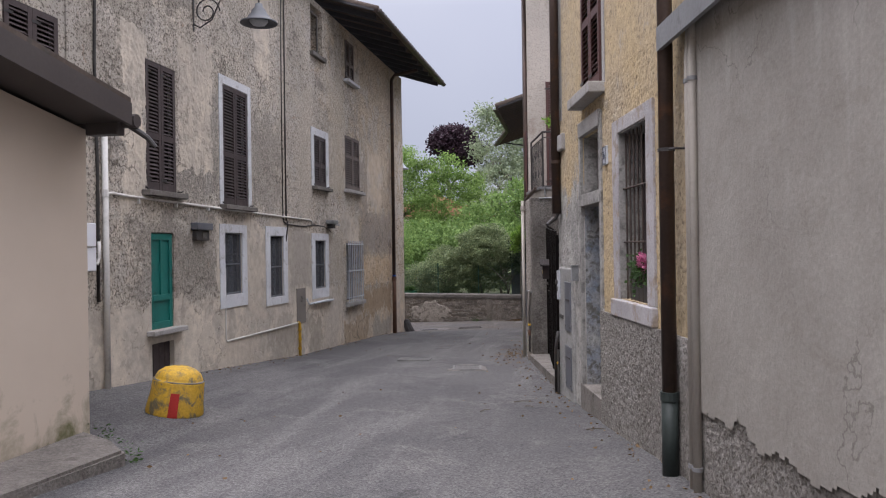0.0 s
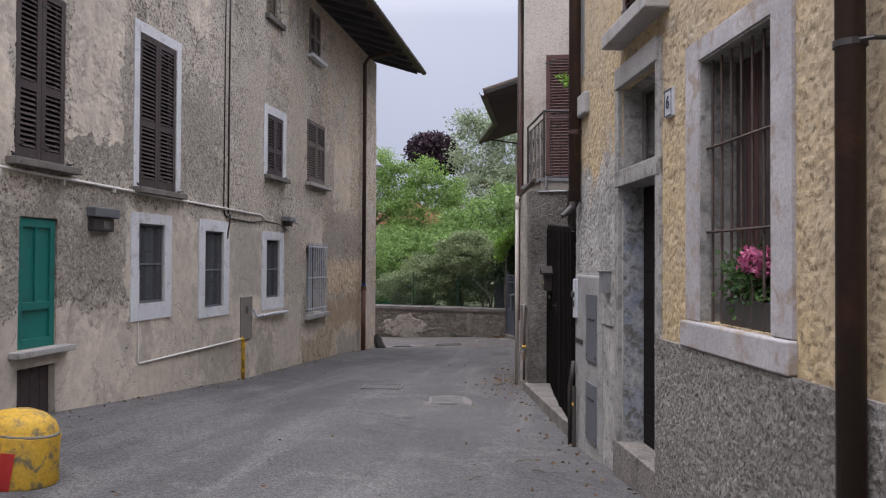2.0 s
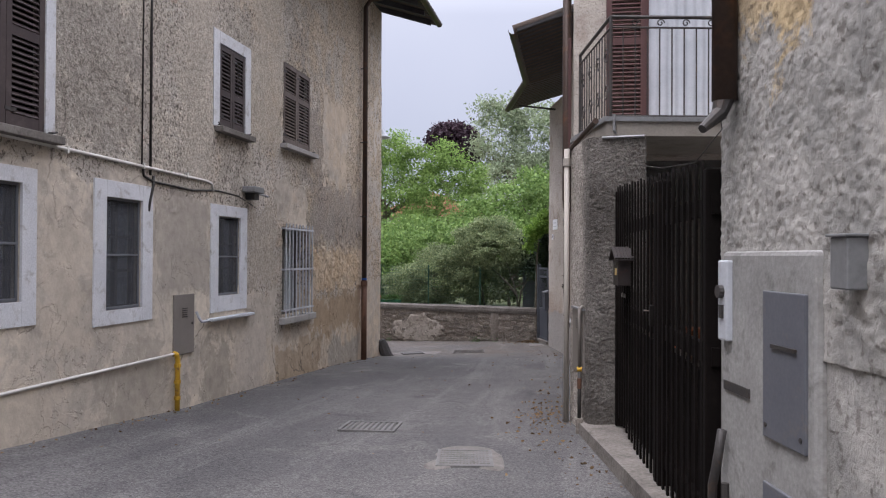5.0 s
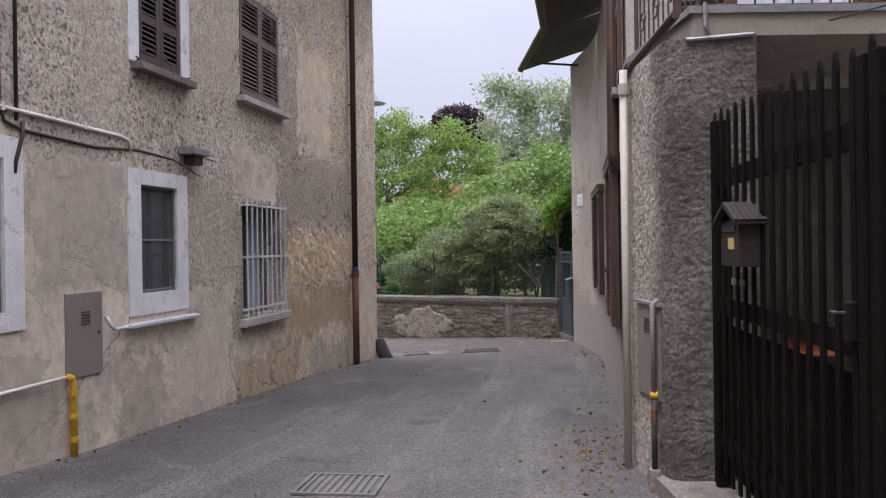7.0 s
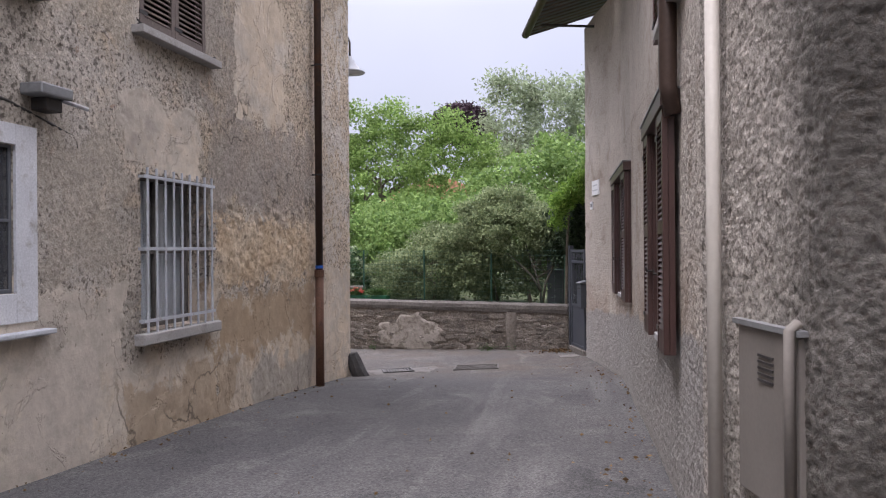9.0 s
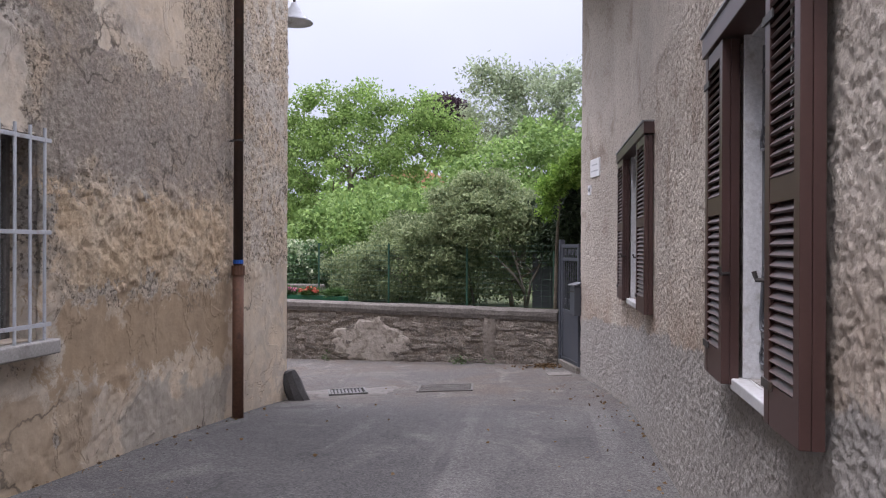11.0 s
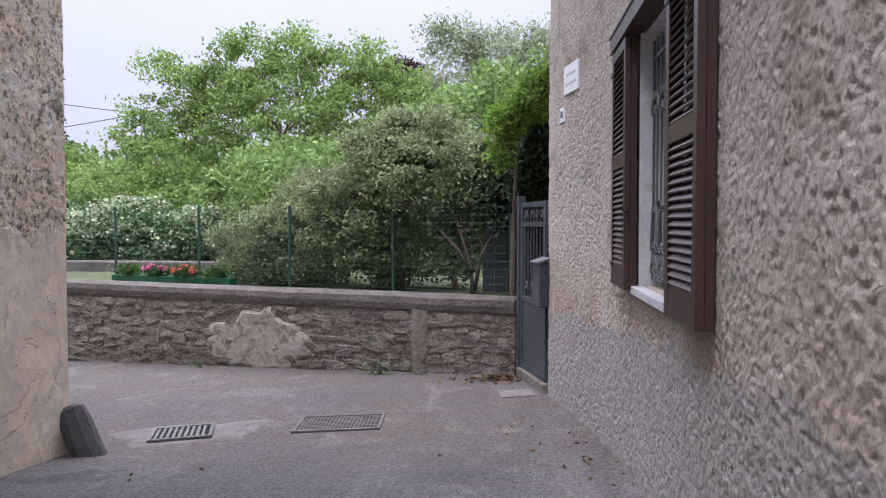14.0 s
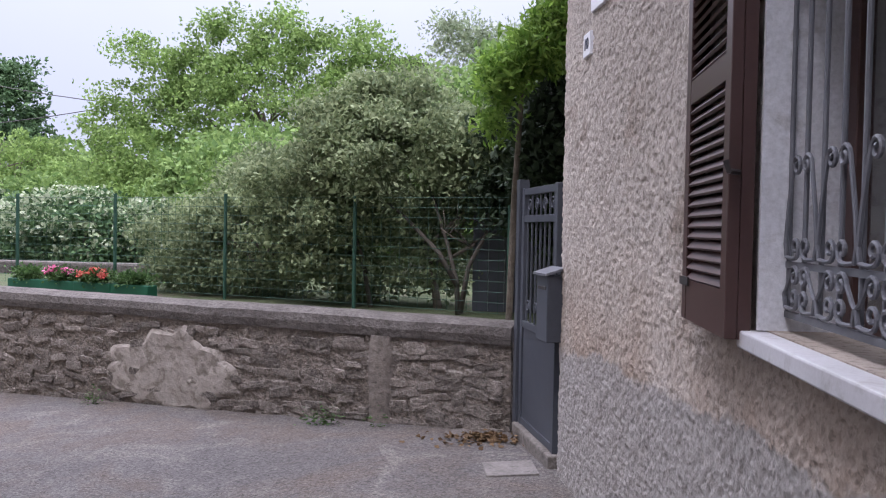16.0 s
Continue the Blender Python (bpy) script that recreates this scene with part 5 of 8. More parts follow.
dp = thing("downpipe", LEFT.m(21.22, -0.93), "tall downpipe, dark brown above and rusty iron below", "downpipe")
part("upper_pipe", one_tube([(0, -0.11, 1.60), (0, -0.11, 7.15), (0.03, -0.2, 7.3), (0.1, -0.85, 7.42)], 0.05, 12), M_COPPER, dp, "dark brown painted pipe", smooth=True)
part("lower_pipe", one_tube([(0, -0.11, -0.02), (0, -0.11, 1.58)], 0.058, 12), M_RUSTPIPE, dp, "rusty cast-iron pipe", smooth=True)
part("collar", one_tube([(0, -0.11, 1.50), (0, -0.11, 1.60)], 0.068, 12), M_RUSTPIPE, dp)
part("tape", one_tube([(0, -0.11, 1.62), (0, -0.11, 1.66)], 0.054, 12), surface("blue_tape", (0.02, 0.09, 0.35), (0.03, 0.11, 0.4), None, 3, 40, 0.5, 0, 0.002, fleck=0.05), dp, "blue tape ring")
for z in (2.9, 4.4, 5.9):
    clamp_ring(dp, z, 0.052, 0, -0.11)
    part("bracket", one_box(-0.01, 0.01, -0.06, 0.0, z - 0.01, z + 0.01), M_IRON, dp)

wp = thing("conduit", LEFT.m(8.0, -0.15), "dirty white plastic pipe rising up the old wall", "pipe")
part("riser", one_tube([(0, -0.05, -0.02), (0, -0.05, 2.95)], 0.034, 10), M_WHITEPIPE, wp, smooth=True)
part("branch", one_tube([(0.0, -0.05, 2.27), (0.12, -0.045, 2.29), (0.5, -0.03, 2.28), (3.4, -0.03, 2.245), (6.8, -0.03, 2.21), (6.92, -0.03, 2.19), (6.95, -0.03, 2.10)], 0.017, 8), M_WHITEPIPE, wp, smooth=True)
for x in (0.7, 1.6, 2.5, 4.2, 5.4, 6.3):
    part("clip", one_box(x - 0.012, x + 0.012, -0.05, 0, 2.20, 2.26), M_WHITEPIPE, wp)
part("joint", one_tube([(0, -0.05, 2.24), (0, -0.05, 2.32)], 0.042, 10), M_WHITEPIPE, wp)

cb = thing("cable", LEFT.m(7.88, 0), "black cables running up the old wall", "cable")
part("cable_run", one_tube([(0, -0.03, 0.9), (0.01, -0.03, 2.3), (-0.02, -0.03, 3.6), (0.02, -0.03, 5.0), (0.0, -0.03, 6.5)], 0.018, 7), M_CABLE, cb, smooth=True)
cb2 = thing("cable", LEFT.m(13.55, 0), "twin dark cables running up the old wall and along it", "cable")
part("cable_run", one_tube([(0, -0.025, 2.0), (0.0, -0.025, 4.0), (0.03, -0.025, 6.55)], 0.014, 7), M_CABLE, cb2, smooth=True)
part("cable_run", one_tube([(-0.16, -0.025, 2.1), (-0.15, -0.025, 4.6), (-0.12, -0.025, 6.55)], 0.009, 6), M_CABLE, cb2, smooth=True)
part("cable_run", one_tube([(-0.16, -0.025, 2.1), (-0.12, -0.025, 1.98), (0.05, -0.025, 1.94), (0.9, -0.025, 1.92), (1.5, -0.025, 1.97), (2.1, -0.025, 1.95), (2.8, -0.025, 1.80), (2.82, -0.025, 1.72)], 0.013, 7), M_CABLE, cb2, smooth=True)
part("cable_run", one_tube([(0.06, -0.03, 2.0), (0.05, -0.03, 1.9), (-0.02, -0.03, 1.7), (-0.02, -0.02, 1.62)], 0.016, 7), M_CABLE, cb2, smooth=True)

gp = thing("gas_pipe", LEFT.m(14.08, -0.56), "yellow gas pipe with a thin white branch along the wall", "pipe")
part("yellow_pipe", one_tube([(0, -0.06, 0.0), (0, -0.06, 0.56), (-0.02, -0.06, 0.62), (-0.07, -0.06, 0.64)], 0.028, 10), M_YPIPE, gp, "yellow painted pipe", smooth=True)
for z in (0.14, 0.32, 0.50):
    part("joint", one_tube([(0, -0.06, z - 0.02), (0, -0.06, z + 0.02)], 0.036, 10), M_YPIPE, gp)
part("white_branch", one_tube([(-0.05, -0.05, 0.635), (-1.0, -0.04, 0.63), (-2.98, -0.04, 0.63), (-3.02, -0.04, 0.66), (-3.02, -0.04, 1.2), (-3.02, -0.04, 1.75)], 0.015, 8), M_WHITEPIPE, gp, smooth=True)
part("white_branch", one_tube([(0.45, -0.04, 1.06), (0.50, -0.05, 0.98), (0.56, -0.05, 0.94), (1.9, -0.06, 0.93)], 0.016, 8), M_PALEIRON, gp, smooth=True)

ub = thing("utility_box", LEFT.m(14.28, 0.04), "grey-brown metal meter cupboard set flush in the wall", "meter box")
ud = part("door", one_box(-0.225, 0.225, -0.028, 0.05, 0.0, 0.68, 0.006), M_BOX, ub)
for i in range(5):
    part("vent", one_box(-0.05, 0.06, -0.032, -0.028, 0.42 + i * 0.024, 0.43 + i * 0.024), M_IRON, ud)
part("lock", one_tube([(0.17, -0.028, 0.34), (0.17, -0.036, 0.34)], 0.014, 8), M_IRON, ud)

al = thing("wall_lamp", LEFT.m(10.32, 1.66), "small dark box fitting with a sheet-metal hood on the wall", "wall fitting")
part("hood", one_box(-0.30, 0.16, -0.12, 0.0, 0.10, 0.20, 0.01), M_METER, al)
part("body", one_box(-0.26, 0.12, -0.08, 0.0, -0.05, 0.098, 0.01), M_IRON, al)
part("front", one_box(-0.10, 0.02, -0.09, -0.08, -0.02, 0.06), M_OLDWOOD, al)
jl = thing("junction_lamp", LEFT.m(15.98, 1.98), "small grey junction box with a short arm above a window", "junction box")
part("lid", one_box(-0.22, 0.1, -0.20, -0.02, 0.03, 0.11, 0.012), M_ZINC, jl)
part("body", one_box(-0.1, 0.06, -0.14, 0.0, -0.06, 0.03, 0.008), M_IRON, jl)
part("arm", one_tube([(0.05, -0.14, 0.03), (0.3, -0.16, 0.01)], 0.016, 8), M_PALEIRON, jl)
mb = thing("electric_meter", LEFT.m(7.62, 1.28), "white plastic electric meter boxes with a bent conduit", "meter box")
part("upper_box", one_box(-0.22, 0.1, -0.12, 0, 0.24, 0.50, 0.01), M_PAPERWHITE, mb)
part("lower_box", one_box(-0.22, 0.13, -0.10, 0, -0.03, 0.235, 0.01), M_PAPERWHITE, mb)
part("conduit_bend", one_tube([(0.13, -0.05, 0.06), (0.22, -0.05, 0.05), (0.25, -0.05, 0.12), (0.25, -0.05, 0.3)], 0.018, 8), M_WHITEPIPE, mb, smooth=True)


# ---- street lamps ----
def lamp_shade():
    prof = [(0.03, 0.26), (0.05, 0.25), (0.06, 0.20), (0.10, 0.16), (0.11, 0.12), (0.15, 0.08), (0.165, 0.04), (0.25, 0.0), (0.26, -0.02), (0.25, -0.028), (0.15, 0.02), (0.04, 0.18)]
    return lathe(bmesh.new(), prof, 28)


sl = thing("street_lamp", LEFT.m(10.17, 4.62), "bell-shaped grey street lamp on a scrolled wrought-iron wall bracket", "street lamp")
part("wall_bar", one_box(-0.02, 0.02, -0.025, 0.0, -0.05, 0.95, 0.004), M_IRON, sl)
part("arm", one_tube([(0, -0.02, 0.62), (0, -0.5, 0.66), (0, -0.95, 0.55), (0, -1.0, 0.45), (0, -1.0, 0.25)], 0.015, 8), M_IRON, sl, smooth=True)
part("scroll", one_tube([(0, -(0.22 + x), z) for x, _, z in scroll(0, 0.22, 0.2, 1.5)], 0.011, 7), M_IRON, sl, smooth=True)
part("scroll", one_tube([(0, -0.02, 0.05), (0, -0.12, 0.0), (0, -0.3, 0.1), (0, -0.42, 0.35), (0, -0.6, 0.6)], 0.011, 7), M_IRON, sl, smooth=True)
part("shade", lamp_shade(), M_LAMPGREY, sl, "dark grey stepped bell shade", pose(0, -1.0, 0.02), True)
part("bulb_glass", lathe(bmesh.new(), [(0.001, -0.06), (0.09, -0.05), (0.13, 0.0), (0.12, 0.03)], 18), M_CURTAIN, sl, m=pose(0, -1.0, 0.03), smooth=True)
s2 = thing("street_lamp", pose(-5.51, 23.95, 4.02, 0, 0, -15), "pale bell-shaped street lamp on an iron arm by the house corner", "street lamp")
part("shade", lamp_shade(), M_PALEIRON, s2, "pale enamel bell shade", smooth=True)
part("arm", one_tube([(0, 0, 0.2), (0, 0, 0.5), (0, -0.1, 0.62), (0, -1.12, 0.62)], 0.018, 8), M_IRON, s2, smooth=True)

# ---- corner stone, bollard, annex step ----
bm = bmesh.new()
lathe(bm, [(0.13, -0.08), (0.135, 0.1), (0.125, 0.28), (0.105, 0.40), (0.05, 0.43), (0.01, 0.435)], 9)
bmesh.ops.transform(bm, matrix=Matrix.Diagonal((1.0, 0.8, 1.0, 1)), verts=bm.verts)
for v in bm.verts:
    v.co += Vector((0.03 * noise.noise(v.co * 7), 0.03 * noise.noise(v.co * 7 + Vector((5, 0, 0))), 0))
solid("corner_stone", bm, M_SLATSTONE, "dark leaning guard stone at the house corner", "guard stone", m=Matrix.Translation((-5.05, 22.78, ground_z(-5.05, 22.78) - 0.03)) @ pose(0.06, 0, 0, 0, -27, -10))

bo = thing("bollard", on_ground(-4.12, 7.36, 24, -0.01) @ Matrix.Scale(0.93, 4), "squat domed bollard in worn yellow paint with a red patch", "bollard")
prof = [(0.305, 0.0), (0.31, 0.03), (0.285, 0.22), (0.274, 0.355), (0.270, 0.372), (0.256, 0.378), (0.25, 0.40), (0.225, 0.455), (0.165, 0.50), (0.08, 0.522), (0.001, 0.527)]
bm = lathe(bmesh.new(), prof, 40)
for v in bm.verts:
    v.co *= 1 + 0.022 * noise.noise(v.co * 6)
part("body", bm, M_YELLOW, bo, smooth=True)
bm = bmesh.new()
cols = []
for k in range(7):
    a = radians(-90 + (k - 3) * 3.0)
    cols.append([bm.verts.new((math.cos(a) * r, math.sin(a) * r, z)) for r, z in ((0.318, 0.01), (0.322, 0.03), (0.304, 0.16), (0.293, 0.27))])
for a, b in zip(cols, cols[1:]):
    for i in range(3):
        bm.faces.new((a[i], b[i], b[i + 1], a[i + 1]))
part("dark_seam", lathe(bmesh.new(), [(0.262, 0.366), (0.272, 0.370), (0.272, 0.378), (0.256, 0.384)], 40), M_OLDWOOD, bo, "dark seam under the dome", smooth=True)
part("red_patch", bm, M_RED, bo, "faded red rectangle", smooth=True)

st = prism([(-4.2, 6.0), (-3.78, 5.72), (-3.46, 5.44), (-3.62, 4.2), (-3.70, 2.0), (-4.2, 2.0)], -0.5, -0.075)
bmesh.ops.bevel(st, geom=[e for e in st.edges if all(v.co.z > -0.1 for v in e.verts)], offset=0.025, segments=2, affect="EDGES")
solid("pavement_step", st, M_COPING, "mossy grey stone step along the annex wall", "step", "structure")

# ---- yellow house number six ----
part_plinth = prism([tuple(SIX.at(SIX.s_of(7.64))[0]), tuple(SIX.at(SIX.s_of(5.15))[0]), (SIX.at(SIX.s_of(5.15))[0].x - 0.035, 5.143), (SIX.at(SIX.s_of(7.64))[0].x - 0.035, 7.633)], -0.6, 0.82)
pq = solid("plinth_yellow_house", part_plinth, M_PLINTH, "coarse dark grey roughcast plinth", "plinth", "structure")
PLI = Line((SIX.at(SIX.s_of(7.64))[0].x - 0.035, 7.633), (SIX.at(SIX.s_of(5.15))[0].x - 0.035, 5.143))
lumpy_coat("plaster_coat", PLI, 7.63, 5.15, -0.35, 0.82, [], 0.0105, 0.015, 0.026, 54, M_PLINTH, pq)
a0, a1 = GREY.p
pq = solid("plinth_grey_house", prism([(a0.x, a0.y), (a1.x, a1.y), (a1.x - 0.03, a1.y - 0.006), (a0.x - 0.03, a0.y - 0.006)], -0.5, 0.53), M_PLINTH, "coarse grey roughcast plinth with a worn top edge", "plinth", "structure")

PLG = Line((a0.x - 0.03, a0.y - 0.006), (a1.x - 0.03, a1.y - 0.006))
lumpy_coat("plaster_coat", PLG, 5.1, 1.5, -0.3, 0.535, [], 0.0105, 0.015, 0.026, 55, M_PLINTH, pq)
t, w, h = window_at("window_12", SIX, SIX_WINDOW, "barred ground-floor window with a pale lilac-white painted surround")
part("painted_surround", surround(w, h, 0.19, 0.12, 0.0, 0.03), M_LILAC, t, "lilac-grey painted band")
part("window_sill", one_box(-w / 2 - 0.2, w / 2 + 0.2, -0.062, 0.16, -0.158, -0.005, 0.012), M_LILAC, t)
for x0, x1 in ((-w / 2, -w / 2 + 0.012), (w / 2 - 0.012, w / 2)):
    part("reveal_lining", one_box(x0, x1, -0.02, 0.30, 0.0, h), M_JAMB, t, "grey-beige plastered reveal")
part("reveal_lining", one_box(-w / 2 + 0.012, w / 2 - 0.012, -0.02, 0.30, h - 0.012, h), M_JAMB, t)
for i in range(6):
    bx0 = -w / 2 + 0.014 + (w - 0.028) * i / 6
    part("shutter_board", one_box(bx0 + 0.003, bx0 + (w - 0.028) / 6 - 0.003, 0.182, 0.200, 0.02, h - 0.02, 0.003), M_SHUTTER4 if i % 2 else M_SHUTTER, t)
part("window_frame", surround(w - 0.1, h - 0.1, 0.05, 0.05, -0.0, 0.05), M_DARKWOOD, t, m=pose(0, 0.24, 0.02))
part("window_mullion", one_box(-0.03, 0.03, 0.19, 0.24, 0.0, h), M_SHUTTER4, t)
for x0, x1 in ((-w / 2 + 0.05, -0.03), (0.03, w / 2 - 0.05)):
    part("pane", one_box(x0, x1, 0.215, 0.22, 0.03, h - 0.05), M_GLASS, t).visible_shadow = False
part("curtain", one_box(-w / 2, w / 2, 0.34, 0.345, 0, h), M_SHUTTER4, t, "dark brown curtain")
for i in range(7):
    x = -w / 2 + w * (i + 0.5) / 7
    part("bar", one_tube([(x, 0.03, 0.0), (x, 0.03, h)], 0.008, 7), M_RUSTBAR, t)
for z in (h * 0.34, h * 0.66):
    part("crossbar", one_tube([(-w / 2 - 0.01, 0.018, z), (w / 2 + 0.01, 0.018, z)], 0.0085, 6), M_RUSTBAR, t)

# doorway
dr = thing("door_1", SIX.m(8.10, -0.06), "dark doorway in a blotchy grey stone frame with a transom light", "door", kind="structure")
dw = abs(SIX.s_of(8.5) - SIX.s_of(7.7))
for sx in (-1, 1):
    x0, x1 = sorted((sx * dw / 2, sx * (dw / 2 + 0.10)))
    part("jamb", one_box(x0, x1, -0.03, 0.012, -0.2, 2.82, 0.006), M_JAMB, dr)
    part("inner_jamb", one_box(*sorted((sx * dw / 2, sx * (dw / 2 - 0.012))), 0.012, 0.19, 0.0, 1.935), M_BLUEJAMB, dr, "blotchy blue-grey plaster")
part("lintel", one_box(-dw / 2 - 0.10, dw / 2 + 0.10, -0.035, 0.36, 1.935, 2.062, 0.008), M_JAMB, dr)
part("head", one_box(-dw / 2 - 0.06, dw / 2 + 0.06, -0.045, 0.05, 2.68, 2.84, 0.008), M_STONE, dr)
leaf = part("door_leaf", one_box(-dw / 2 + 0.012, dw / 2 - 0.012, 0.165, 0.19, 0.0, 1.93), M_DARK, dr, "black-brown wooden door")
for i in range(9):
    part("door_board", one_box(-dw / 2 + 0.03, dw / 2 - 0.03, 0.161, 0.165, 0.04 + i * 0.21, 0.235 + i * 0.21, 0.003), M_DARK, dr)
part("transom_frame", surround(dw - 0.08, 0.54, 0.04, 0.04, 0.0, 0.04), M_OLDWOOD, dr, m=pose(0, 0.19, 2.10))
part("pane", one_box(-dw / 2 + 0.04, dw / 2 - 0.04, 0.175, 0.18, 2.10, 2.64), M_GLASS, dr).visible_shadow = False
for sx in (-1, 1):
    part("transom_lining", one_box(*sorted((sx * dw / 2, sx * (dw / 2 - 0.012))), 0.012, 0.26, 2.062, 2.68), M_JAMB, dr, "stained cement lining")
part("transom_lining", one_box(-dw / 2 + 0.012, dw / 2 - 0.012, 0.05, 0.26, 2.668, 2.68), M_JAMB, dr)
part("transom_back", one_box(-dw / 2, dw / 2, 0.26, 0.29, 2.06, 2.68), M_GREENPIPE, dr, "dark green panel")
part("step", one_box(-dw / 2 - 0.12, dw / 2 + 0.10, -0.035, 0.16, -0.42, 0.012, 0.01), M_COPING, dr)

# upper shutters, open a little
t, w, h = window_at("window_13", SIX, SIX_UPPER, "upper window with brown louvred shutters and a stone sill")
shutter_leaf(t, pose(-w / 2 + 0.006, 0.0, 0.01), w / 2 - 0.008, h - 0.02, M_SHUTTER4, (0.5,))
shutter_leaf(t, pose(0.002, 0.0, 0.01), w / 2 - 0.008, h - 0.02, M_SHUTTER4, (0.5,))
part("backing", one_box(-w / 2, w / 2, 0.1, 0.13, 0, h), M_DARK, t)
part("window_sill", one_box(-w / 2 - 0.1, w / 2 + 0.1, -0.17, 0.05, -0.11, -0.005, 0.01), M_STONE, t)
part("painted_surround", surround(w, h, 0.09, 0.1, 0.0, 0.012), M_STONE, t, "worn stone band")

# pipes on the yellow house
bp = thing("downpipe", SIX.m(5.45, -0.14), "broad dark brown downpipe with a green cast-iron foot", "downpipe")
part("pipe", one_tube([(0, -0.11, 0.55), (0, -0.11, 7.3)], 0.051, 16), M_COPPER, bp, "dark brown pipe", smooth=True)
part("foot", one_tube([(0, -0.11, -0.03), (0, -0.11, 0.56)], 0.056, 16), M_GREENPIPE, bp, "dark green cast-iron foot", smooth=True)
part("collar", one_tube([(0, -0.11, 0.53), (0, -0.11, 0.59)], 0.063, 16), M_GREENPIPE, bp)
for z in (2.23, 4.2):
    clamp_ring(bp, z, 0.052, 0, -0.11)
    part("bracket", one_tube([(0.06, -0.11, z), (0.09, -0.08, z), (0.09, 0.0, z)], 0.008, 6), M_IRON, bp)
for yy, r in ((0.045, 0.024), (0.12, 0.027)):
    cp = thing("drain_pipe", SIX.m(5.15, -0.13) @ pose(yy, 0, 0), "cream plastic pipe running down between two houses", "pipe", "cream pipes")
    part("pipe", one_tube([(0, -0.08, -0.02), (0, -0.08, 2.75), (-0.02, -0.06, 2.95), (0.05, -0.03, 3.1)], r, 14), M_CREAMPIPE, cp, smooth=True)
    part("clamp", one_tube([(0, -0.08, 2.60), (0, -0.08, 2.625)], r + 0.007, 14), M_ZINC, cp)
    part("clamp", one_tube([(0, -0.08, 0.16), (0, -0.08, 0.185)], r + 0.007, 14), M_ZINC, cp)

b2 = thing("downpipe", SIX.m(9.72, 1.86), "dark brown downpipe ending in an open shoe above the yard wall", "downpipe")
part("pipe", one_tube([(0, -0.07, 0.0), (0, -0.07, 5.4)], 0.055, 14), M_COPPER, b2, smooth=True)
part("shoe", one_tube([(0, -0.07, 0.02), (0.02, -0.10, -0.06), (0.08, -0.2, -0.14)], 0.05, 10, 0.02), M_IRON, b2, "black iron shoe")
part("joint", one_tube([(0, -0.07, 0.62), (0, -0.07, 0.66)], 0.062, 14), M_COPPER, b2)
part("wire", one_tube([(0.0, -0.1, 0.02), (-0.15, -0.02, -0.10), (-0.6, 0.02, -0.20), (-1.2, 0.03, -0.16), (-1.7, 0.05, -0.08)], 0.0028, 5), M_CABLE, b2)
solid("beam_end", one_box(-0.02, 0.5, -0.06, 0.3, 0.0, 0.2, 0.02), M_STONE, "short stone beam end above the yard entrance", "beam", m=SIX.m(9.9, 2.62))

# meter block
mk = thing("meter_block", SIX.m(9.42, -0.45) @ pose(0, 0.055, 0), "grey concrete meter housing built against the wall with slate doors", "meter housing")
part("body", one_box(-0.42, 0.42, -0.09, 0.0, 0.0, 1.64, 0.02), M_CEMENT, mk)
for z0, z1 in ((0.90, 1.48), (0.22, 0.72)):
    door = part("meter_door", one_box(0.02, 0.36, -0.102, -0.085, z0, z1, 0.005), M_METER, mk, "slate-grey metal door")
    part("slot", one_box(0.10, 0.30, -0.109, -0.102, z0 + 0.36, z0 + 0.375), M_IRON, door)
    for x, z in ((0.05, z0 + 0.05), (0.33, z0 + 0.05)):
        part("screw", one_tube([(x, -0.102, z), (x, -0.106, z)], 0.01, 8), M_IRON, door)
ic = part("intercom", one_box(-0.40, -0.30, -0.118, -0.085, 1.24, 1.60, 0.008), M_PALEIRON, mk, "pale grey plastic intercom")
part("intercom_camera", one_tube([(-0.35, -0.118, 1.46), (-0.35, -0.14, 1.46)], 0.03, 10), M_IRON, ic)
part("intercom_button", one_box(-0.37, -0.33, -0.126, -0.118, 1.34, 1.40), M_IRON, ic)
part("slot_plate", one_box(-0.38, -0.12, -0.098, -0.088, 1.02, 1.06), M_IRON, mk)
part("gas_pipe", one_tube([(-0.40, -0.14, 0.03), (-0.40, -0.14, 0.58), (-0.36, -0.14, 0.66), (-0.34, -0.12, 0.84)], 0.021, 9), M_IRON, mk, "grey-brown gas pipe", smooth=True)
part("gas_pipe", one_tube([(-0.28, -0.13, 0.05), (-0.28, -0.13, 0.45), (-0.28, -0.13, 0.62)], 0.018, 8), M_CABLE, mk)
part("gas_valve", one_box(-0.295, -0.265, -0.152, -0.12, 0.44, 0.475, 0.008), M_YPIPE, mk, "yellow valve")
lb = thing("wall_switch", SIX.m(8.80, 1.06), "small pale metal box on the wall by the door", "box")
part("body", one_box(-0.05, 0.05, -0.08, 0.0, 0.0, 0.17, 0.006), M_ZINC, lb)
part("lid", one_box(-0.06, 0.06, -0.09, 0.0, 0.17, 0.18, 0.003), M_ZINC, lb)


def lettering(text, size, material, parent, m, name="lettering"):
    c = bpy.data.curves.new("text", "FONT")
    c.body, c.size, c.extrude, c.align_x, c.align_y = text, size, 0.0015, "CENTER", "CENTER"
    tmp = bpy.data.objects.new("text", c)
    scene.collection.objects.link(tmp)
    me = bpy.data.meshes.new_from_object(tmp.evaluated_get(bpy.context.evaluated_depsgraph_get()))
    bpy.data.objects.remove(tmp)
    me.materials.clear()
    me.materials.append(material)
    ob = new(name, me)
    ob.parent = parent
    ob.matrix_local = m
    return ob


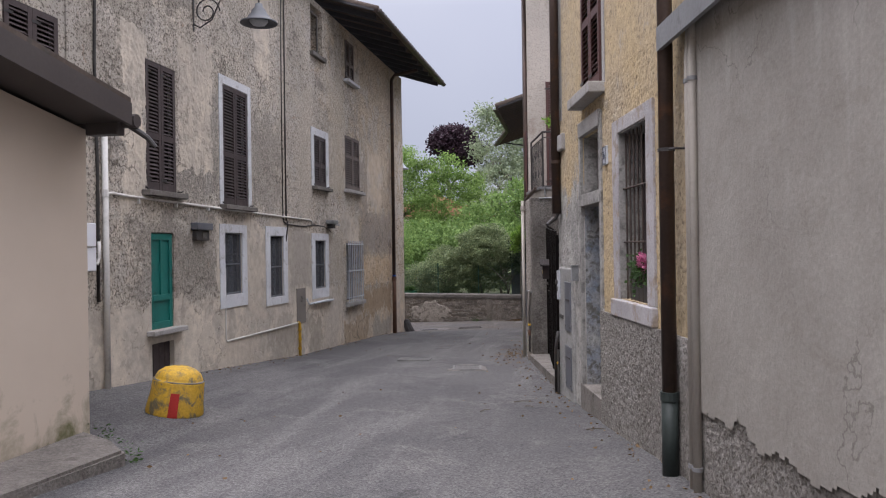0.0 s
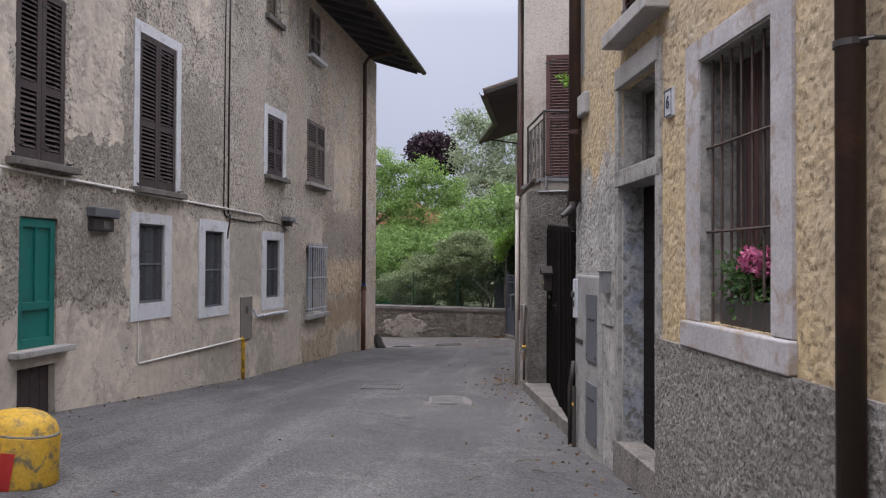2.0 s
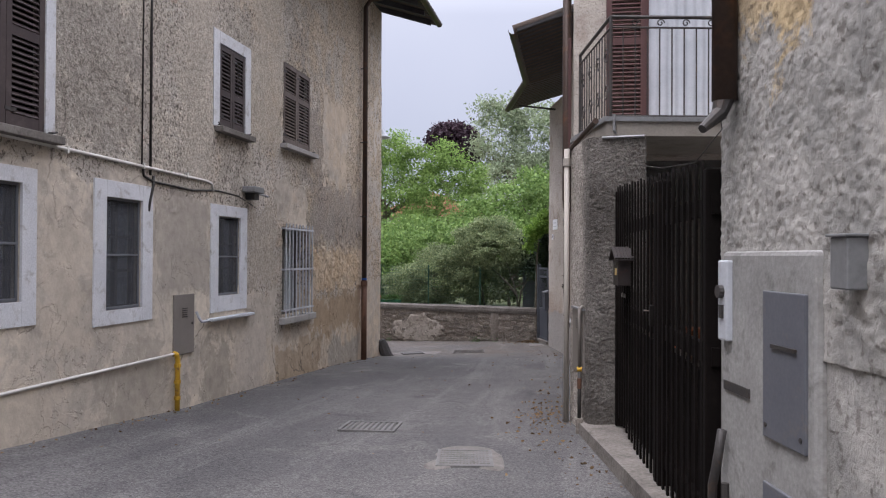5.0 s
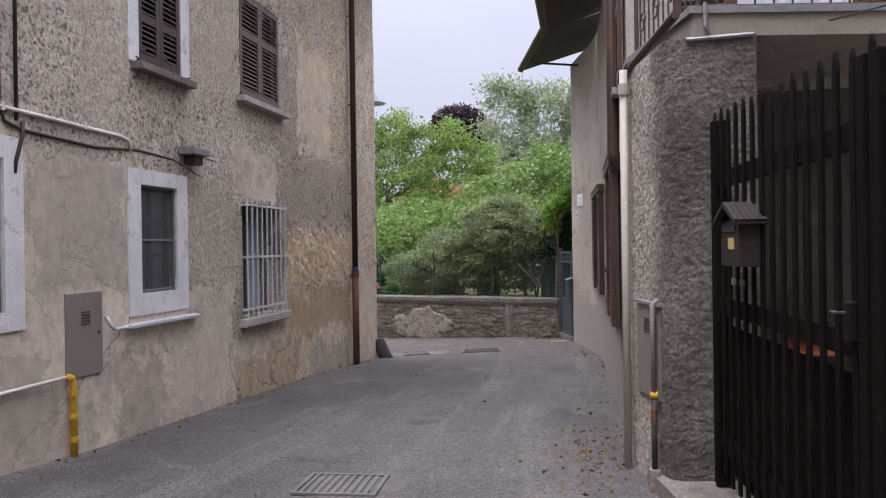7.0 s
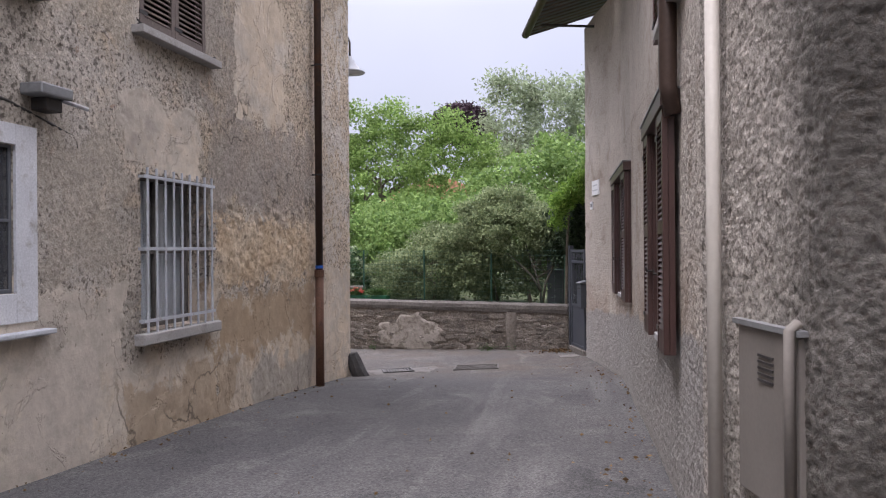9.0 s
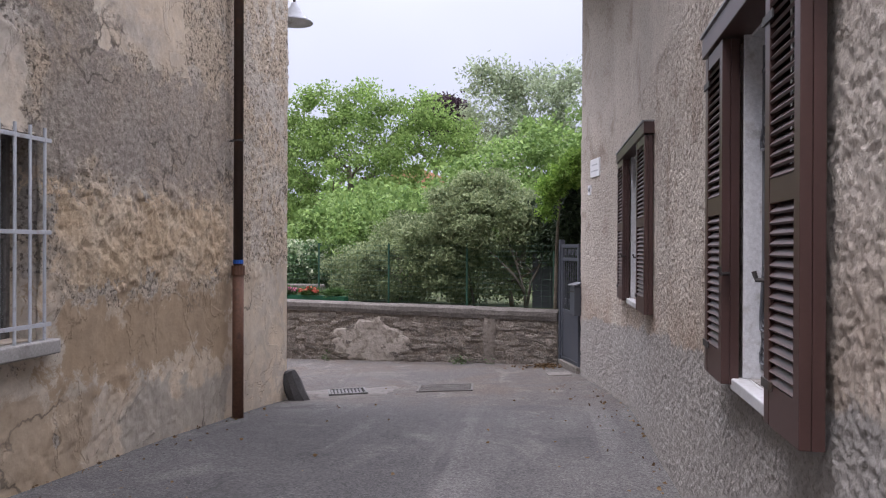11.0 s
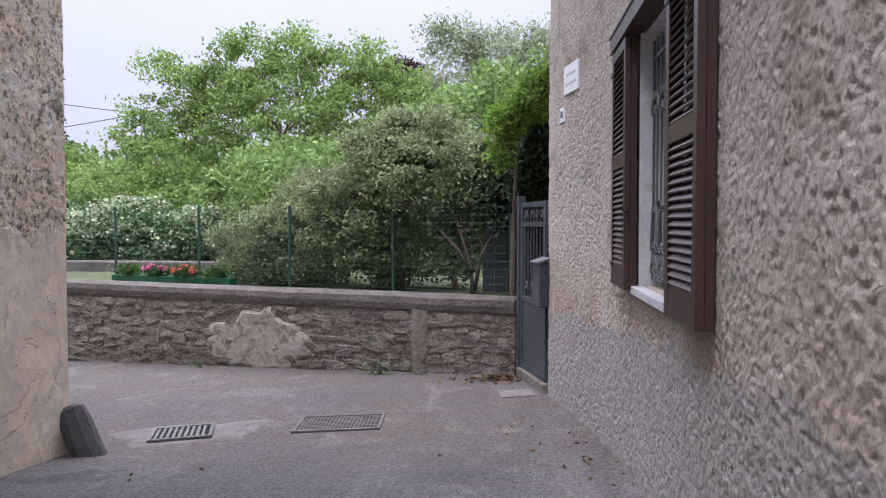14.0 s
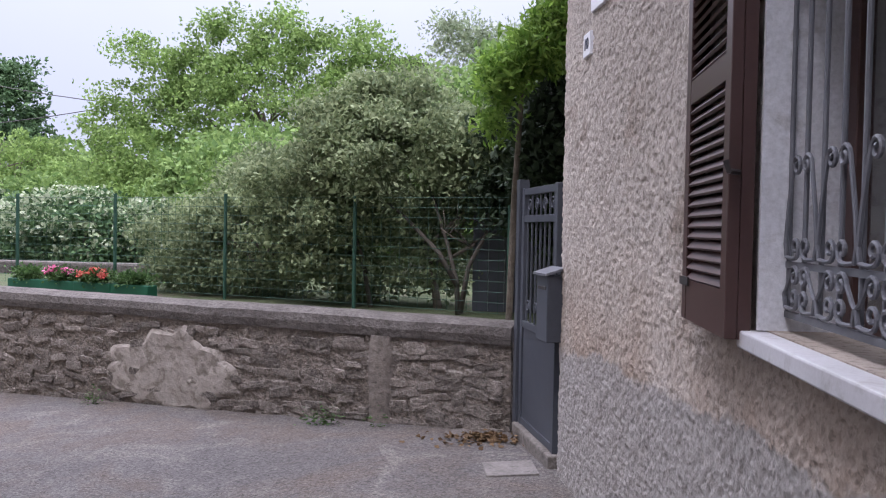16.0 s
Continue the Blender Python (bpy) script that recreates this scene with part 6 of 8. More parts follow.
n6 = thing("number_plate", SIX.m(7.45, 2.20), "small grey stone house number plate reading 6", "sign")
part("plate", one_box(-0.065, 0.065, -0.032, 0.0, 0.012, 0.188, 0.004), M_PALEIRON, n6)
part("plate_rim", surround(0.108, 0.154, 0.006, 0.006, 0.006, 0.004), M_INK, n6, m=pose(0, -0.0325, 0.023))
lettering("6", 0.12, M_INK, n6, pose(0, -0.036, 0.1, 90, 0, 0))

# geraniums behind the bars
def leaf_cloud(centres, size, seed, stretch=1.6, flat=0.0):
    """Many small folded leaves as one mesh: each has two triangles."""
    rng = np.random.default_rng(seed)
    c = np.asarray(centres, float)
    k = len(c)
    d = rng.normal(size=(k, 3))
    d[:, 2] *= 1 - flat
    d /= np.linalg.norm(d, axis=1)[:, None]
    r = rng.normal(size=(k, 3))
    s = np.cross(d, r)
    s /= np.linalg.norm(s, axis=1)[:, None]
    nrm = np.cross(d, s)
    ln = size * rng.uniform(0.6, 1.3, k)[:, None]
    wd = ln / stretch
    fold = wd * 0.25
    v = np.stack([c - d * ln / 2, c + s * wd / 2 + nrm * fold, c + d * ln / 2, c - s * wd / 2 + nrm * fold], 1).reshape(-1, 3)
    me = bpy.data.meshes.new("leaves")
    me.vertices.add(4 * k)
    me.vertices.foreach_set("co", v.astype(np.float32).ravel())
    idx = np.arange(k)[:, None] * 4 + np.array([[0, 1, 2, 0, 2, 3]])
    me.loops.add(6 * k)
    me.loops.foreach_set("vertex_index", idx.astype(np.int32).ravel())
    me.polygons.add(2 * k)
    me.polygons.foreach_set("loop_start", np.arange(0, 6 * k, 3, dtype=np.int32))
    me.update(calc_edges=True)
    return me


def flower_pot(name, m, label, petals, seed, spread=0.28, height=0.25, trough=None):
    rng = np.random.default_rng(seed)
    t = thing(name, m, label, "flowers")
    bm = bmesh.new()
    box(bm, -spread - 0.04, spread + 0.04, -0.075, 0.075, 0, 0.14, 0.01)
    part("trough", bm, trough or M_IRON, t)
    c = rng.normal(size=(1300, 3)) * (spread * 0.5, 0.05, height * 0.28) + (0, 0, 0.14 + height * 0.4)
    part("foliage", leaf_cloud(c, 0.034, seed, 1.2), M_WEED, t)
    for i, pm in enumerate(petals):
        for k in range(5):
            head = rng.uniform(-1, 1, 3) * (spread * 0.85, 0.05, height * 0.2) + (0, -0.03, 0.15 + height * 0.7)
            part("bloom", leaf_cloud(head + np.clip(rng.normal(size=(60, 3)), -1.5, 1.5) * (0.028, 0.022, 0.020), 0.034, seed * 10 + i * 5 + k, 1.1), pm, t)
    return t


flower_pot("geranium_trough", SIX.m(6.55, 0.98) @ pose(0, 0.10, 0.0), "pink geraniums in a trough behind the window bars", [M_PINK, M_PINK], 5, 0.26, 0.25)

# ---- yard entrance with slatted gate ----
GATE = Line((-0.50, 13.52), (-0.24, 10.02))
bm = bmesh.new()
quad = [(-0.27, 9.95, -0.26), (-0.90, 13.98, -0.46), (-0.30, 13.98, -0.42), (0.2, 9.95, -0.22)]
lo = [bm.verts.new((x, y, -0.9)) for x, y, z in quad]
hi = [bm.verts.new(q) for q in quad]
bm.faces.new(hi)
for i in range(4):
    bm.faces.new((lo[i], lo[(i + 1) % 4], hi[(i + 1) % 4], hi[i]))
solid("threshold", bm, M_COPING, "raised concrete threshold before the yard gate", "step", "structure")
solid("yard_floor", prism([(0.2, 9.95), (-0.3, 13.98), (-0.5, 17.2), (3.9, 17.2), (3.9, 10.5)], -0.9, -0.30), M_CEMENT, "concrete yard floor", "floor", "structure")
gt = thing("yard_gate", GATE.m(11.8, -0.3), "tall black-brown slatted wooden gate with rounded pickets", "gate")
L0, L1 = -GATE.s_of(11.8), GATE.s[-1] - GATE.s_of(11.8)
bm = bmesh.new()
pk = [(-0.021, 0.0), (0.021, 0.0), (0.021, 2.06), (0.011, 2.10), (-0.003, 2.125), (-0.016, 2.09), (-0.021, 2.04)]
fr, bk = [bm.verts.new((x, -0.007, z)) for x, z in pk], [bm.verts.new((x, 0.007, z)) for x, z in pk]
bm.faces.new(fr)
bm.faces.new(bk[::-1])
for i in range(len(pk)):
    j = (i + 1) % len(pk)
    bm.faces.new((fr[i], fr[j], bk[j], bk[i]))
picket = finish(bm)
picket.materials.append(M_DARKWOOD)
npk = int((L1 - L0) / 0.15)
for i in range(npk):
    part("picket", picket, M_DARKWOOD, gt, m=pose(L0 + 0.05 + i * 0.15, -0.022, -0.052 * i * 0.15 + 0.01 * math.sin(i * 2.3)))
for z in (0.16, 0.98, 1.72):
    part("rail", one_box(L0, L1, -0.015, 0.025, z - 0.045, z + 0.045), M_DARKWOOD, gt)
part("lower_panel", one_box(L0, L1, 0.03, 0.045, 0.0, 0.86), M_DARKWOOD, gt)
for x in (L0 + 0.03, 0.36, 0.47, L1 - 0.05):
    part("gate_post", one_box(x - 0.035, x + 0.035, -0.04, 0.04, -0.1, 2.08 - 0.052 * (x - L0), 0.008), M_DARKWOOD, gt)
part("lock", one_box(0.25, 0.31, -0.06, -0.03, 1.0, 1.14, 0.006), M_DARK, gt)
part("handle", one_tube([(0.28, -0.06, 1.10), (0.28, -0.085, 1.10), (0.22, -0.085, 1.10)], 0.006, 7), M_IRON, gt)
part("bell_plate", one_box(L0 + 0.62, L0 + 0.68, -0.045, -0.035, 1.12, 1.155), M_OLDWOOD, gt)
part("bell_plate", one_box(L0 + 0.46, L0 + 0.52, -0.045, -0.035, 1.12, 1.155), M_OLDWOOD, gt)

mx = thing("mailbox", GATE.m(12.74, 0.93) @ pose(0, -0.03, 0) @ Matrix.Scale(0.86, 4), "brown metal mailbox with a small pitched roof, hung on the gate", "mailbox")
bx = part("body", one_box(-0.2, 0.2, -0.12, 0.0, 0.0, 0.26, 0.006), M_BROWNLID, mx)
bm = bmesh.new()
rf = [(-0.25, 0.24), (0.0, 0.35), (0.25, 0.24), (0.25, 0.252), (0.0, 0.366), (-0.25, 0.252)]
fr, bk = [bm.verts.new((x, -0.16, z)) for x, z in rf], [bm.verts.new((x, 0.02, z)) for x, z in rf]
bm.faces.new(fr)
bm.faces.new(bk[::-1])
for i in range(6):
    bm.faces.new((fr[i], fr[(i + 1) % 6], bk[(i + 1) % 6], bk[i]))
part("roof", bm, M_BROWNLID, mx, "brown ridged lid")
for i in range(6):
    for sx in (-1, 1):
        bm = one_box(-0.135, 0.135, -0.014, 0.014, 0.0, 0.012, 0.004)
        part("lid_rib", bm, M_BROWNLID, mx, m=pose(sx * 0.125, -0.145 + i * 0.03, 0.312, 0, sx * 24, 0))
part("gable", prism([(-0.19, -0.115), (0.19, -0.115), (0.19, -0.02), (-0.19, -0.02)], 0.258, 0.27), M_BROWNLID, mx)
part("slot", one_box(-0.13, 0.13, -0.127, -0.12, 0.20, 0.23), M_IRON, bx)
part("name_label", one_box(-0.02, 0.10, -0.125, -0.12, 0.10, 0.165), M_YELLOWED, bx, "yellowed paper label")

# yard behind the gate
solid("wall_yard_porch", one_box(-0.55, 3.9, 17.0, 17.2, -0.5, 2.6), M_CEMENT, "grey plaster wall at the back of the porch", "wall", "structure")
wd = thing("board_screen", pose(1.35, 15.9, -0.3), "dark brown board screen in the porch", "screen")
for i in range(12):
    part("plank", one_box(-1.5 + i * 0.25, -1.5 + i * 0.25 + 0.24, -0.05, -0.01, 0.0, 2.15, 0.004), M_OLDWOOD if i % 3 else M_SHUTTER2, wd)
solid("porch_ceiling", one_box(-0.5, 3.9, 15.1, 17.0, 2.58, 2.66), M_OLDWOOD, "dark boarded porch ceiling", "ceiling", "structure")
tb = thing("yard_table", pose(0.75, 15.4, -0.3), "low garden table with an orange-red top", "table")
part("tabletop", one_box(-0.6, 0.6, -0.35, 0.35, 0.46, 0.50, 0.01), M_ORANGE, tb)
for sx in (-0.5, 0.5):
    for sy in (-0.28, 0.28):
        part("leg", one_box(sx - 0.03, sx + 0.03, sy - 0.03, sy + 0.03, 0, 0.46), M_OLDWOOD, tb)
for i in range(3):
    pt = thing("flowerpot", pose(0.45 + i * 0.3, 15.45, 0.20), "small terracotta pot on the yard table", "pot", "pots on the table")
    part("pot", lathe(bmesh.new(), [(0.06, 0), (0.085, 0.13), (0.095, 0.13), (0.095, 0.16), (0.08, 0.16)], 14), M_TILE, pt, smooth=True)

# ---- house ten: pillar, balcony, fixtures ----
pl = prism([(-0.94, 15.08), (-0.94, 14.47), (-0.79, 13.76), (-0.755, 13.68), (-0.70, 13.645), (-0.25, 13.61), (-0.25, 15.08)], -1.0, 2.32)
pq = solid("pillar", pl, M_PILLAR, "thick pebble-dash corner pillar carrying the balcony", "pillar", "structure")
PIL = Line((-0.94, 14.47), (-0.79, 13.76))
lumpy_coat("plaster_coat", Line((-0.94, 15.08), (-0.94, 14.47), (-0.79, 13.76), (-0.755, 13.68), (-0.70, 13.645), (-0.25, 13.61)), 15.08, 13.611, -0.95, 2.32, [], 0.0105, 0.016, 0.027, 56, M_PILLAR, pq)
bal = thing("balcony", pose(0, 0, 2.27), "concrete balcony with a wrought-iron railing", "balcony", kind="structure")
part("slab", prism([(-0.95, 15.08), (-0.94, 14.9), (-0.62, 13.60), (3.8, 14.40), (3.8, 15.08)], 0.052, 0.22), M_BRACKET, bal)
part("drip_edge", prism([(-0.97, 15.06), (-0.96, 14.9), (-0.64, 13.58), (3.8, 14.38), (3.8, 14.42), (-0.61, 13.62), (-0.92, 15.06)], 0.19, 0.235), M_ZINC, bal)
c0, c1, c2 = Vector((-0.86, 15.04)), Vector((-0.58, 13.65)), Vector((3.7, 14.43))
for a, b in ((c0, c1), (c1, c2)):
    for z, r in ((0.25, 0.010), (1.10, 0.010), (1.20, 0.018)):
        part("rail", one_tube([(a.x, a.y, z), (b.x, b.y, z)], r, 8), M_IRON, bal)
    n = int((b - a).length / 0.115)
    for i in range(n + 1):
        q = a.lerp(b, i / n)
        part("baluster", one_tube([(q.x, q.y, 0.25), (q.x, q.y, 1.10)], 0.0075, 6), M_IRON, bal)
for q in (c0, c1, Vector((0.9, 13.92)), Vector((2.4, 14.19))):
    part("post", one_tube([(q.x, q.y, 0.2), (q.x, q.y, 1.2)], 0.017, 8), M_IRON, bal)
dd = (c1 - c0).normalized()
for i in range(4):
    q = c0.lerp(c1, (i + 0.5) / 4)
    for z, fl in ((0.5, 1), (0.86, -1)):
        part("scroll", one_tube([(q.x + dd.x * x, q.y + dd.y * x, zz) for x, _, zz in scroll(0, z, 0.09, 1.3, 0, fl)], 0.007, 6), M_IRON, bal)
for i in range(14):
    part("scroll", one_tube([(-0.35 + i * 0.24 + x, 13.65 + 0.182 * (0.23 + i * 0.24 + x), zz) for x, _, zz in scroll(0, 1.145, 0.038, 1.2)], 0.006, 6), M_IRON, bal)
part("tube_lamp", one_tube([(-0.66, 13.61, 0.035), (-0.27, 13.585, 0.04)], 0.014, 8), M_ZINC, bal, "grey tube fixed under the slab")
part("bracket_pipe", one_tube([(-0.55, 13.58, 0.25), (-0.55, 13.58, 0.10), (-0.53, 13.60, 0.07)], 0.014, 8), M_ZINC, bal)
part("gutter_pipe", one_tube([(-0.95, 15.0, 0.05), (-0.95, 14.45, 0.06), (-0.72, 13.62, 0.2)], 0.03, 8), M_COPPER, bal)
part("beam", one_box(-0.14, 3.8, 15.06, 15.095, 0.06, 0.085), M_BRACKET, bal)

bd = thing("balcony_door", pose(-0.60, 15.1, 2.50), "open oxblood shutter beside a white-curtained balcony door", "door")
shutter_leaf(bd, pose(0.03, -0.03, 0.08), 0.44, 2.06, M_SHUTTER4, (0.5,))
part("door_frame", one_box(0.47, 0.50, -0.05, -0.004, 0.04, 2.2), M_SHUTTER4, bd)
part("door_frame", one_box(1.36, 1.40, -0.05, -0.004, 0.04, 2.2), M_SHUTTER4, bd)
shutter_leaf(bd, pose(1.41, -0.03, 0.08), 0.48, 2.06, M_SHUTTER4, (0.5,))
part("lintel", one_box(0.40, 1.47, -0.06, -0.004, 2.141, 2.26, 0.004), M_WHITE, bd)
bm = bmesh.new()
lo, hi = [], []
for i in range(61):
    x = 0.50 + 0.86 * i / 60
    yy = -0.03 + 0.014 * math.sin(i * 0.9)
    lo.append(bm.verts.new((x, yy, 0.05)))
    hi.append(bm.verts.new((x, yy, 2.0)))
for i in range(60):
    bm.faces.new((lo[i], lo[i + 1], hi[i + 1], hi[i]))
part("curtain", bm, M_CURTAIN, bd, "pleated white curtain", smooth=True)

pw = thing("drain_pipe", pose(-1.0, 14.42, ground_z(-1, 14.4)), "cream plastic downpipe on the pebble-dash wall", "pipe")
part("pipe", one_tube([(0, 0, -0.02), (0, 0, 2.9)], 0.029, 12), M_CREAMPIPE, pw, smooth=True)
part("joint", one_tube([(0, 0, 2.72), (0, 0, 2.8)], 0.041, 12), M_CREAMPIPE, pw)
pb = thing("downpipe", pose(-1.02, 15.95, 1.85), "dark brown downpipe on the tall wall", "downpipe")
part("pipe", one_tube([(0.03, 0, -0.12), (0, 0, 0.05), (0, 0, 6.2)], 0.055, 12), M_COPPER, pb, smooth=True)
xb = thing("utility_box", PIL.m(14.05, 0.02), "tall grey metal meter cupboard on the pillar", "meter box")
part("door", one_box(-0.24, 0.24, -0.035, 0.0, 0.0, 0.62, 0.006), M_BOX, xb)
part("lid", one_box(-0.26, 0.26, -0.05, 0.0, 0.62, 0.64), M_ZINC, xb)
for i in range(5):
    part("vent", one_box(-0.06, 0.06, -0.04, -0.035, 0.43 + i * 0.022, 0.439 + i * 0.022), M_IRON, xb)
yp = thing("gas_pipe", pose(-0.865, 13.80, ground_z(-0.87, 13.8)), "gas riser, grey above, yellow valve and black pipe below", "pipe")
part("foot", one_box(-0.035, 0.035, -0.035, 0.035, -0.02, 0.15, 0.01), M_STAINED, yp)
part("lower_pipe", one_tube([(0, 0, 0.1), (0, 0, 0.60)], 0.019, 9), M_CABLE, yp, "black pipe", smooth=True)
part("rust_ring", one_tube([(0, 0, 0.44), (0, 0, 0.54)], 0.023, 9), M_RUSTPIPE, yp)
part("valve", one_tube([(-0.022, 0, 0.63), (0.022, 0, 0.63)], 0.024, 9), M_YPIPE, yp, "yellow valve")
part("upper_pipe", one_tube([(0, 0, 0.64), (0, 0, 1.22), (0.03, 0.02, 1.24)], 0.019, 9), M_BOX, yp, "grey pipe", smooth=True)


def heart_scrolls(parent, xs, step, z0, high, depth, mat):
    """Pairs of scrolled straps that flank each bar and meet between the bars."""
    for x in xs:
        for sx in (-1, 1):
            pts = [(0.036 + math.cos(a) * r, z0 + high - 0.03 + math.sin(a) * r) for a, r in ((2.6 * math.pi * (1 - k / 16), 0.007 + 0.023 * k / 16) for k in range(17))]
            pts += [(step * 0.42, z0 + high * 0.5), (step * 0.485, z0 + 0.06), (step * 0.44, z0 + 0.022), (0.055, z0 + 0.018)]
            pts += [(0.036 + math.cos(a) * r, z0 + 0.05 + math.sin(a) * r) for a, r in ((-math.pi / 2 - 2.2 * math.pi * k / 14, 0.030 - 0.022 * k / 14) for k in range(15))]
            part("scroll", one_tube([(x + sx * px, depth, pz) for px, pz in pts], 0.0062, 6), mat, parent)


def window_ten(name, line, o, leafs, label):
    """House ten's windows: chestnut shutters folded back on the wall, iron grille with scrolls, marble sill, wooden head."""
    t, w, h = window_at(name, line, o, label)
    lw = leafs
    part("reveal_lining", one_box(-w / 2, -w / 2 + 0.014, -0.03, 0.22, 0.0, h), M_WHITE, t, "white painted reveal")
    part("reveal_lining", one_box(w / 2 - 0.014, w / 2, -0.03, 0.22, 0.0, h), M_WHITE, t, "white painted reveal")
    part("reveal_lining", one_box(-w / 2 + 0.012, w / 2 - 0.012, 0.0, 0.22, h - 0.012, h), M_WHITE, t)
    part("window_sill", one_box(-w / 2 - 0.03, w / 2 + 0.03, -0.075, 0.22, -0.055, -0.004, 0.006), M_MARBLE, t, "pale marble sill")
    part("head_board", one_box(-w / 2 - lw - 0.03, w / 2 + lw + 0.03, -0.13, 0.0, h + 0.0, h + 0.10, 0.004), M_SHUTTER3, t, "brown box head")
    part("head_cover", one_box(-w / 2 - lw - 0.04, w / 2 + lw + 0.04, -0.14, 0.0, h + 0.10, h + 0.112), M_ZINC, t)
    shutter_leaf(t, pose(-w / 2 - lw, -0.082, -0.03), lw, h + 0.02, M_SHUTTER3, (0.52,), 0.035, 0.14)
    shutter_leaf(t, pose(w / 2, -0.082, -0.03), lw, h + 0.02, M_SHUTTER3, (0.52,), 0.035, 0.14)
    for x0 in (-w / 2 - lw, w / 2):
        part("shutter_edge", one_box(x0, x0 + 0.03, -0.081, -0.045, -0.03, h - 0.01), M_SHUTTER3, t)
        part("shutter_edge", one_box(x0 + lw - 0.03, x0 + lw, -0.081, -0.045, -0.03, h - 0.01), M_SHUTTER3, t)
    for sx in (-1, 1):
        part("shutter_catch", one_tube([(sx * (w / 2 - 0.0), -0.09, 0.45), (sx * (w / 2 - 0.05), -0.13, 0.45), (sx * (w / 2 - 0.05), -0.14, 0.48)], 0.009, 6), M_IRON, t)
    bm = bmesh.new()
    for x0, x1, z0, z1 in ((-w / 2 + 0.012, -w / 2 + 0.07, 0, h - 0.012), (w / 2 - 0.07, w / 2 - 0.012, 0, h - 0.012), (-w / 2 + 0.07, w / 2 - 0.07, 0, 0.07), (-w / 2 + 0.07, w / 2 - 0.07, h - 0.08, h - 0.012), (-0.045, 0.045, 0.07, h - 0.08)):
        box(bm, x0, x1, 0.20, 0.25, z0, z1, 0.004)
    part("window_frame", bm, M_SHUTTER3, t, "dark brown casement")
    for x0, x1 in ((-w / 2 + 0.07, -0.045), (0.045, w / 2 - 0.07)):
        part("pane", one_box(x0, x1, 0.222, 0.227, 0.07, h - 0.08), M_GLASS, t).visible_shadow = False
    for x0 in (-w / 2 + 0.03, w * 0.14):
        bm = bmesh.new()
        lo, hi = [], []
        for i in range(31):
            x = x0 + (w * 0.36 - 0.03) * i / 30
            yy = 0.32 + 0.02 * math.sin(i * 1.1)
            lo.append(bm.verts.new((x, yy, 0.02)))
            hi.append(bm.verts.new((x, yy, h)))
        for i in range(30):
            bm.faces.new((lo[i], lo[i + 1], hi[i + 1], hi[i]))
        part("curtain", bm, M_CURTAIN, t, "thin pale curtain", smooth=True)
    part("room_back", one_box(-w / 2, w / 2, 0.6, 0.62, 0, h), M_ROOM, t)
    gy = 0.05
    nb = 2 * max(3, round(w / 0.24))
    step = (w - 0.04) / nb
    for i in range(nb + 1):
        x = -w / 2 + 0.02 + step * i
        part("bar", one_tube([(x, gy, 0.05), (x, gy, h - 0.05)], 0.0072, 7), M_GREYIRON, t)
    for z in (0.05, 0.19, h - 0.16):
        part("crossbar", one_box(-w / 2 + 0.005, w / 2 - 0.005, gy - 0.008, gy + 0.008, z - 0.009, z + 0.009), M_GREYIRON, t)
    mids = [-w / 2 + 0.02 + step * i for i in range(1, nb, 2)]
    heart_scrolls(t, mids, 2 * step, 0.19, 0.30, gy - 0.012, M_GREYIRON)
    heart_scrolls(t, mids, 2 * step, 0.05, 0.14, gy - 0.012, M_GREYIRON)
    heart_scrolls(t, mids, 2 * step, h - 0.52, 0.16, gy - 0.012, M_GREYIRON)
    return t


window_ten("window_14", TEN_TALL, TEN_A, 0.40, "window with open chestnut shutters, iron grille and marble sill")
window_ten("window_15", TEN, TEN_B, 0.58, "window with open chestnut shutters, scrolled iron grille and marble sill")
t, w, h = window_at("window_16", TEN_TALL, (15.75, 16.7, 2.45, 3.75), "upper window with brown shutters and a pale sill")
shutter_leaf(t, pose(-w / 2 - 0.44, -0.03, 0), 0.44, h, M_SHUTTER4, (0.5,))
shutter_leaf(t, pose(w / 2, -0.03, 0), 0.44, h, M_SHUTTER4, (0.5,))
part("window_frame", surround(w - 0.1, h - 0.1, 0.05, 0.05, 0.0, 0.04), M_SHUTTER4, t, m=pose(0, 0.15, 0.02))
part("pane", one_box(-w / 2 + 0.05, w / 2 - 0.05, 0.13, 0.135, 0.02, h - 0.05), M_GLASS, t)
part("window_sill", one_box(-w / 2 - 0.05, w / 2 + 0.05, -0.1, 0.1, -0.06, 0, 0.006), M_STONE, t)

# plates and letterbox by the garden gate
sp = thing("street_sign", TEN.m(23.98, 1.80), "small white street name plate", "sign")
part("plate", one_box(-0.20, 0.20, -0.03, 0.0, 0.0, 0.24, 0.004), M_PAPERWHITE, sp)
for z, wd_ in ((0.15, 0.12), (0.07, 0.15)):
    part("text_bar", one_box(-wd_, wd_, -0.0325, -0.03, z, z + 0.018), M_PALEIRON, sp)
n10 = thing("number_plate", TEN.m(24.25, 1.58), "small white enamel house number plate reading 10", "sign")
part("plate", one_box(-0.07, 0.07, -0.03, 0.0, 0.0, 0.13, 0.003), M_PAPERWHITE, n10)
lettering("10", 0.09, M_INK, n10, pose(0, -0.033, 0.065, 90, 0, 0))
lt = thing("letterbox", pose(-1.555, 24.84, -0.10, 0, 0, -70), "slate metal letterbox with a sloping lid on the corner", "letterbox")
lbd = part("body", one_box(-0.10, 0.10, -0.11, 0.0, 0.0, 0.42, 0.006), M_GATEIRON, lt)
bm = bmesh.new()
pr = [(-0.13, 0.42), (0.0, 0.46), (0.0, 0.475), (-0.13, 0.435)]
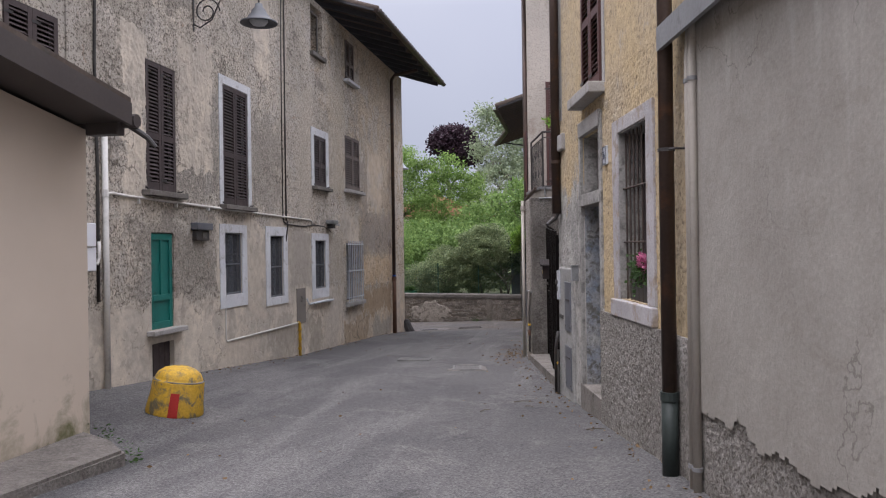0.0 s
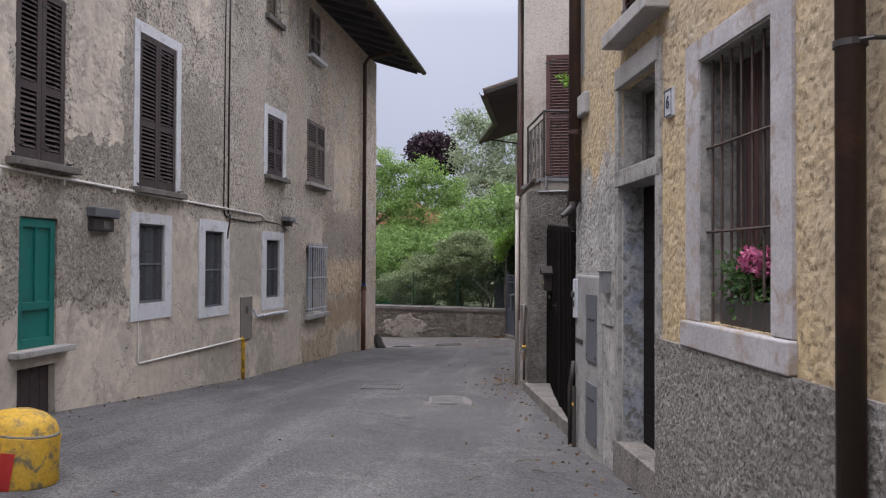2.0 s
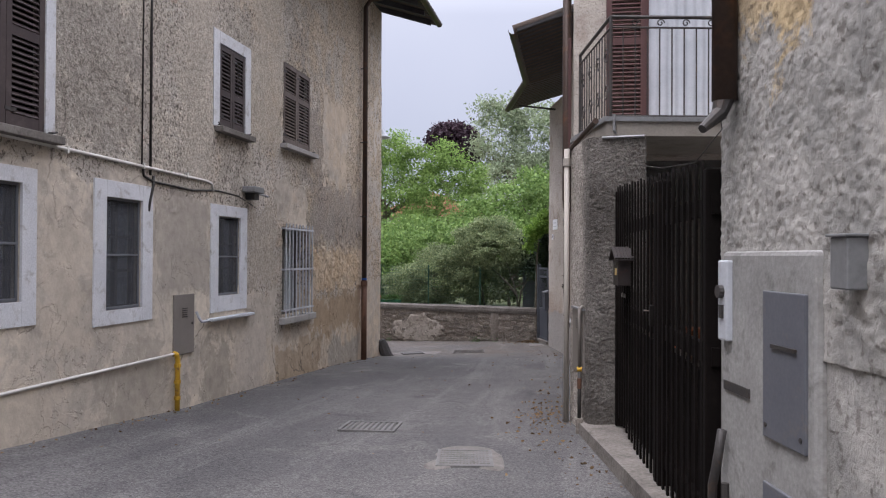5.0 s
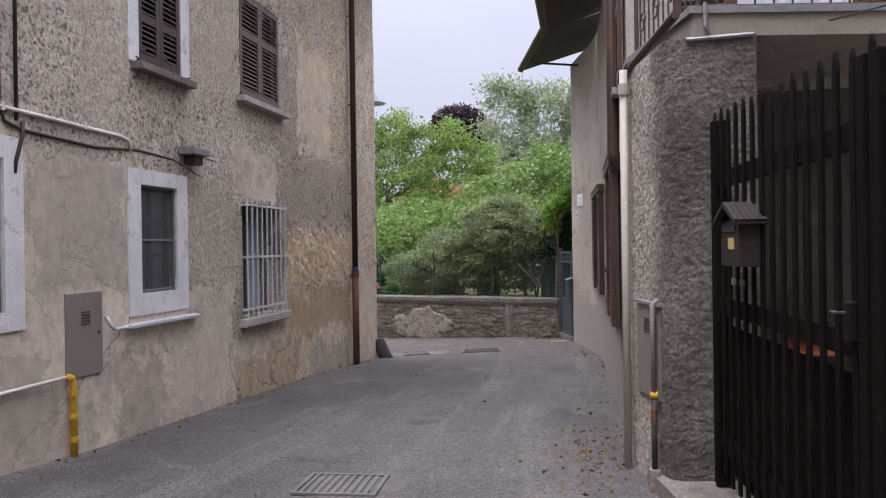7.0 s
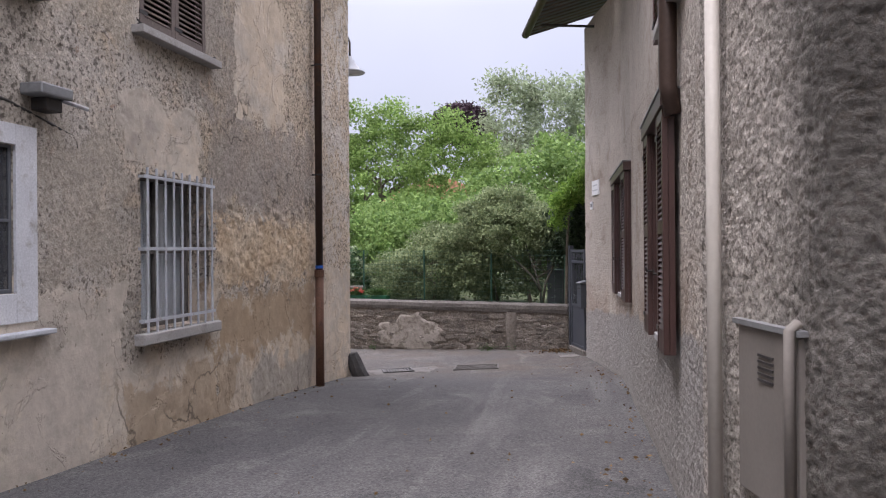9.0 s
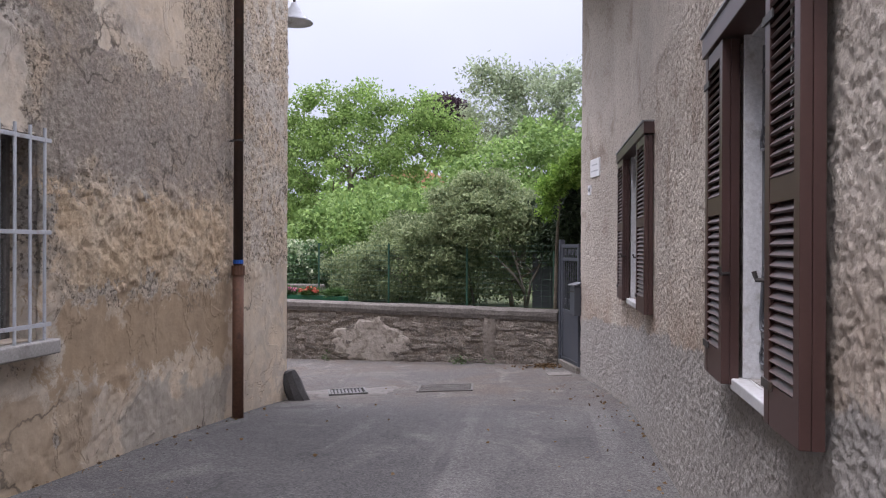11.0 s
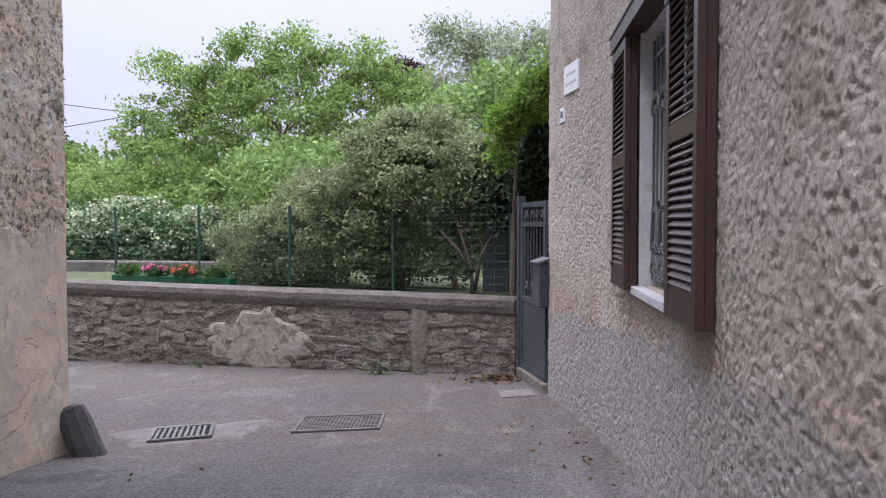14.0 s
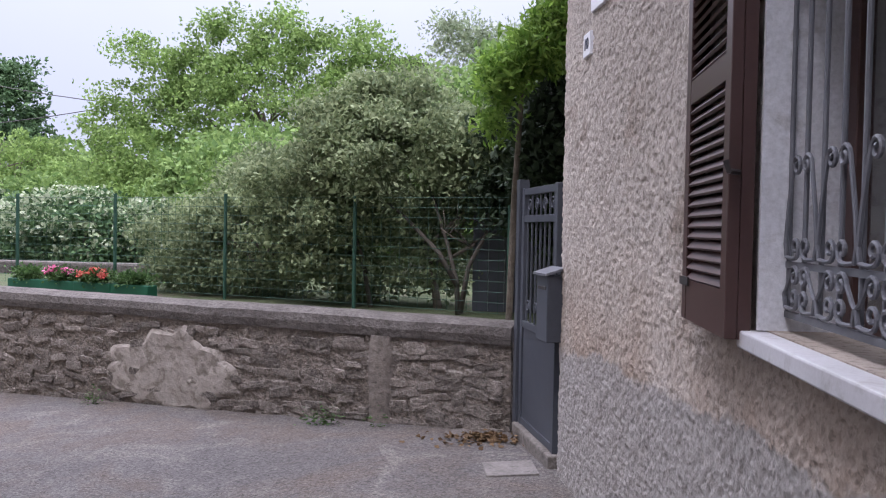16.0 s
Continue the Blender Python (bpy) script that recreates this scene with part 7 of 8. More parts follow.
fr, bk = [bm.verts.new((-0.12, y, z)) for y, z in pr], [bm.verts.new((0.12, y, z)) for y, z in pr]
bm.faces.new(fr)
bm.faces.new(bk[::-1])
for i in range(4):
    bm.faces.new((fr[i], fr[(i + 1) % 4], bk[(i + 1) % 4], bk[i]))
part("lid", bm, M_GREYIRON, lt, "pale sloping lid")
part("slot", one_box(-0.07, 0.07, -0.114, -0.11, 0.33, 0.35), M_IRON, lbd)

# ---- ironwork in the road ----
def grate(name, x, y, rz, w, l, label, bars, slot=True, mat=None, top=0.004, lift=0.007):
    t = thing(name, on_ground(x, y, rz, lift), label, "drain cover")
    part("frame", surround(w - 0.06, l - 0.06, 0.03, 0.03, 0.03, 0.02), mat or M_IRON, t, m=Matrix.Translation((0, -(l - 0.06) / 2, -0.01)) @ Matrix.Rotation(radians(-90), 4, "X"))
    # slotted drains get a shallow black sheet for the darkness below
    part("pit", one_box(-w / 2 + 0.03, w / 2 - 0.03, -l / 2 + 0.03, l / 2 - 0.03, -0.02, -0.012), M_DARK if slot else (mat or M_IRON), t)
    for i in range(bars):
        x0 = -w / 2 + 0.04 + (w - 0.08) * i / bars
        part("bar", one_box(x0, x0 + (w - 0.08) / bars * 0.55, -l / 2 + 0.03, l / 2 - 0.03, -0.012, top), mat or M_IRON, t)
    for i in range(bars // 2 if not slot else 0):
        y0 = -l / 2 + 0.04 + (l - 0.08) * i / (bars // 2)
        part("crossbar", one_box(-w / 2 + 0.03, w / 2 - 0.03, y0, y0 + (l - 0.08) / (bars // 2) * 0.4, -0.012, top + 0.003), mat or M_IRON, t)
    return t


M_COVER = surface("worn_grey_iron_cover", (0.125, 0.122, 0.12), (0.175, 0.17, 0.163), (0.10, 0.088, 0.078), 4, 60, 0.6, 0.2, 0.003, 0.3, fleck=0.15)
grate("drain_grate", -2.92, 13.62, 4, 0.56, 0.52, "square cast-iron road drain with slots", 9, mat=M_COVER)
grate("manhole_cover", -1.80, 12.42, 8, 0.46, 0.62, "rectangular worn cover with a fine ribbed pattern", 14, False, M_COVER)
grate("drain_grate", -3.33, 23.82, 6, 0.74, 0.54, "wide rusty iron drain cover with a fine square grid", 20, False, M_GRATE, 0.003)
grate("drain_grate", -4.58, 23.45, 20, 0.50, 0.46, "pale slotted drain in a broken concrete patch", 9, True, M_COVER, lift=0.026)


def road_patch(name, x, y, rx, ry, rz, material, label, seed, lift=0.006):
    """A thin irregular patch lying on the road, following its fall."""
    rng = random.Random(seed)
    bm = bmesh.new()
    n = 36
    m = pose(x, y, 0, 0, 0, rz)
    ring = []
    for k in range(n):
        a = 2 * math.pi * k / n
        f = 0.75 + 0.35 * noise.noise((math.cos(a) * 1.6 + seed, math.sin(a) * 1.6, seed * 0.7))
        q = m @ Vector((math.copysign(abs(math.cos(a)) ** 0.7, math.cos(a)) * rx * f, math.copysign(abs(math.sin(a)) ** 0.7, math.sin(a)) * ry * f, 0))
        ring.append(q)
    rows = []
    for r in (1.0, 0.96, 0.6, 0.3):
        rows.append([bm.verts.new((x + (q.x - x) * r, y + (q.y - y) * r, ground_z(x + (q.x - x) * r, y + (q.y - y) * r) + (lift if r < 1 else -0.004))) for q in ring])
    mid = bm.verts.new((x, y, ground_z(x, y) + lift))
    for a, b in zip(rows, rows[1:]):
        for k in range(n):
            bm.faces.new((a[k], a[(k + 1) % n], b[(k + 1) % n], b[k]))
    for k in range(n):
        bm.faces.new((rows[-1][k], rows[-1][(k + 1) % n], mid))
    return solid(name, bm, material, label, "road patch", "structure", smooth=True)


M_OLDCEM = surface("dusty_pale_cement_patch", (0.135, 0.124, 0.114), (0.195, 0.18, 0.166), (0.105, 0.097, 0.09), 4.0, 45, 0.95, 0.3, 0.006, fleck=0.18)
M_DARKASPH = surface("dark_asphalt_repair", (0.10, 0.097, 0.095), (0.13, 0.126, 0.122), None, 2.0, 90, 0.93, 0.4, 0.006, fleck=0.28)
road_patch("pavement_patch_1", -4.55, 23.5, 0.75, 0.5, 18, M_OLDCEM, "broken pale concrete round a drain", 3, 0.012)
road_patch("pavement_patch_3", -2.9, 13.65, 0.42, 0.38, 10, M_DARKASPH, "dark asphalt repair round the drain", 11, 0.008)
road_patch("pavement_patch_4", -1.8, 12.45, 0.42, 0.5, 10, M_OLDCEM, "pale cement round the cover", 12, 0.008)
solid("stone_slab", one_box(-0.17, 0.17, -0.15, 0.15, -0.03, 0.012, 0.006), M_OLDCEM, "pale stone slab set in the paving", "slab", "structure", on_ground(-1.84, 24.86, 10))

# ---- garden wall of rubble stone ----
wall("wall_garden", STONE, -1.7, -0.27, 0.34, [], M_MORTAR, "low rubble garden wall with earthy mortar")
co = thing("wall_coping", pose(0, 0, 0), "rounded weathered cement coping on the garden wall", "coping", kind="structure")
bm = bmesh.new()
prof = [(-0.022, -0.29), (-0.03, -0.22), (-0.01, -0.15), (0.10, -0.115), (0.26, -0.12), (0.38, -0.15), (0.39, -0.29)]
rings = []
for k in range(61):
    s = STONE.s[-1] * k / 60
    q, d = STONE.at(s)
    rings.append([bm.verts.new((q.x - d.y * y, q.y + d.x * y, z + 0.012 * noise.noise((s * 2, y * 5, z * 5)))) for y, z in prof])
for a, b in zip(rings, rings[1:]):
    for i in range(len(prof)):
        j = (i + 1) % len(prof)
        bm.faces.new((a[i], a[j], b[j], b[i]))
bm.faces.new(rings[0])
bm.faces.new(rings[-1][::-1])
part("coping", bm, M_WALLTOP, co)

rng = random.Random(4)


def stone_mesh(seed):
    r = random.Random(seed)
    bm = one_box(-0.5, 0.5, -0.5, 0.5, -0.5, 0.5)
    bmesh.ops.bevel(bm, geom=bm.edges[:], offset=0.14, segments=1, affect="EDGES")
    for v in bm.verts:
        v.co += Vector((r.uniform(-0.1, 0.1), r.uniform(-0.12, 0.12), r.uniform(-0.12, 0.12)))
    me = finish(bm)
    me.materials.append(M_RUBBLE)
    return me


STONES = [stone_mesh(i) for i in range(14)]
sw = bpy.data.objects["wall_garden"]
made = 0
z = -1.36
while z < -0.34 and made < 300:
    rh = rng.uniform(0.045, 0.085)
    s = STONE.s[-1] - 0.06
    while s > STONE.s[-1] - 7.3:
        wd_ = rng.uniform(0.09, 0.26) if rng.random() < 0.8 else rng.uniform(0.24, 0.36)
        q, d = STONE.at(s - wd_ / 2)
        hz = rh * rng.uniform(0.6, 1.45)
        m = Matrix.Translation((q.x + d.y * -0.0, q.y, z + rh / 2 + rng.uniform(-0.03, 0.03))) @ pose(0, 0, 0, rng.uniform(-5, 5), rng.uniform(-15, 15), math.degrees(math.atan2(d.y, d.x)) + rng.uniform(-3, 3)) @ Matrix.Diagonal((wd_ * 0.97, rng.uniform(0.018, 0.042), hz, 1))
        if z + rh > ground_z(q.x, q.y) - 0.03 and rng.random() < (0.93 if q.x > -2.6 else 0.66) and made < 300:
            ob = new("stone", STONES[rng.randrange(14)])
            ob.parent = sw
            ob.matrix_local = m
            made += 1
        s -= wd_ + 0.006
    z += rh + 0.005

# pale plaster left on the stones
pp = bmesh.new()
poly = []
for k in range(56):
    a = 2 * math.pi * k / 56
    f = 1 + 0.30 * noise.noise((math.cos(a) * 2.2, math.sin(a) * 2.2, 3.1)) + 0.17 * noise.noise((math.cos(a) * 6, math.sin(a) * 6, 1.0)) + 0.09 * noise.noise((math.cos(a) * 19, math.sin(a) * 19, 1.0))
    x, zz = 0.80 * math.cos(a) * f, (0.40 if math.sin(a) > 0 else 0.36) * math.sin(a) * f
    if x < -0.2 and zz > 0:
        zz *= 0.75
    poly.append((x, zz))
fr = [pp.verts.new((x, -0.006, z_)) for x, z_ in poly]
mid = [pp.verts.new((x * 0.9, -0.022 + 0.008 * noise.noise((x * 4, z_ * 4, 7)), z_ * 0.9)) for x, z_ in poly]
bk = [pp.verts.new((x * 1.03, 0.02, z_ * 1.03)) for x, z_ in poly]
pp.faces.new(mid)
for i in range(56):
    j = (i + 1) % 56
    pp.faces.new((fr[i], fr[j], mid[j], mid[i]))
    pp.faces.new((bk[i], bk[j], fr[j], fr[i]))
solid("plaster_patch", pp, M_PATCH, "pale crumbling plaster patch left on the rubble wall", "plaster", "structure", STONE.m(26.74, -0.80))

# cement buttress strip where the garden wall bends
bm = bmesh.new()
g = []
for k in range(19):
    z_ = -1.24 + k * 0.053
    wide = 0.115 + 0.03 * noise.noise((0.3, z_ * 4, 2.0)) + 0.05 * max(0.0, -0.95 - z_)
    g.append([bm.verts.new((x, y_ + 0.01 * noise.noise((x * 9, z_ * 6, 4.0)), z_)) for x, y_ in ((-wide, 0.01), (-wide * 0.8, -0.022), (0.0, -0.034), (wide * 0.8, -0.026), (wide, 0.01))])
for a, b in zip(g, g[1:]):
    for k in range(4):
        bm.faces.new((a[k], a[k + 1], b[k + 1], b[k]))
solid("cement_strip", bm, M_STAINED, "rough cement strip down the bend of the garden wall", "plaster", "structure", STONE.m(26.10, 0.0), smooth=True)

# ---- garden gate ----
GG = Line((-1.80, 25.74), (-1.55, 24.92))
gg = thing("garden_gate", GG.m(25.33, -0.86), "slate-painted steel garden gate with bars above a solid panel", "gate")
gw = GG.s[-1]
for x in (-gw / 2 + 0.03, gw / 2 - 0.03):
    part("stile", one_box(x - 0.03, x + 0.03, -0.02, 0.02, 0.0, 1.78, 0.004), M_GATEIRON, gg)
for z_ in (0.03, 0.76, 1.55, 1.75):
    part("rail", one_box(-gw / 2 + 0.06, gw / 2 - 0.06, -0.018, 0.018, z_ - 0.025, z_ + 0.025, 0.003), M_GATEIRON, gg)
part("panel", one_box(-gw / 2 + 0.06, gw / 2 - 0.06, -0.006, 0.006, 0.05, 0.74), M_GATEIRON, gg)
for i in range(7):
    x = -gw / 2 + 0.06 + (gw - 0.12) * (i + 0.5) / 7
    part("bar", one_tube([(x, 0, 0.78), (x, 0, 1.73)], 0.008, 7), M_GATEIRON, gg)
for i in range(4):
    x = -gw / 2 + 0.06 + (gw - 0.12) * (i + 0.5) / 4
    part("scroll", one_tube(scroll(x, 0.90, 0.05, 1.3), 0.007, 6), M_GATEIRON, gg)
    part("scroll", one_tube(scroll(x, 1.65, 0.05, 1.3), 0.007, 6), M_GATEIRON, gg)
part("post", one_box(-gw / 2 - 0.09, -gw / 2 - 0.01, -0.04, 0.04, -0.1, 1.85, 0.006), M_GATEIRON, gg)
solid("gate_step", one_box(-0.46, 0.46, -0.06, 0.35, -0.4, 0.0, 0.012), M_COPING, "worn concrete step under the garden gate", "step", "structure", GG.m(25.33, -0.86))
bf = thing("board_fence", pose(-1.6, 27.6, -0.22), "dark board screen in the shade behind the gate", "fence")
for i in range(11):
    part("board", one_box(-0.75 + i * 0.16, -0.75 + i * 0.16 + 0.158, -0.012, 0.012, 0.0, 1.55, 0.003), M_GATEIRON, bf)

# ---- planting ----
def clumps(parts, seed, spread):
    """Leaf centres gathered in clumps over the shells of ellipsoids (x, y, z, rx, ry, rz, clumps, leaves each)."""
    rg = np.random.default_rng(seed)
    out = []
    for x, y, z_, rx, ry, rz, k, per in parts:
        d = rg.normal(size=(k, 3))
        d /= np.linalg.norm(d, axis=1)[:, None]
        r = rg.uniform(0.5, 1.0, k) ** 0.5
        bumpy = np.array([1 + 0.22 * noise.noise((a[0] * 2 + x, a[1] * 2 + y, a[2] * 2)) for a in d])
        c = d * (r * bumpy)[:, None] * (rx, ry, rz) + (x, y, z_)
        sz = spread * rg.uniform(0.6, 1.4, k)
        off = np.clip(rg.normal(size=(k, per, 3)), -1.6, 1.6) * (sz[:, None, None] * np.array((1, 1, 0.62)))
        out.append((c[:, None, :] + off).reshape(-1, 3))
    return np.concatenate(out)


def limbs(bm, base, top, r, rg, depth, spread):
    """A tapering limb that forks."""
    mid = base.lerp(top, 0.5) + Vector((rg.uniform(-1, 1), rg.uniform(-1, 1), 0)) * spread * 0.12
    tube(bm, [base, mid, top], r, 8 if depth > 1 else 5, r * 0.55)
    if depth:
        for _ in range(3):
            t_ = rg.uniform(0.55, 1.0)
            b0 = base.lerp(top, t_)
            d = Vector((rg.uniform(-1, 1), rg.uniform(-1, 1), rg.uniform(0.3, 1.1))).normalized()
            limbs(bm, b0, b0 + d * spread * rg.uniform(0.5, 0.9), r * 0.5, rg, depth - 1, spread * 0.62)


def tree(name, x, y, z0, trunk_h, r, crown, leaf_size, material, seed, label, spread, stretch=1.8, limb=2.5, kindname="tree"):
    rg = random.Random(seed)
    t = thing(name, pose(x, y, z0), label, kindname)
    bm = bmesh.new()
    limbs(bm, Vector((0, 0, -0.1)), Vector((rg.uniform(-0.3, 0.3), rg.uniform(-0.3, 0.3), trunk_h)), r, rg, 3, limb)
    part("trunk", bm, M_BARK, t, "grey-brown trunk and limbs", smooth=True)
    pts = clumps(crown, seed, spread) - np.array((x, y, z0))
    part("crown", leaf_cloud(pts, leaf_size, seed, stretch), material, t, "uneven leafy crown")
    return t


tree("walnut_tree", -10.2, 43, -0.3, 3.4, 0.26, [
    (-10.2, 43, 3.6, 3.6, 3.0, 1.9, 120, 96), (-7.2, 42.4, 3.3, 2.3, 2.2, 1.8, 70, 96), (-13.2, 42.6, 2.9, 2.4, 2.2, 1.3, 66, 96), (-11.3, 42.6, 6.0, 1.3, 1.3, 0.9, 26, 96), (-9.6, 42.6, 6.1, 1.1, 1.1, 0.8, 22, 96),
    (-13.4, 42.5, 5.2, 1.1, 1.1, 0.8, 22, 90), (-14.4, 42.5, 6.0, 0.6, 0.6, 0.35, 8, 80), (-12.2, 42.5, 5.0, 1.2, 1.2, 0.9, 28, 90), (-10.4, 42.3, 4.9, 1.6, 1.4, 1.0, 34, 90), (-8.3, 42.4, 5.5, 1.2, 1.1, 0.9, 26, 90),
    (-6.9, 42.2, 5.6, 0.9, 0.9, 0.7, 18, 90), (-6.0, 42.0, 4.7, 1.0, 0.9, 0.8, 22, 90), (-15.2, 42.3, 3.6, 0.8, 0.8, 0.5, 12, 80), (-14.4, 42.3, 4.4, 0.9, 0.8, 0.5, 14, 80), (-7.0, 41.4, 1.5, 2.6, 1.8, 1.5, 70, 96),
    (-12.8, 41.4, 1.4, 2.6, 1.6, 1.1, 60, 96), (-11.4, 42.3, 6.85, 0.6, 0.6, 0.3, 8, 50), (-9.3, 42.3, 6.85, 0.5, 0.5, 0.3, 7, 50), (-7.2, 42.3, 6.4, 0.5, 0.5, 0.3, 7, 50)],
    0.135, M_WALNUT, 11, "broad walnut tree with a bright green open crown", 0.27, 1.7, 2.8)
tree("birch_tree", -5.0, 70, -0.5, 8.0, 0.3, [
    (-7.2, 70, 11.0, 2.2, 2.0, 3.4, 110, 34), (-3.9, 70, 11.0, 2.2, 2.0, 3.0, 100, 34), (-0.8, 70, 10.6, 2.4, 2.2, 3.4, 100, 34), (-5.5, 69, 6.2, 4.4, 3.0, 3.6, 200, 50), (2.6, 69, 8.5, 3.2, 2.6, 4.5, 130, 50), (-8.3, 69.5, 13.4, 0.8, 0.8, 1.0, 14, 36), (-5.4, 69.5, 13.0, 0.9, 0.8, 1.0, 14, 36), (-2.0, 69.5, 13.2, 0.9, 0.8, 1.0, 14, 36)],
    0.32, M_BIRCH, 12, "tall pale grey-green birch with thin drooping crown", 0.5, 2.2, 4)
tree("copper_beech_tree", -14.8, 90, -0.5, 10.0, 0.4, [(-14.2, 90, 13.9, 2.5, 2.4, 1.9, 150, 60), (-12.6, 89, 12.8, 1.7, 1.6, 1.5, 50, 60)], 0.42, M_PURPLE, 13, "dark purple copper beech far behind", 0.55)
tree("conifer_tree", -34.0, 62, -0.5, 8.0, 0.35, [(-34.0, 62, 7.4, 2.6, 2.8, 3.0, 160, 70), (-34.0, 62, 4.0, 4.0, 4.0, 3.0, 120, 70)], 0.3, M_HEDGE, 14, "dark green conifer far behind", 0.4)
tree("garden_tree", -24.5, 50, -0.5, 2.5, 0.16, [(-24.5, 50, 2.2, 3.4, 2.8, 2.1, 140, 90), (-20, 50, 1.6, 3.0, 2.4, 1.7, 120, 90)], 0.2, M_WALNUT, 15, "low green garden tree", 0.35)
tree("garden_tree", -17.0, 47, -0.5, 2.5, 0.16, [(-17, 47, 1.3, 2.6, 2.2, 1.5, 120, 90), (-19.0, 45, 0.7, 2.4, 2.0, 1.3, 90, 90)], 0.19, M_FARLEAF, 16, "low green garden tree", 0.35)
tree("garden_tree", -2.5, 36.5, -0.3, 2.4, 0.14, [(-2.2, 37, 2.6, 3.4, 2.0, 2.1, 170, 75), (-6.2, 36, 1.3, 3.0, 1.8, 1.5, 140, 75), (1.6, 37, 3.0, 2.6, 2.0, 2.4, 110, 75)], 0.17, M_FARLEAF, 17, "dense green tree behind the shrubs", 0.32)
tree("garden_tree", 3.4, 34, -0.3, 2.4, 0.14, [(3.0, 34, 2.2, 2.6, 2.0, 2.4, 140, 75)], 0.16, M_FARLEAF, 18, "dense green tree beyond the garden gate", 0.32)

shrub = tree("garden_shrub", -2.70, 27.75, -0.25, 0.75, 0.05, [
    (-3.1, 28.0, 1.30, 1.15, 0.8, 0.72, 190, 130), (-2.15, 27.75, 1.25, 0.62, 0.6, 0.5, 80, 130), (-4.0, 28.1, 0.95, 0.85, 0.7, 0.75, 130, 130), (-3.5, 28.1, 0.35, 1.2, 0.6, 0.55, 120, 110), (-3.3, 28.2, 1.95, 0.6, 0.5, 0.34, 50, 110), (-3.7, 28.2, 1.75, 0.6, 0.5, 0.35, 44, 110)],
    0.066, M_BUSH, 21, "dense olive-green shrub overhanging the garden wall", 0.115, 1.9, 0.9, "shrub")
for stem in ([(0.25, -0.55, 0.0), (0.23, -0.52, 0.35), (0.12, -0.4, 0.7), (-0.1, -0.2, 1.3)], [(0.27, -0.55, 0.05), (0.34, -0.5, 0.5), (0.52, -0.4, 0.85), (0.5, -0.2, 1.4)], [(0.24, -0.53, 0.3), (0.05, -0.5, 0.62), (-0.3, -0.35, 0.95), (-0.7, -0.2, 1.25)], [(-0.7, -0.1, 0.0), (-0.78, -0.15, 0.5), (-0.95, -0.1, 1.0), (-1.2, 0.0, 1.5)]):
    part("stem", one_tube(stem, 0.028, 8, 0.012), M_STEM, shrub, "crooked bare stem", smooth=True)
tree("garden_shrub", -5.0, 28.5, -0.25, 0.6, 0.04, [
    (-5.0, 28.6, 0.45, 0.9, 0.6, 0.7, 110, 120), (-5.9, 28.9, 0.30, 0.7, 0.6, 0.6, 80, 110), (-4.9, 28.9, 1.05, 0.7, 0.5, 0.45, 60, 100)],
    0.062, M_BUSH, 22, "light green shrub growing through the wire fence", 0.12, 1.9, 0.7, "shrub")
tree("bright_shrub", -6.2, 33.0, -0.3, 1.0, 0.06, [(-6.2, 33, 1.0, 1.8, 1.2, 1.1, 150, 80), (-3.8, 32.5, 1.5, 1.6, 1.0, 1.0, 120, 80), (-7.8, 34.5, 1.4, 1.5, 1.2, 1.0, 100, 80)], 0.13, M_FARLEAF, 23, "green shrub in the garden", 0.2, 1.7, 1.2, "shrub")
hg_pts = [(-10.2, 33.0, 0.4, 1.6, 0.8, 0.72, 170, 80), (-12.2, 33.4, 0.35, 1.6, 0.8, 0.72, 150, 80), (-8.6, 33.2, 0.3, 0.9, 0.7, 0.7, 90, 80), (-14.2, 33.8, 0.35, 1.6, 0.8, 0.75, 130, 80)]
hd2 = tree("flowering_hedge", -10.2, 33.0, -0.3, 0.5, 0.05, hg_pts, 0.10, M_HEDGE, 24, "dark green hedge dotted with cream-white blossom", 0.15, 1.6, 0.8, "hedge")
bl = clumps([(x, y - 0.12, z_ + 0.08, rx, ry, rz, k, 22) for x, y, z_, rx, ry, rz, k, _ in hg_pts], 25, 0.10) - np.array((-10.2, 33.0, -0.3))
part("blossom", leaf_cloud(bl, 0.09, 25, 1.3), M_BLOSSOM, hd2, "cream-white blossom")

pg = thing("climber", pose(-1.75, 26.3, -0.3), "fresh green climber hanging over the garden gate", "climber")
part("stem", one_tube([(-0.18, 0.05, 0.0), (-0.15, 0.0, 1.2), (-0.1, -0.2, 2.0), (0.1, -0.6, 2.35)], 0.03, 8, 0.015), M_BARK, pg)
cp_ = clumps([(-1.70, 25.95, 2.00, 0.20, 0.35, 0.16, 50, 60), (-1.98, 25.95, 1.80, 0.14, 0.25, 0.20, 34, 50), (-2.05, 26.0, 1.50, 0.07, 0.2, 0.16, 9, 40), (-1.45, 25.9, 2.24, 0.30, 0.4, 0.12, 44, 60), (-1.1, 26.6, 2.28, 0.6, 0.6, 0.14, 40, 60)], 31, 0.08) - np.array((-1.75, 26.3, -0.3))
part("foliage", leaf_cloud(cp_, 0.085, 31, 3.2), M_WISTERIA, pg, "hanging pinnate leaves")
# added leaf mass, coloured as the dark hollow under the climber
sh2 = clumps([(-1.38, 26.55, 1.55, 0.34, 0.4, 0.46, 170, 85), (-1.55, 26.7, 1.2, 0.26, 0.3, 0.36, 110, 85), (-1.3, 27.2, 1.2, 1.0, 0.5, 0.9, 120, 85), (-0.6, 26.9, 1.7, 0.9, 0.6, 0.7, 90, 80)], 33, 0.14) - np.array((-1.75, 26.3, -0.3))
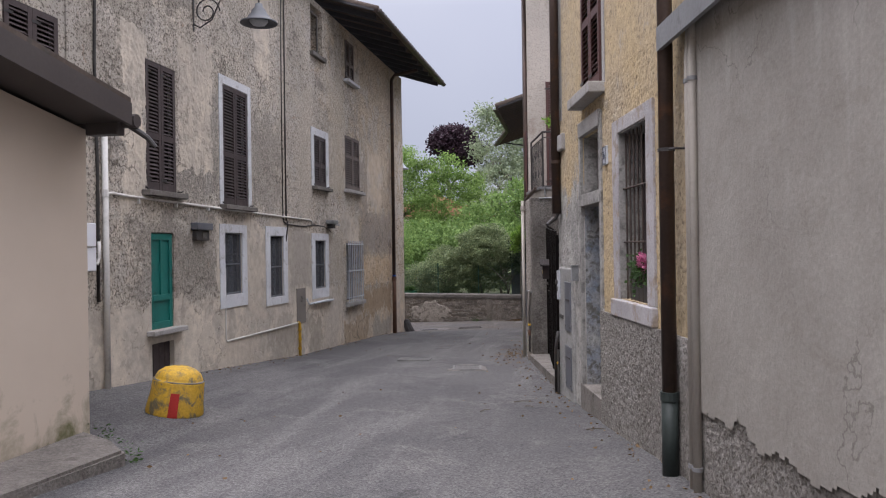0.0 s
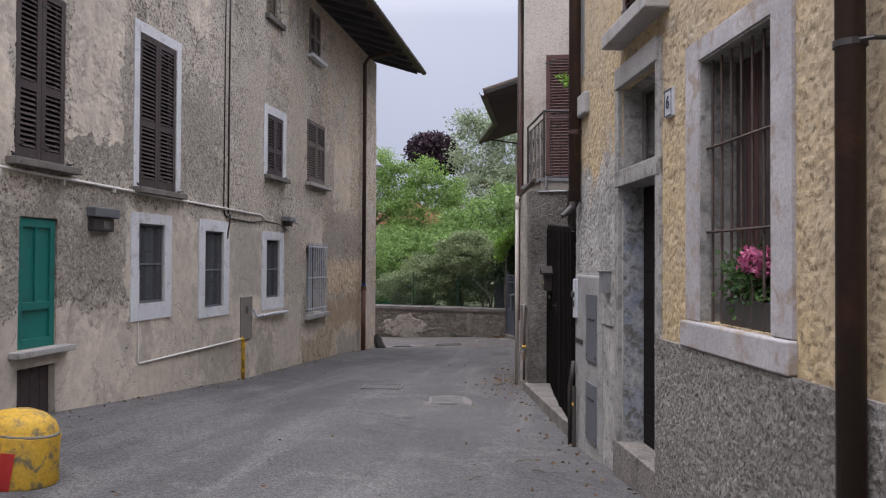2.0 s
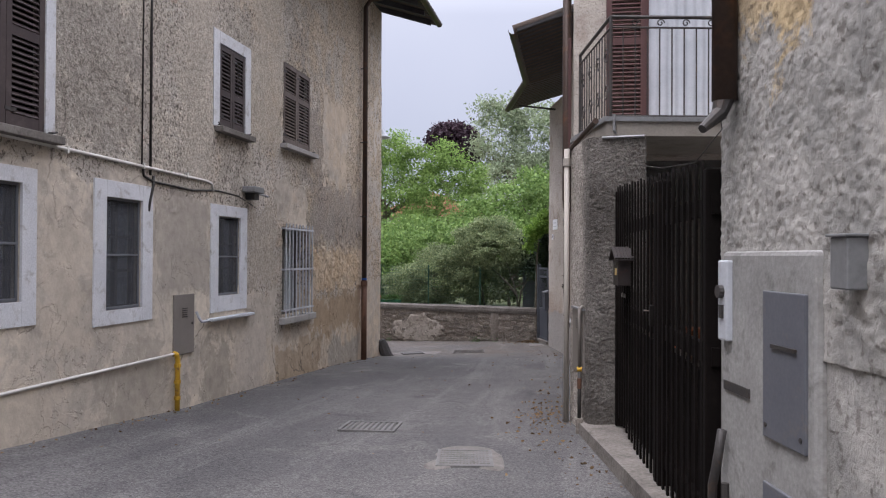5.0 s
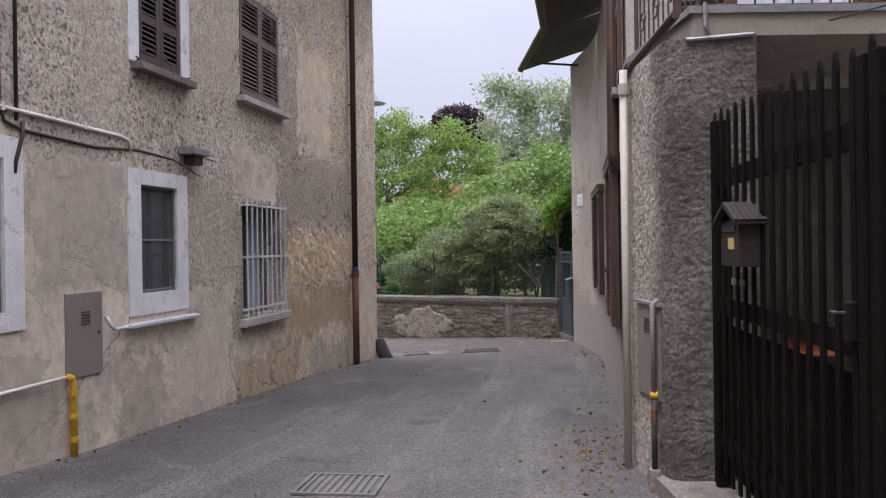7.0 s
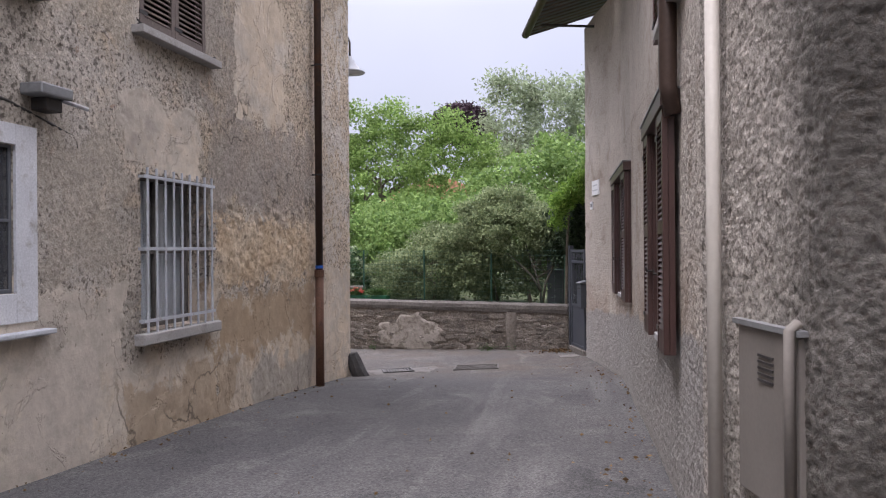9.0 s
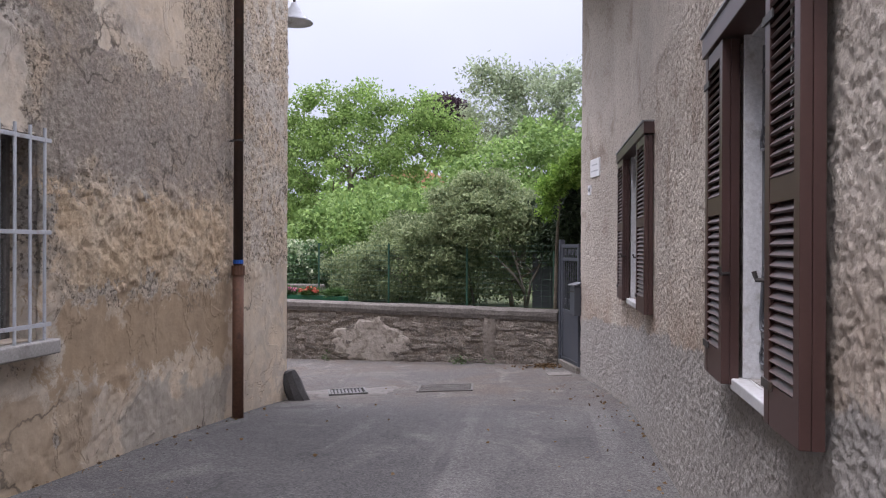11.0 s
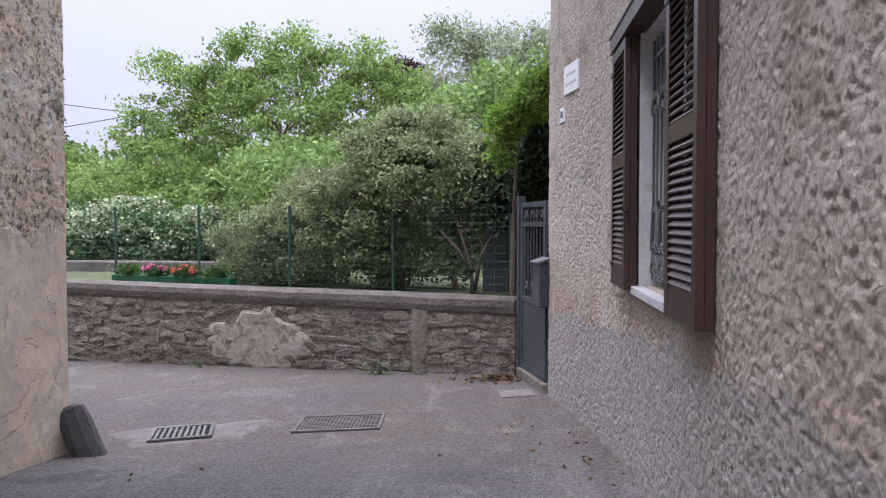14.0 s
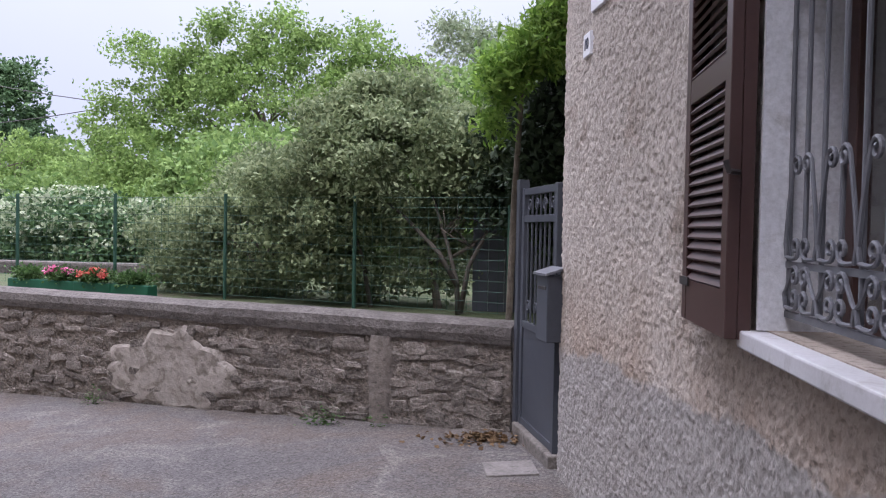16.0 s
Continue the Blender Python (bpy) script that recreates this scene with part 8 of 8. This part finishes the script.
part("inner_foliage", leaf_cloud(sh2, 0.09, 33, 1.8), M_SHADELEAF, pg, "inner leaves with deep shade in their colour")

fw = clumps([(-40 + i * 7.5, 60 + 6 * math.sin(i * 1.7), 1.6, 5.0, 3.0, 3.0 + 0.9 * math.sin(i * 2.9), 80, 60) for i in range(14)], 41, 0.7)
tagged(solid("far_woods", leaf_cloud(fw, 0.5, 41, 1.5), M_FARLEAF, "mixed green woods and gardens in the distance", "woods", "stuff"))

# fence, troughs, small garden things
fc = thing("wire_fence", pose(0, 0, -0.2), "green wire garden fence on thin posts behind the wall", "fence")
fp = [(-1.95, 26.75), (-3.5, 27.3), (-5.05, 27.8), (-6.55, 28.2), (-8.1, 28.65), (-9.7, 29.1), (-11.3, 29.55)]
for x, y in fp:
    part("post", one_tube([(x, y, 0.0), (x, y, 1.14)], 0.02, 8), M_MESH, fc)
for k in range(12):
    z_ = 0.05 + k * 0.095
    part("wire", one_tube([(x, y, z_) for x, y in fp], 0.0022, 4), M_MESH, fc)
mesh_bm = bmesh.new()
for (x0, y0), (x1, y1) in zip(fp, fp[1:]):
    for i in range(16):
        f = i / 16
        x, y = x0 + (x1 - x0) * f, y0 + (y1 - y0) * f
        tube(mesh_bm, [(x, y, 0.05), (x, y, 1.1)], 0.0018, 3)
tagged(part("upright_mesh", mesh_bm, M_MESH, fc), kind="stuff")
for i, (x, pet) in enumerate(((-7.70, []), (-7.18, [M_PINK]), (-6.66, [M_REDPETAL]), (-6.14, []))):
    y = float(np.interp(x, [p[0] for p in fp[::-1]], [p[1] for p in fp[::-1]])) - 0.22
    flower_pot("flower_trough", pose(x, y, -0.215, 0, 0, -16), ("green plastic trough of low leafy plants on the wall", "green plastic trough with white flowers on the wall", "green plastic trough with red and pink flowers on the wall")[0 if not pet else 1 if pet[0] is M_WHITEPETAL else 2], pet, 60 + i, 0.24, 0.15, M_PLASTIC)
solid("garden_wall", one_box(-14.5, -7.4, 31.0, 31.25, -0.3, -0.02, 0.03), M_WALLTOP, "low grey stone wall in the garden", "wall")
hs = thing("house", pose(-11.2, 64, -0.4), "distant house with an orange tiled roof among the trees", "house")
part("wall", one_box(-4, 4, -3, 3, 0, 4.6), M_PALEWALL, hs)
bm = bmesh.new()
rf = [(-4.6, 4.5), (0, 6.3), (4.6, 4.5)]
fr, bk = [bm.verts.new((x, -3.4, z_)) for x, z_ in rf], [bm.verts.new((x, 3.4, z_)) for x, z_ in rf]
bm.faces.new(fr)
bm.faces.new(bk[::-1])
for i in range(3):
    bm.faces.new((fr[i], fr[(i + 1) % 3], bk[(i + 1) % 3], bk[i]))
part("roof", bm, M_TILE, hs, "orange clay tile roof")
for x in (-2, 1.5):
    part("window", one_box(x - 0.5, x + 0.5, -3.03, -2.99, 2.4, 3.7), M_DARK, hs)
for i, (a, b) in enumerate((((-34, 50, 8.6), (-14, 50, 5.2)), ((-34, 50, 4.4), (-14, 50, 6.6)))):
    ow = thing("overhead_wire", pose(*a), "thin black overhead wire sagging across the sky", "wire", "overhead wires")
    A, B = Vector(a), Vector(b)
    part("wire", one_tube([A.lerp(B, k / 12) - A - Vector((0, 0, 0.7 * 4 * (k / 12) * (1 - k / 12))) for k in range(13)], 0.02, 5), M_CABLE, ow)

# ---- litter, weeds ----
def scatter(name, spots, size, material, label, cat, seed, stretch=1.7):
    me = leaf_cloud(np.array(spots), size, seed, stretch, 0.9)
    return solid(name, me, material, label, cat, "stuff")


rg = random.Random(9)
pts = []
for _ in range(260):
    a, r = rg.uniform(0, 6.28), abs(rg.gauss(0, 0.16))
    x, y = -2.05 + math.cos(a) * r * 1.5, 25.55 + math.sin(a) * r * 0.8
    pts.append((x, y, ground_z(x, y) + 0.012 + 0.05 * math.exp(-r * r * 20) * rg.random()))
scatter("dry_leaf_heap", pts, 0.055, M_DRYLEAF, "small heap of dry brown leaves by the garden gate", "leaves", 71)
pts = []
for _ in range(420):
    y = rg.uniform(4.0, 24.0)
    edge = rg.random() < 0.75
    xr = float(np.interp(y, (4, 5.15, 9.9, 14, 22, 24), (1.0, 0.75, -0.25, -0.95, -1.0, -1.4)))
    x = xr - abs(rg.gauss(0.08, 0.25)) if edge else rg.uniform(-5, xr)
    pts.append((x, y, ground_z(x, y) + 0.012))
for _ in range(150):
    x, y = -1.25 + rg.gauss(0, 0.16), 14.9 + rg.gauss(0, 0.45)
    pts.append((min(x, -1.0), y, ground_z(x, y) + 0.014))
for _ in range(160):
    y = rg.uniform(9, 22)
    x = -5.28 + abs(rg.gauss(0, 0.15))
    pts.append((x, y, ground_z(x, y) + 0.012))
scatter("fallen_leaves", pts, 0.04, M_DRYLEAF, "dry leaves and bits scattered along the road edges", "leaves", 72)
pts = []
for cx, cy, n_, r_ in ((-4.05, 6.06, 45, 0.07), (-3.5, 5.55, 50, 0.07), (-3.42, 26.0, 150, 0.085), (-5.95, 26.8, 80, 0.06), (-2.95, 25.95, 25, 0.05)):
    for _ in range(n_):
        x, y = cx + rg.gauss(0, r_), cy + rg.gauss(0, r_ * 0.4)
        pts.append((x, y, ground_z(x, y) + abs(rg.gauss(0.02, 0.07))))
scatter("weeds", pts, 0.038, M_WEED, "small green weeds at the foot of walls", "weeds", 73, 2.4)
for i, (x, y, rz, ln) in enumerate(((-0.75, 8.9, 20, 0.22), (-1.05, 8.2, 60, 0.16), (-0.6, 8.6, -30, 0.12), (0.05, 7.2, 10, 0.18))):
    tw = bmesh.new()
    tube(tw, [(0, 0, 0.012), (ln * 0.5, 0.012, 0.018), (ln, -0.01, 0.012)], 0.006, 5, 0.003)
    solid("twig", tw, M_BARK, "dry twig lying on the asphalt", "twig", m=on_ground(x, y, rz), group="twigs")

# a sprig rooted in the wall by the downpipe
sg = thing("wall_sprig", SIX.m(9.86, 3.0), "small green sprig growing out of the house wall", "plant")
part("stem", one_tube([(-0.02, 0.02, 0.0), (-0.08, -0.05, 0.05), (-0.16, -0.10, 0.04)], 0.006, 5, 0.003), M_BARK, sg)
rgn = np.random.default_rng(83)
part("foliage", leaf_cloud(rgn.normal(size=(60, 3)) * (0.06, 0.04, 0.035) + (-0.13, -0.08, 0.04), 0.06, 83, 2.0), M_WISTERIA, sg)
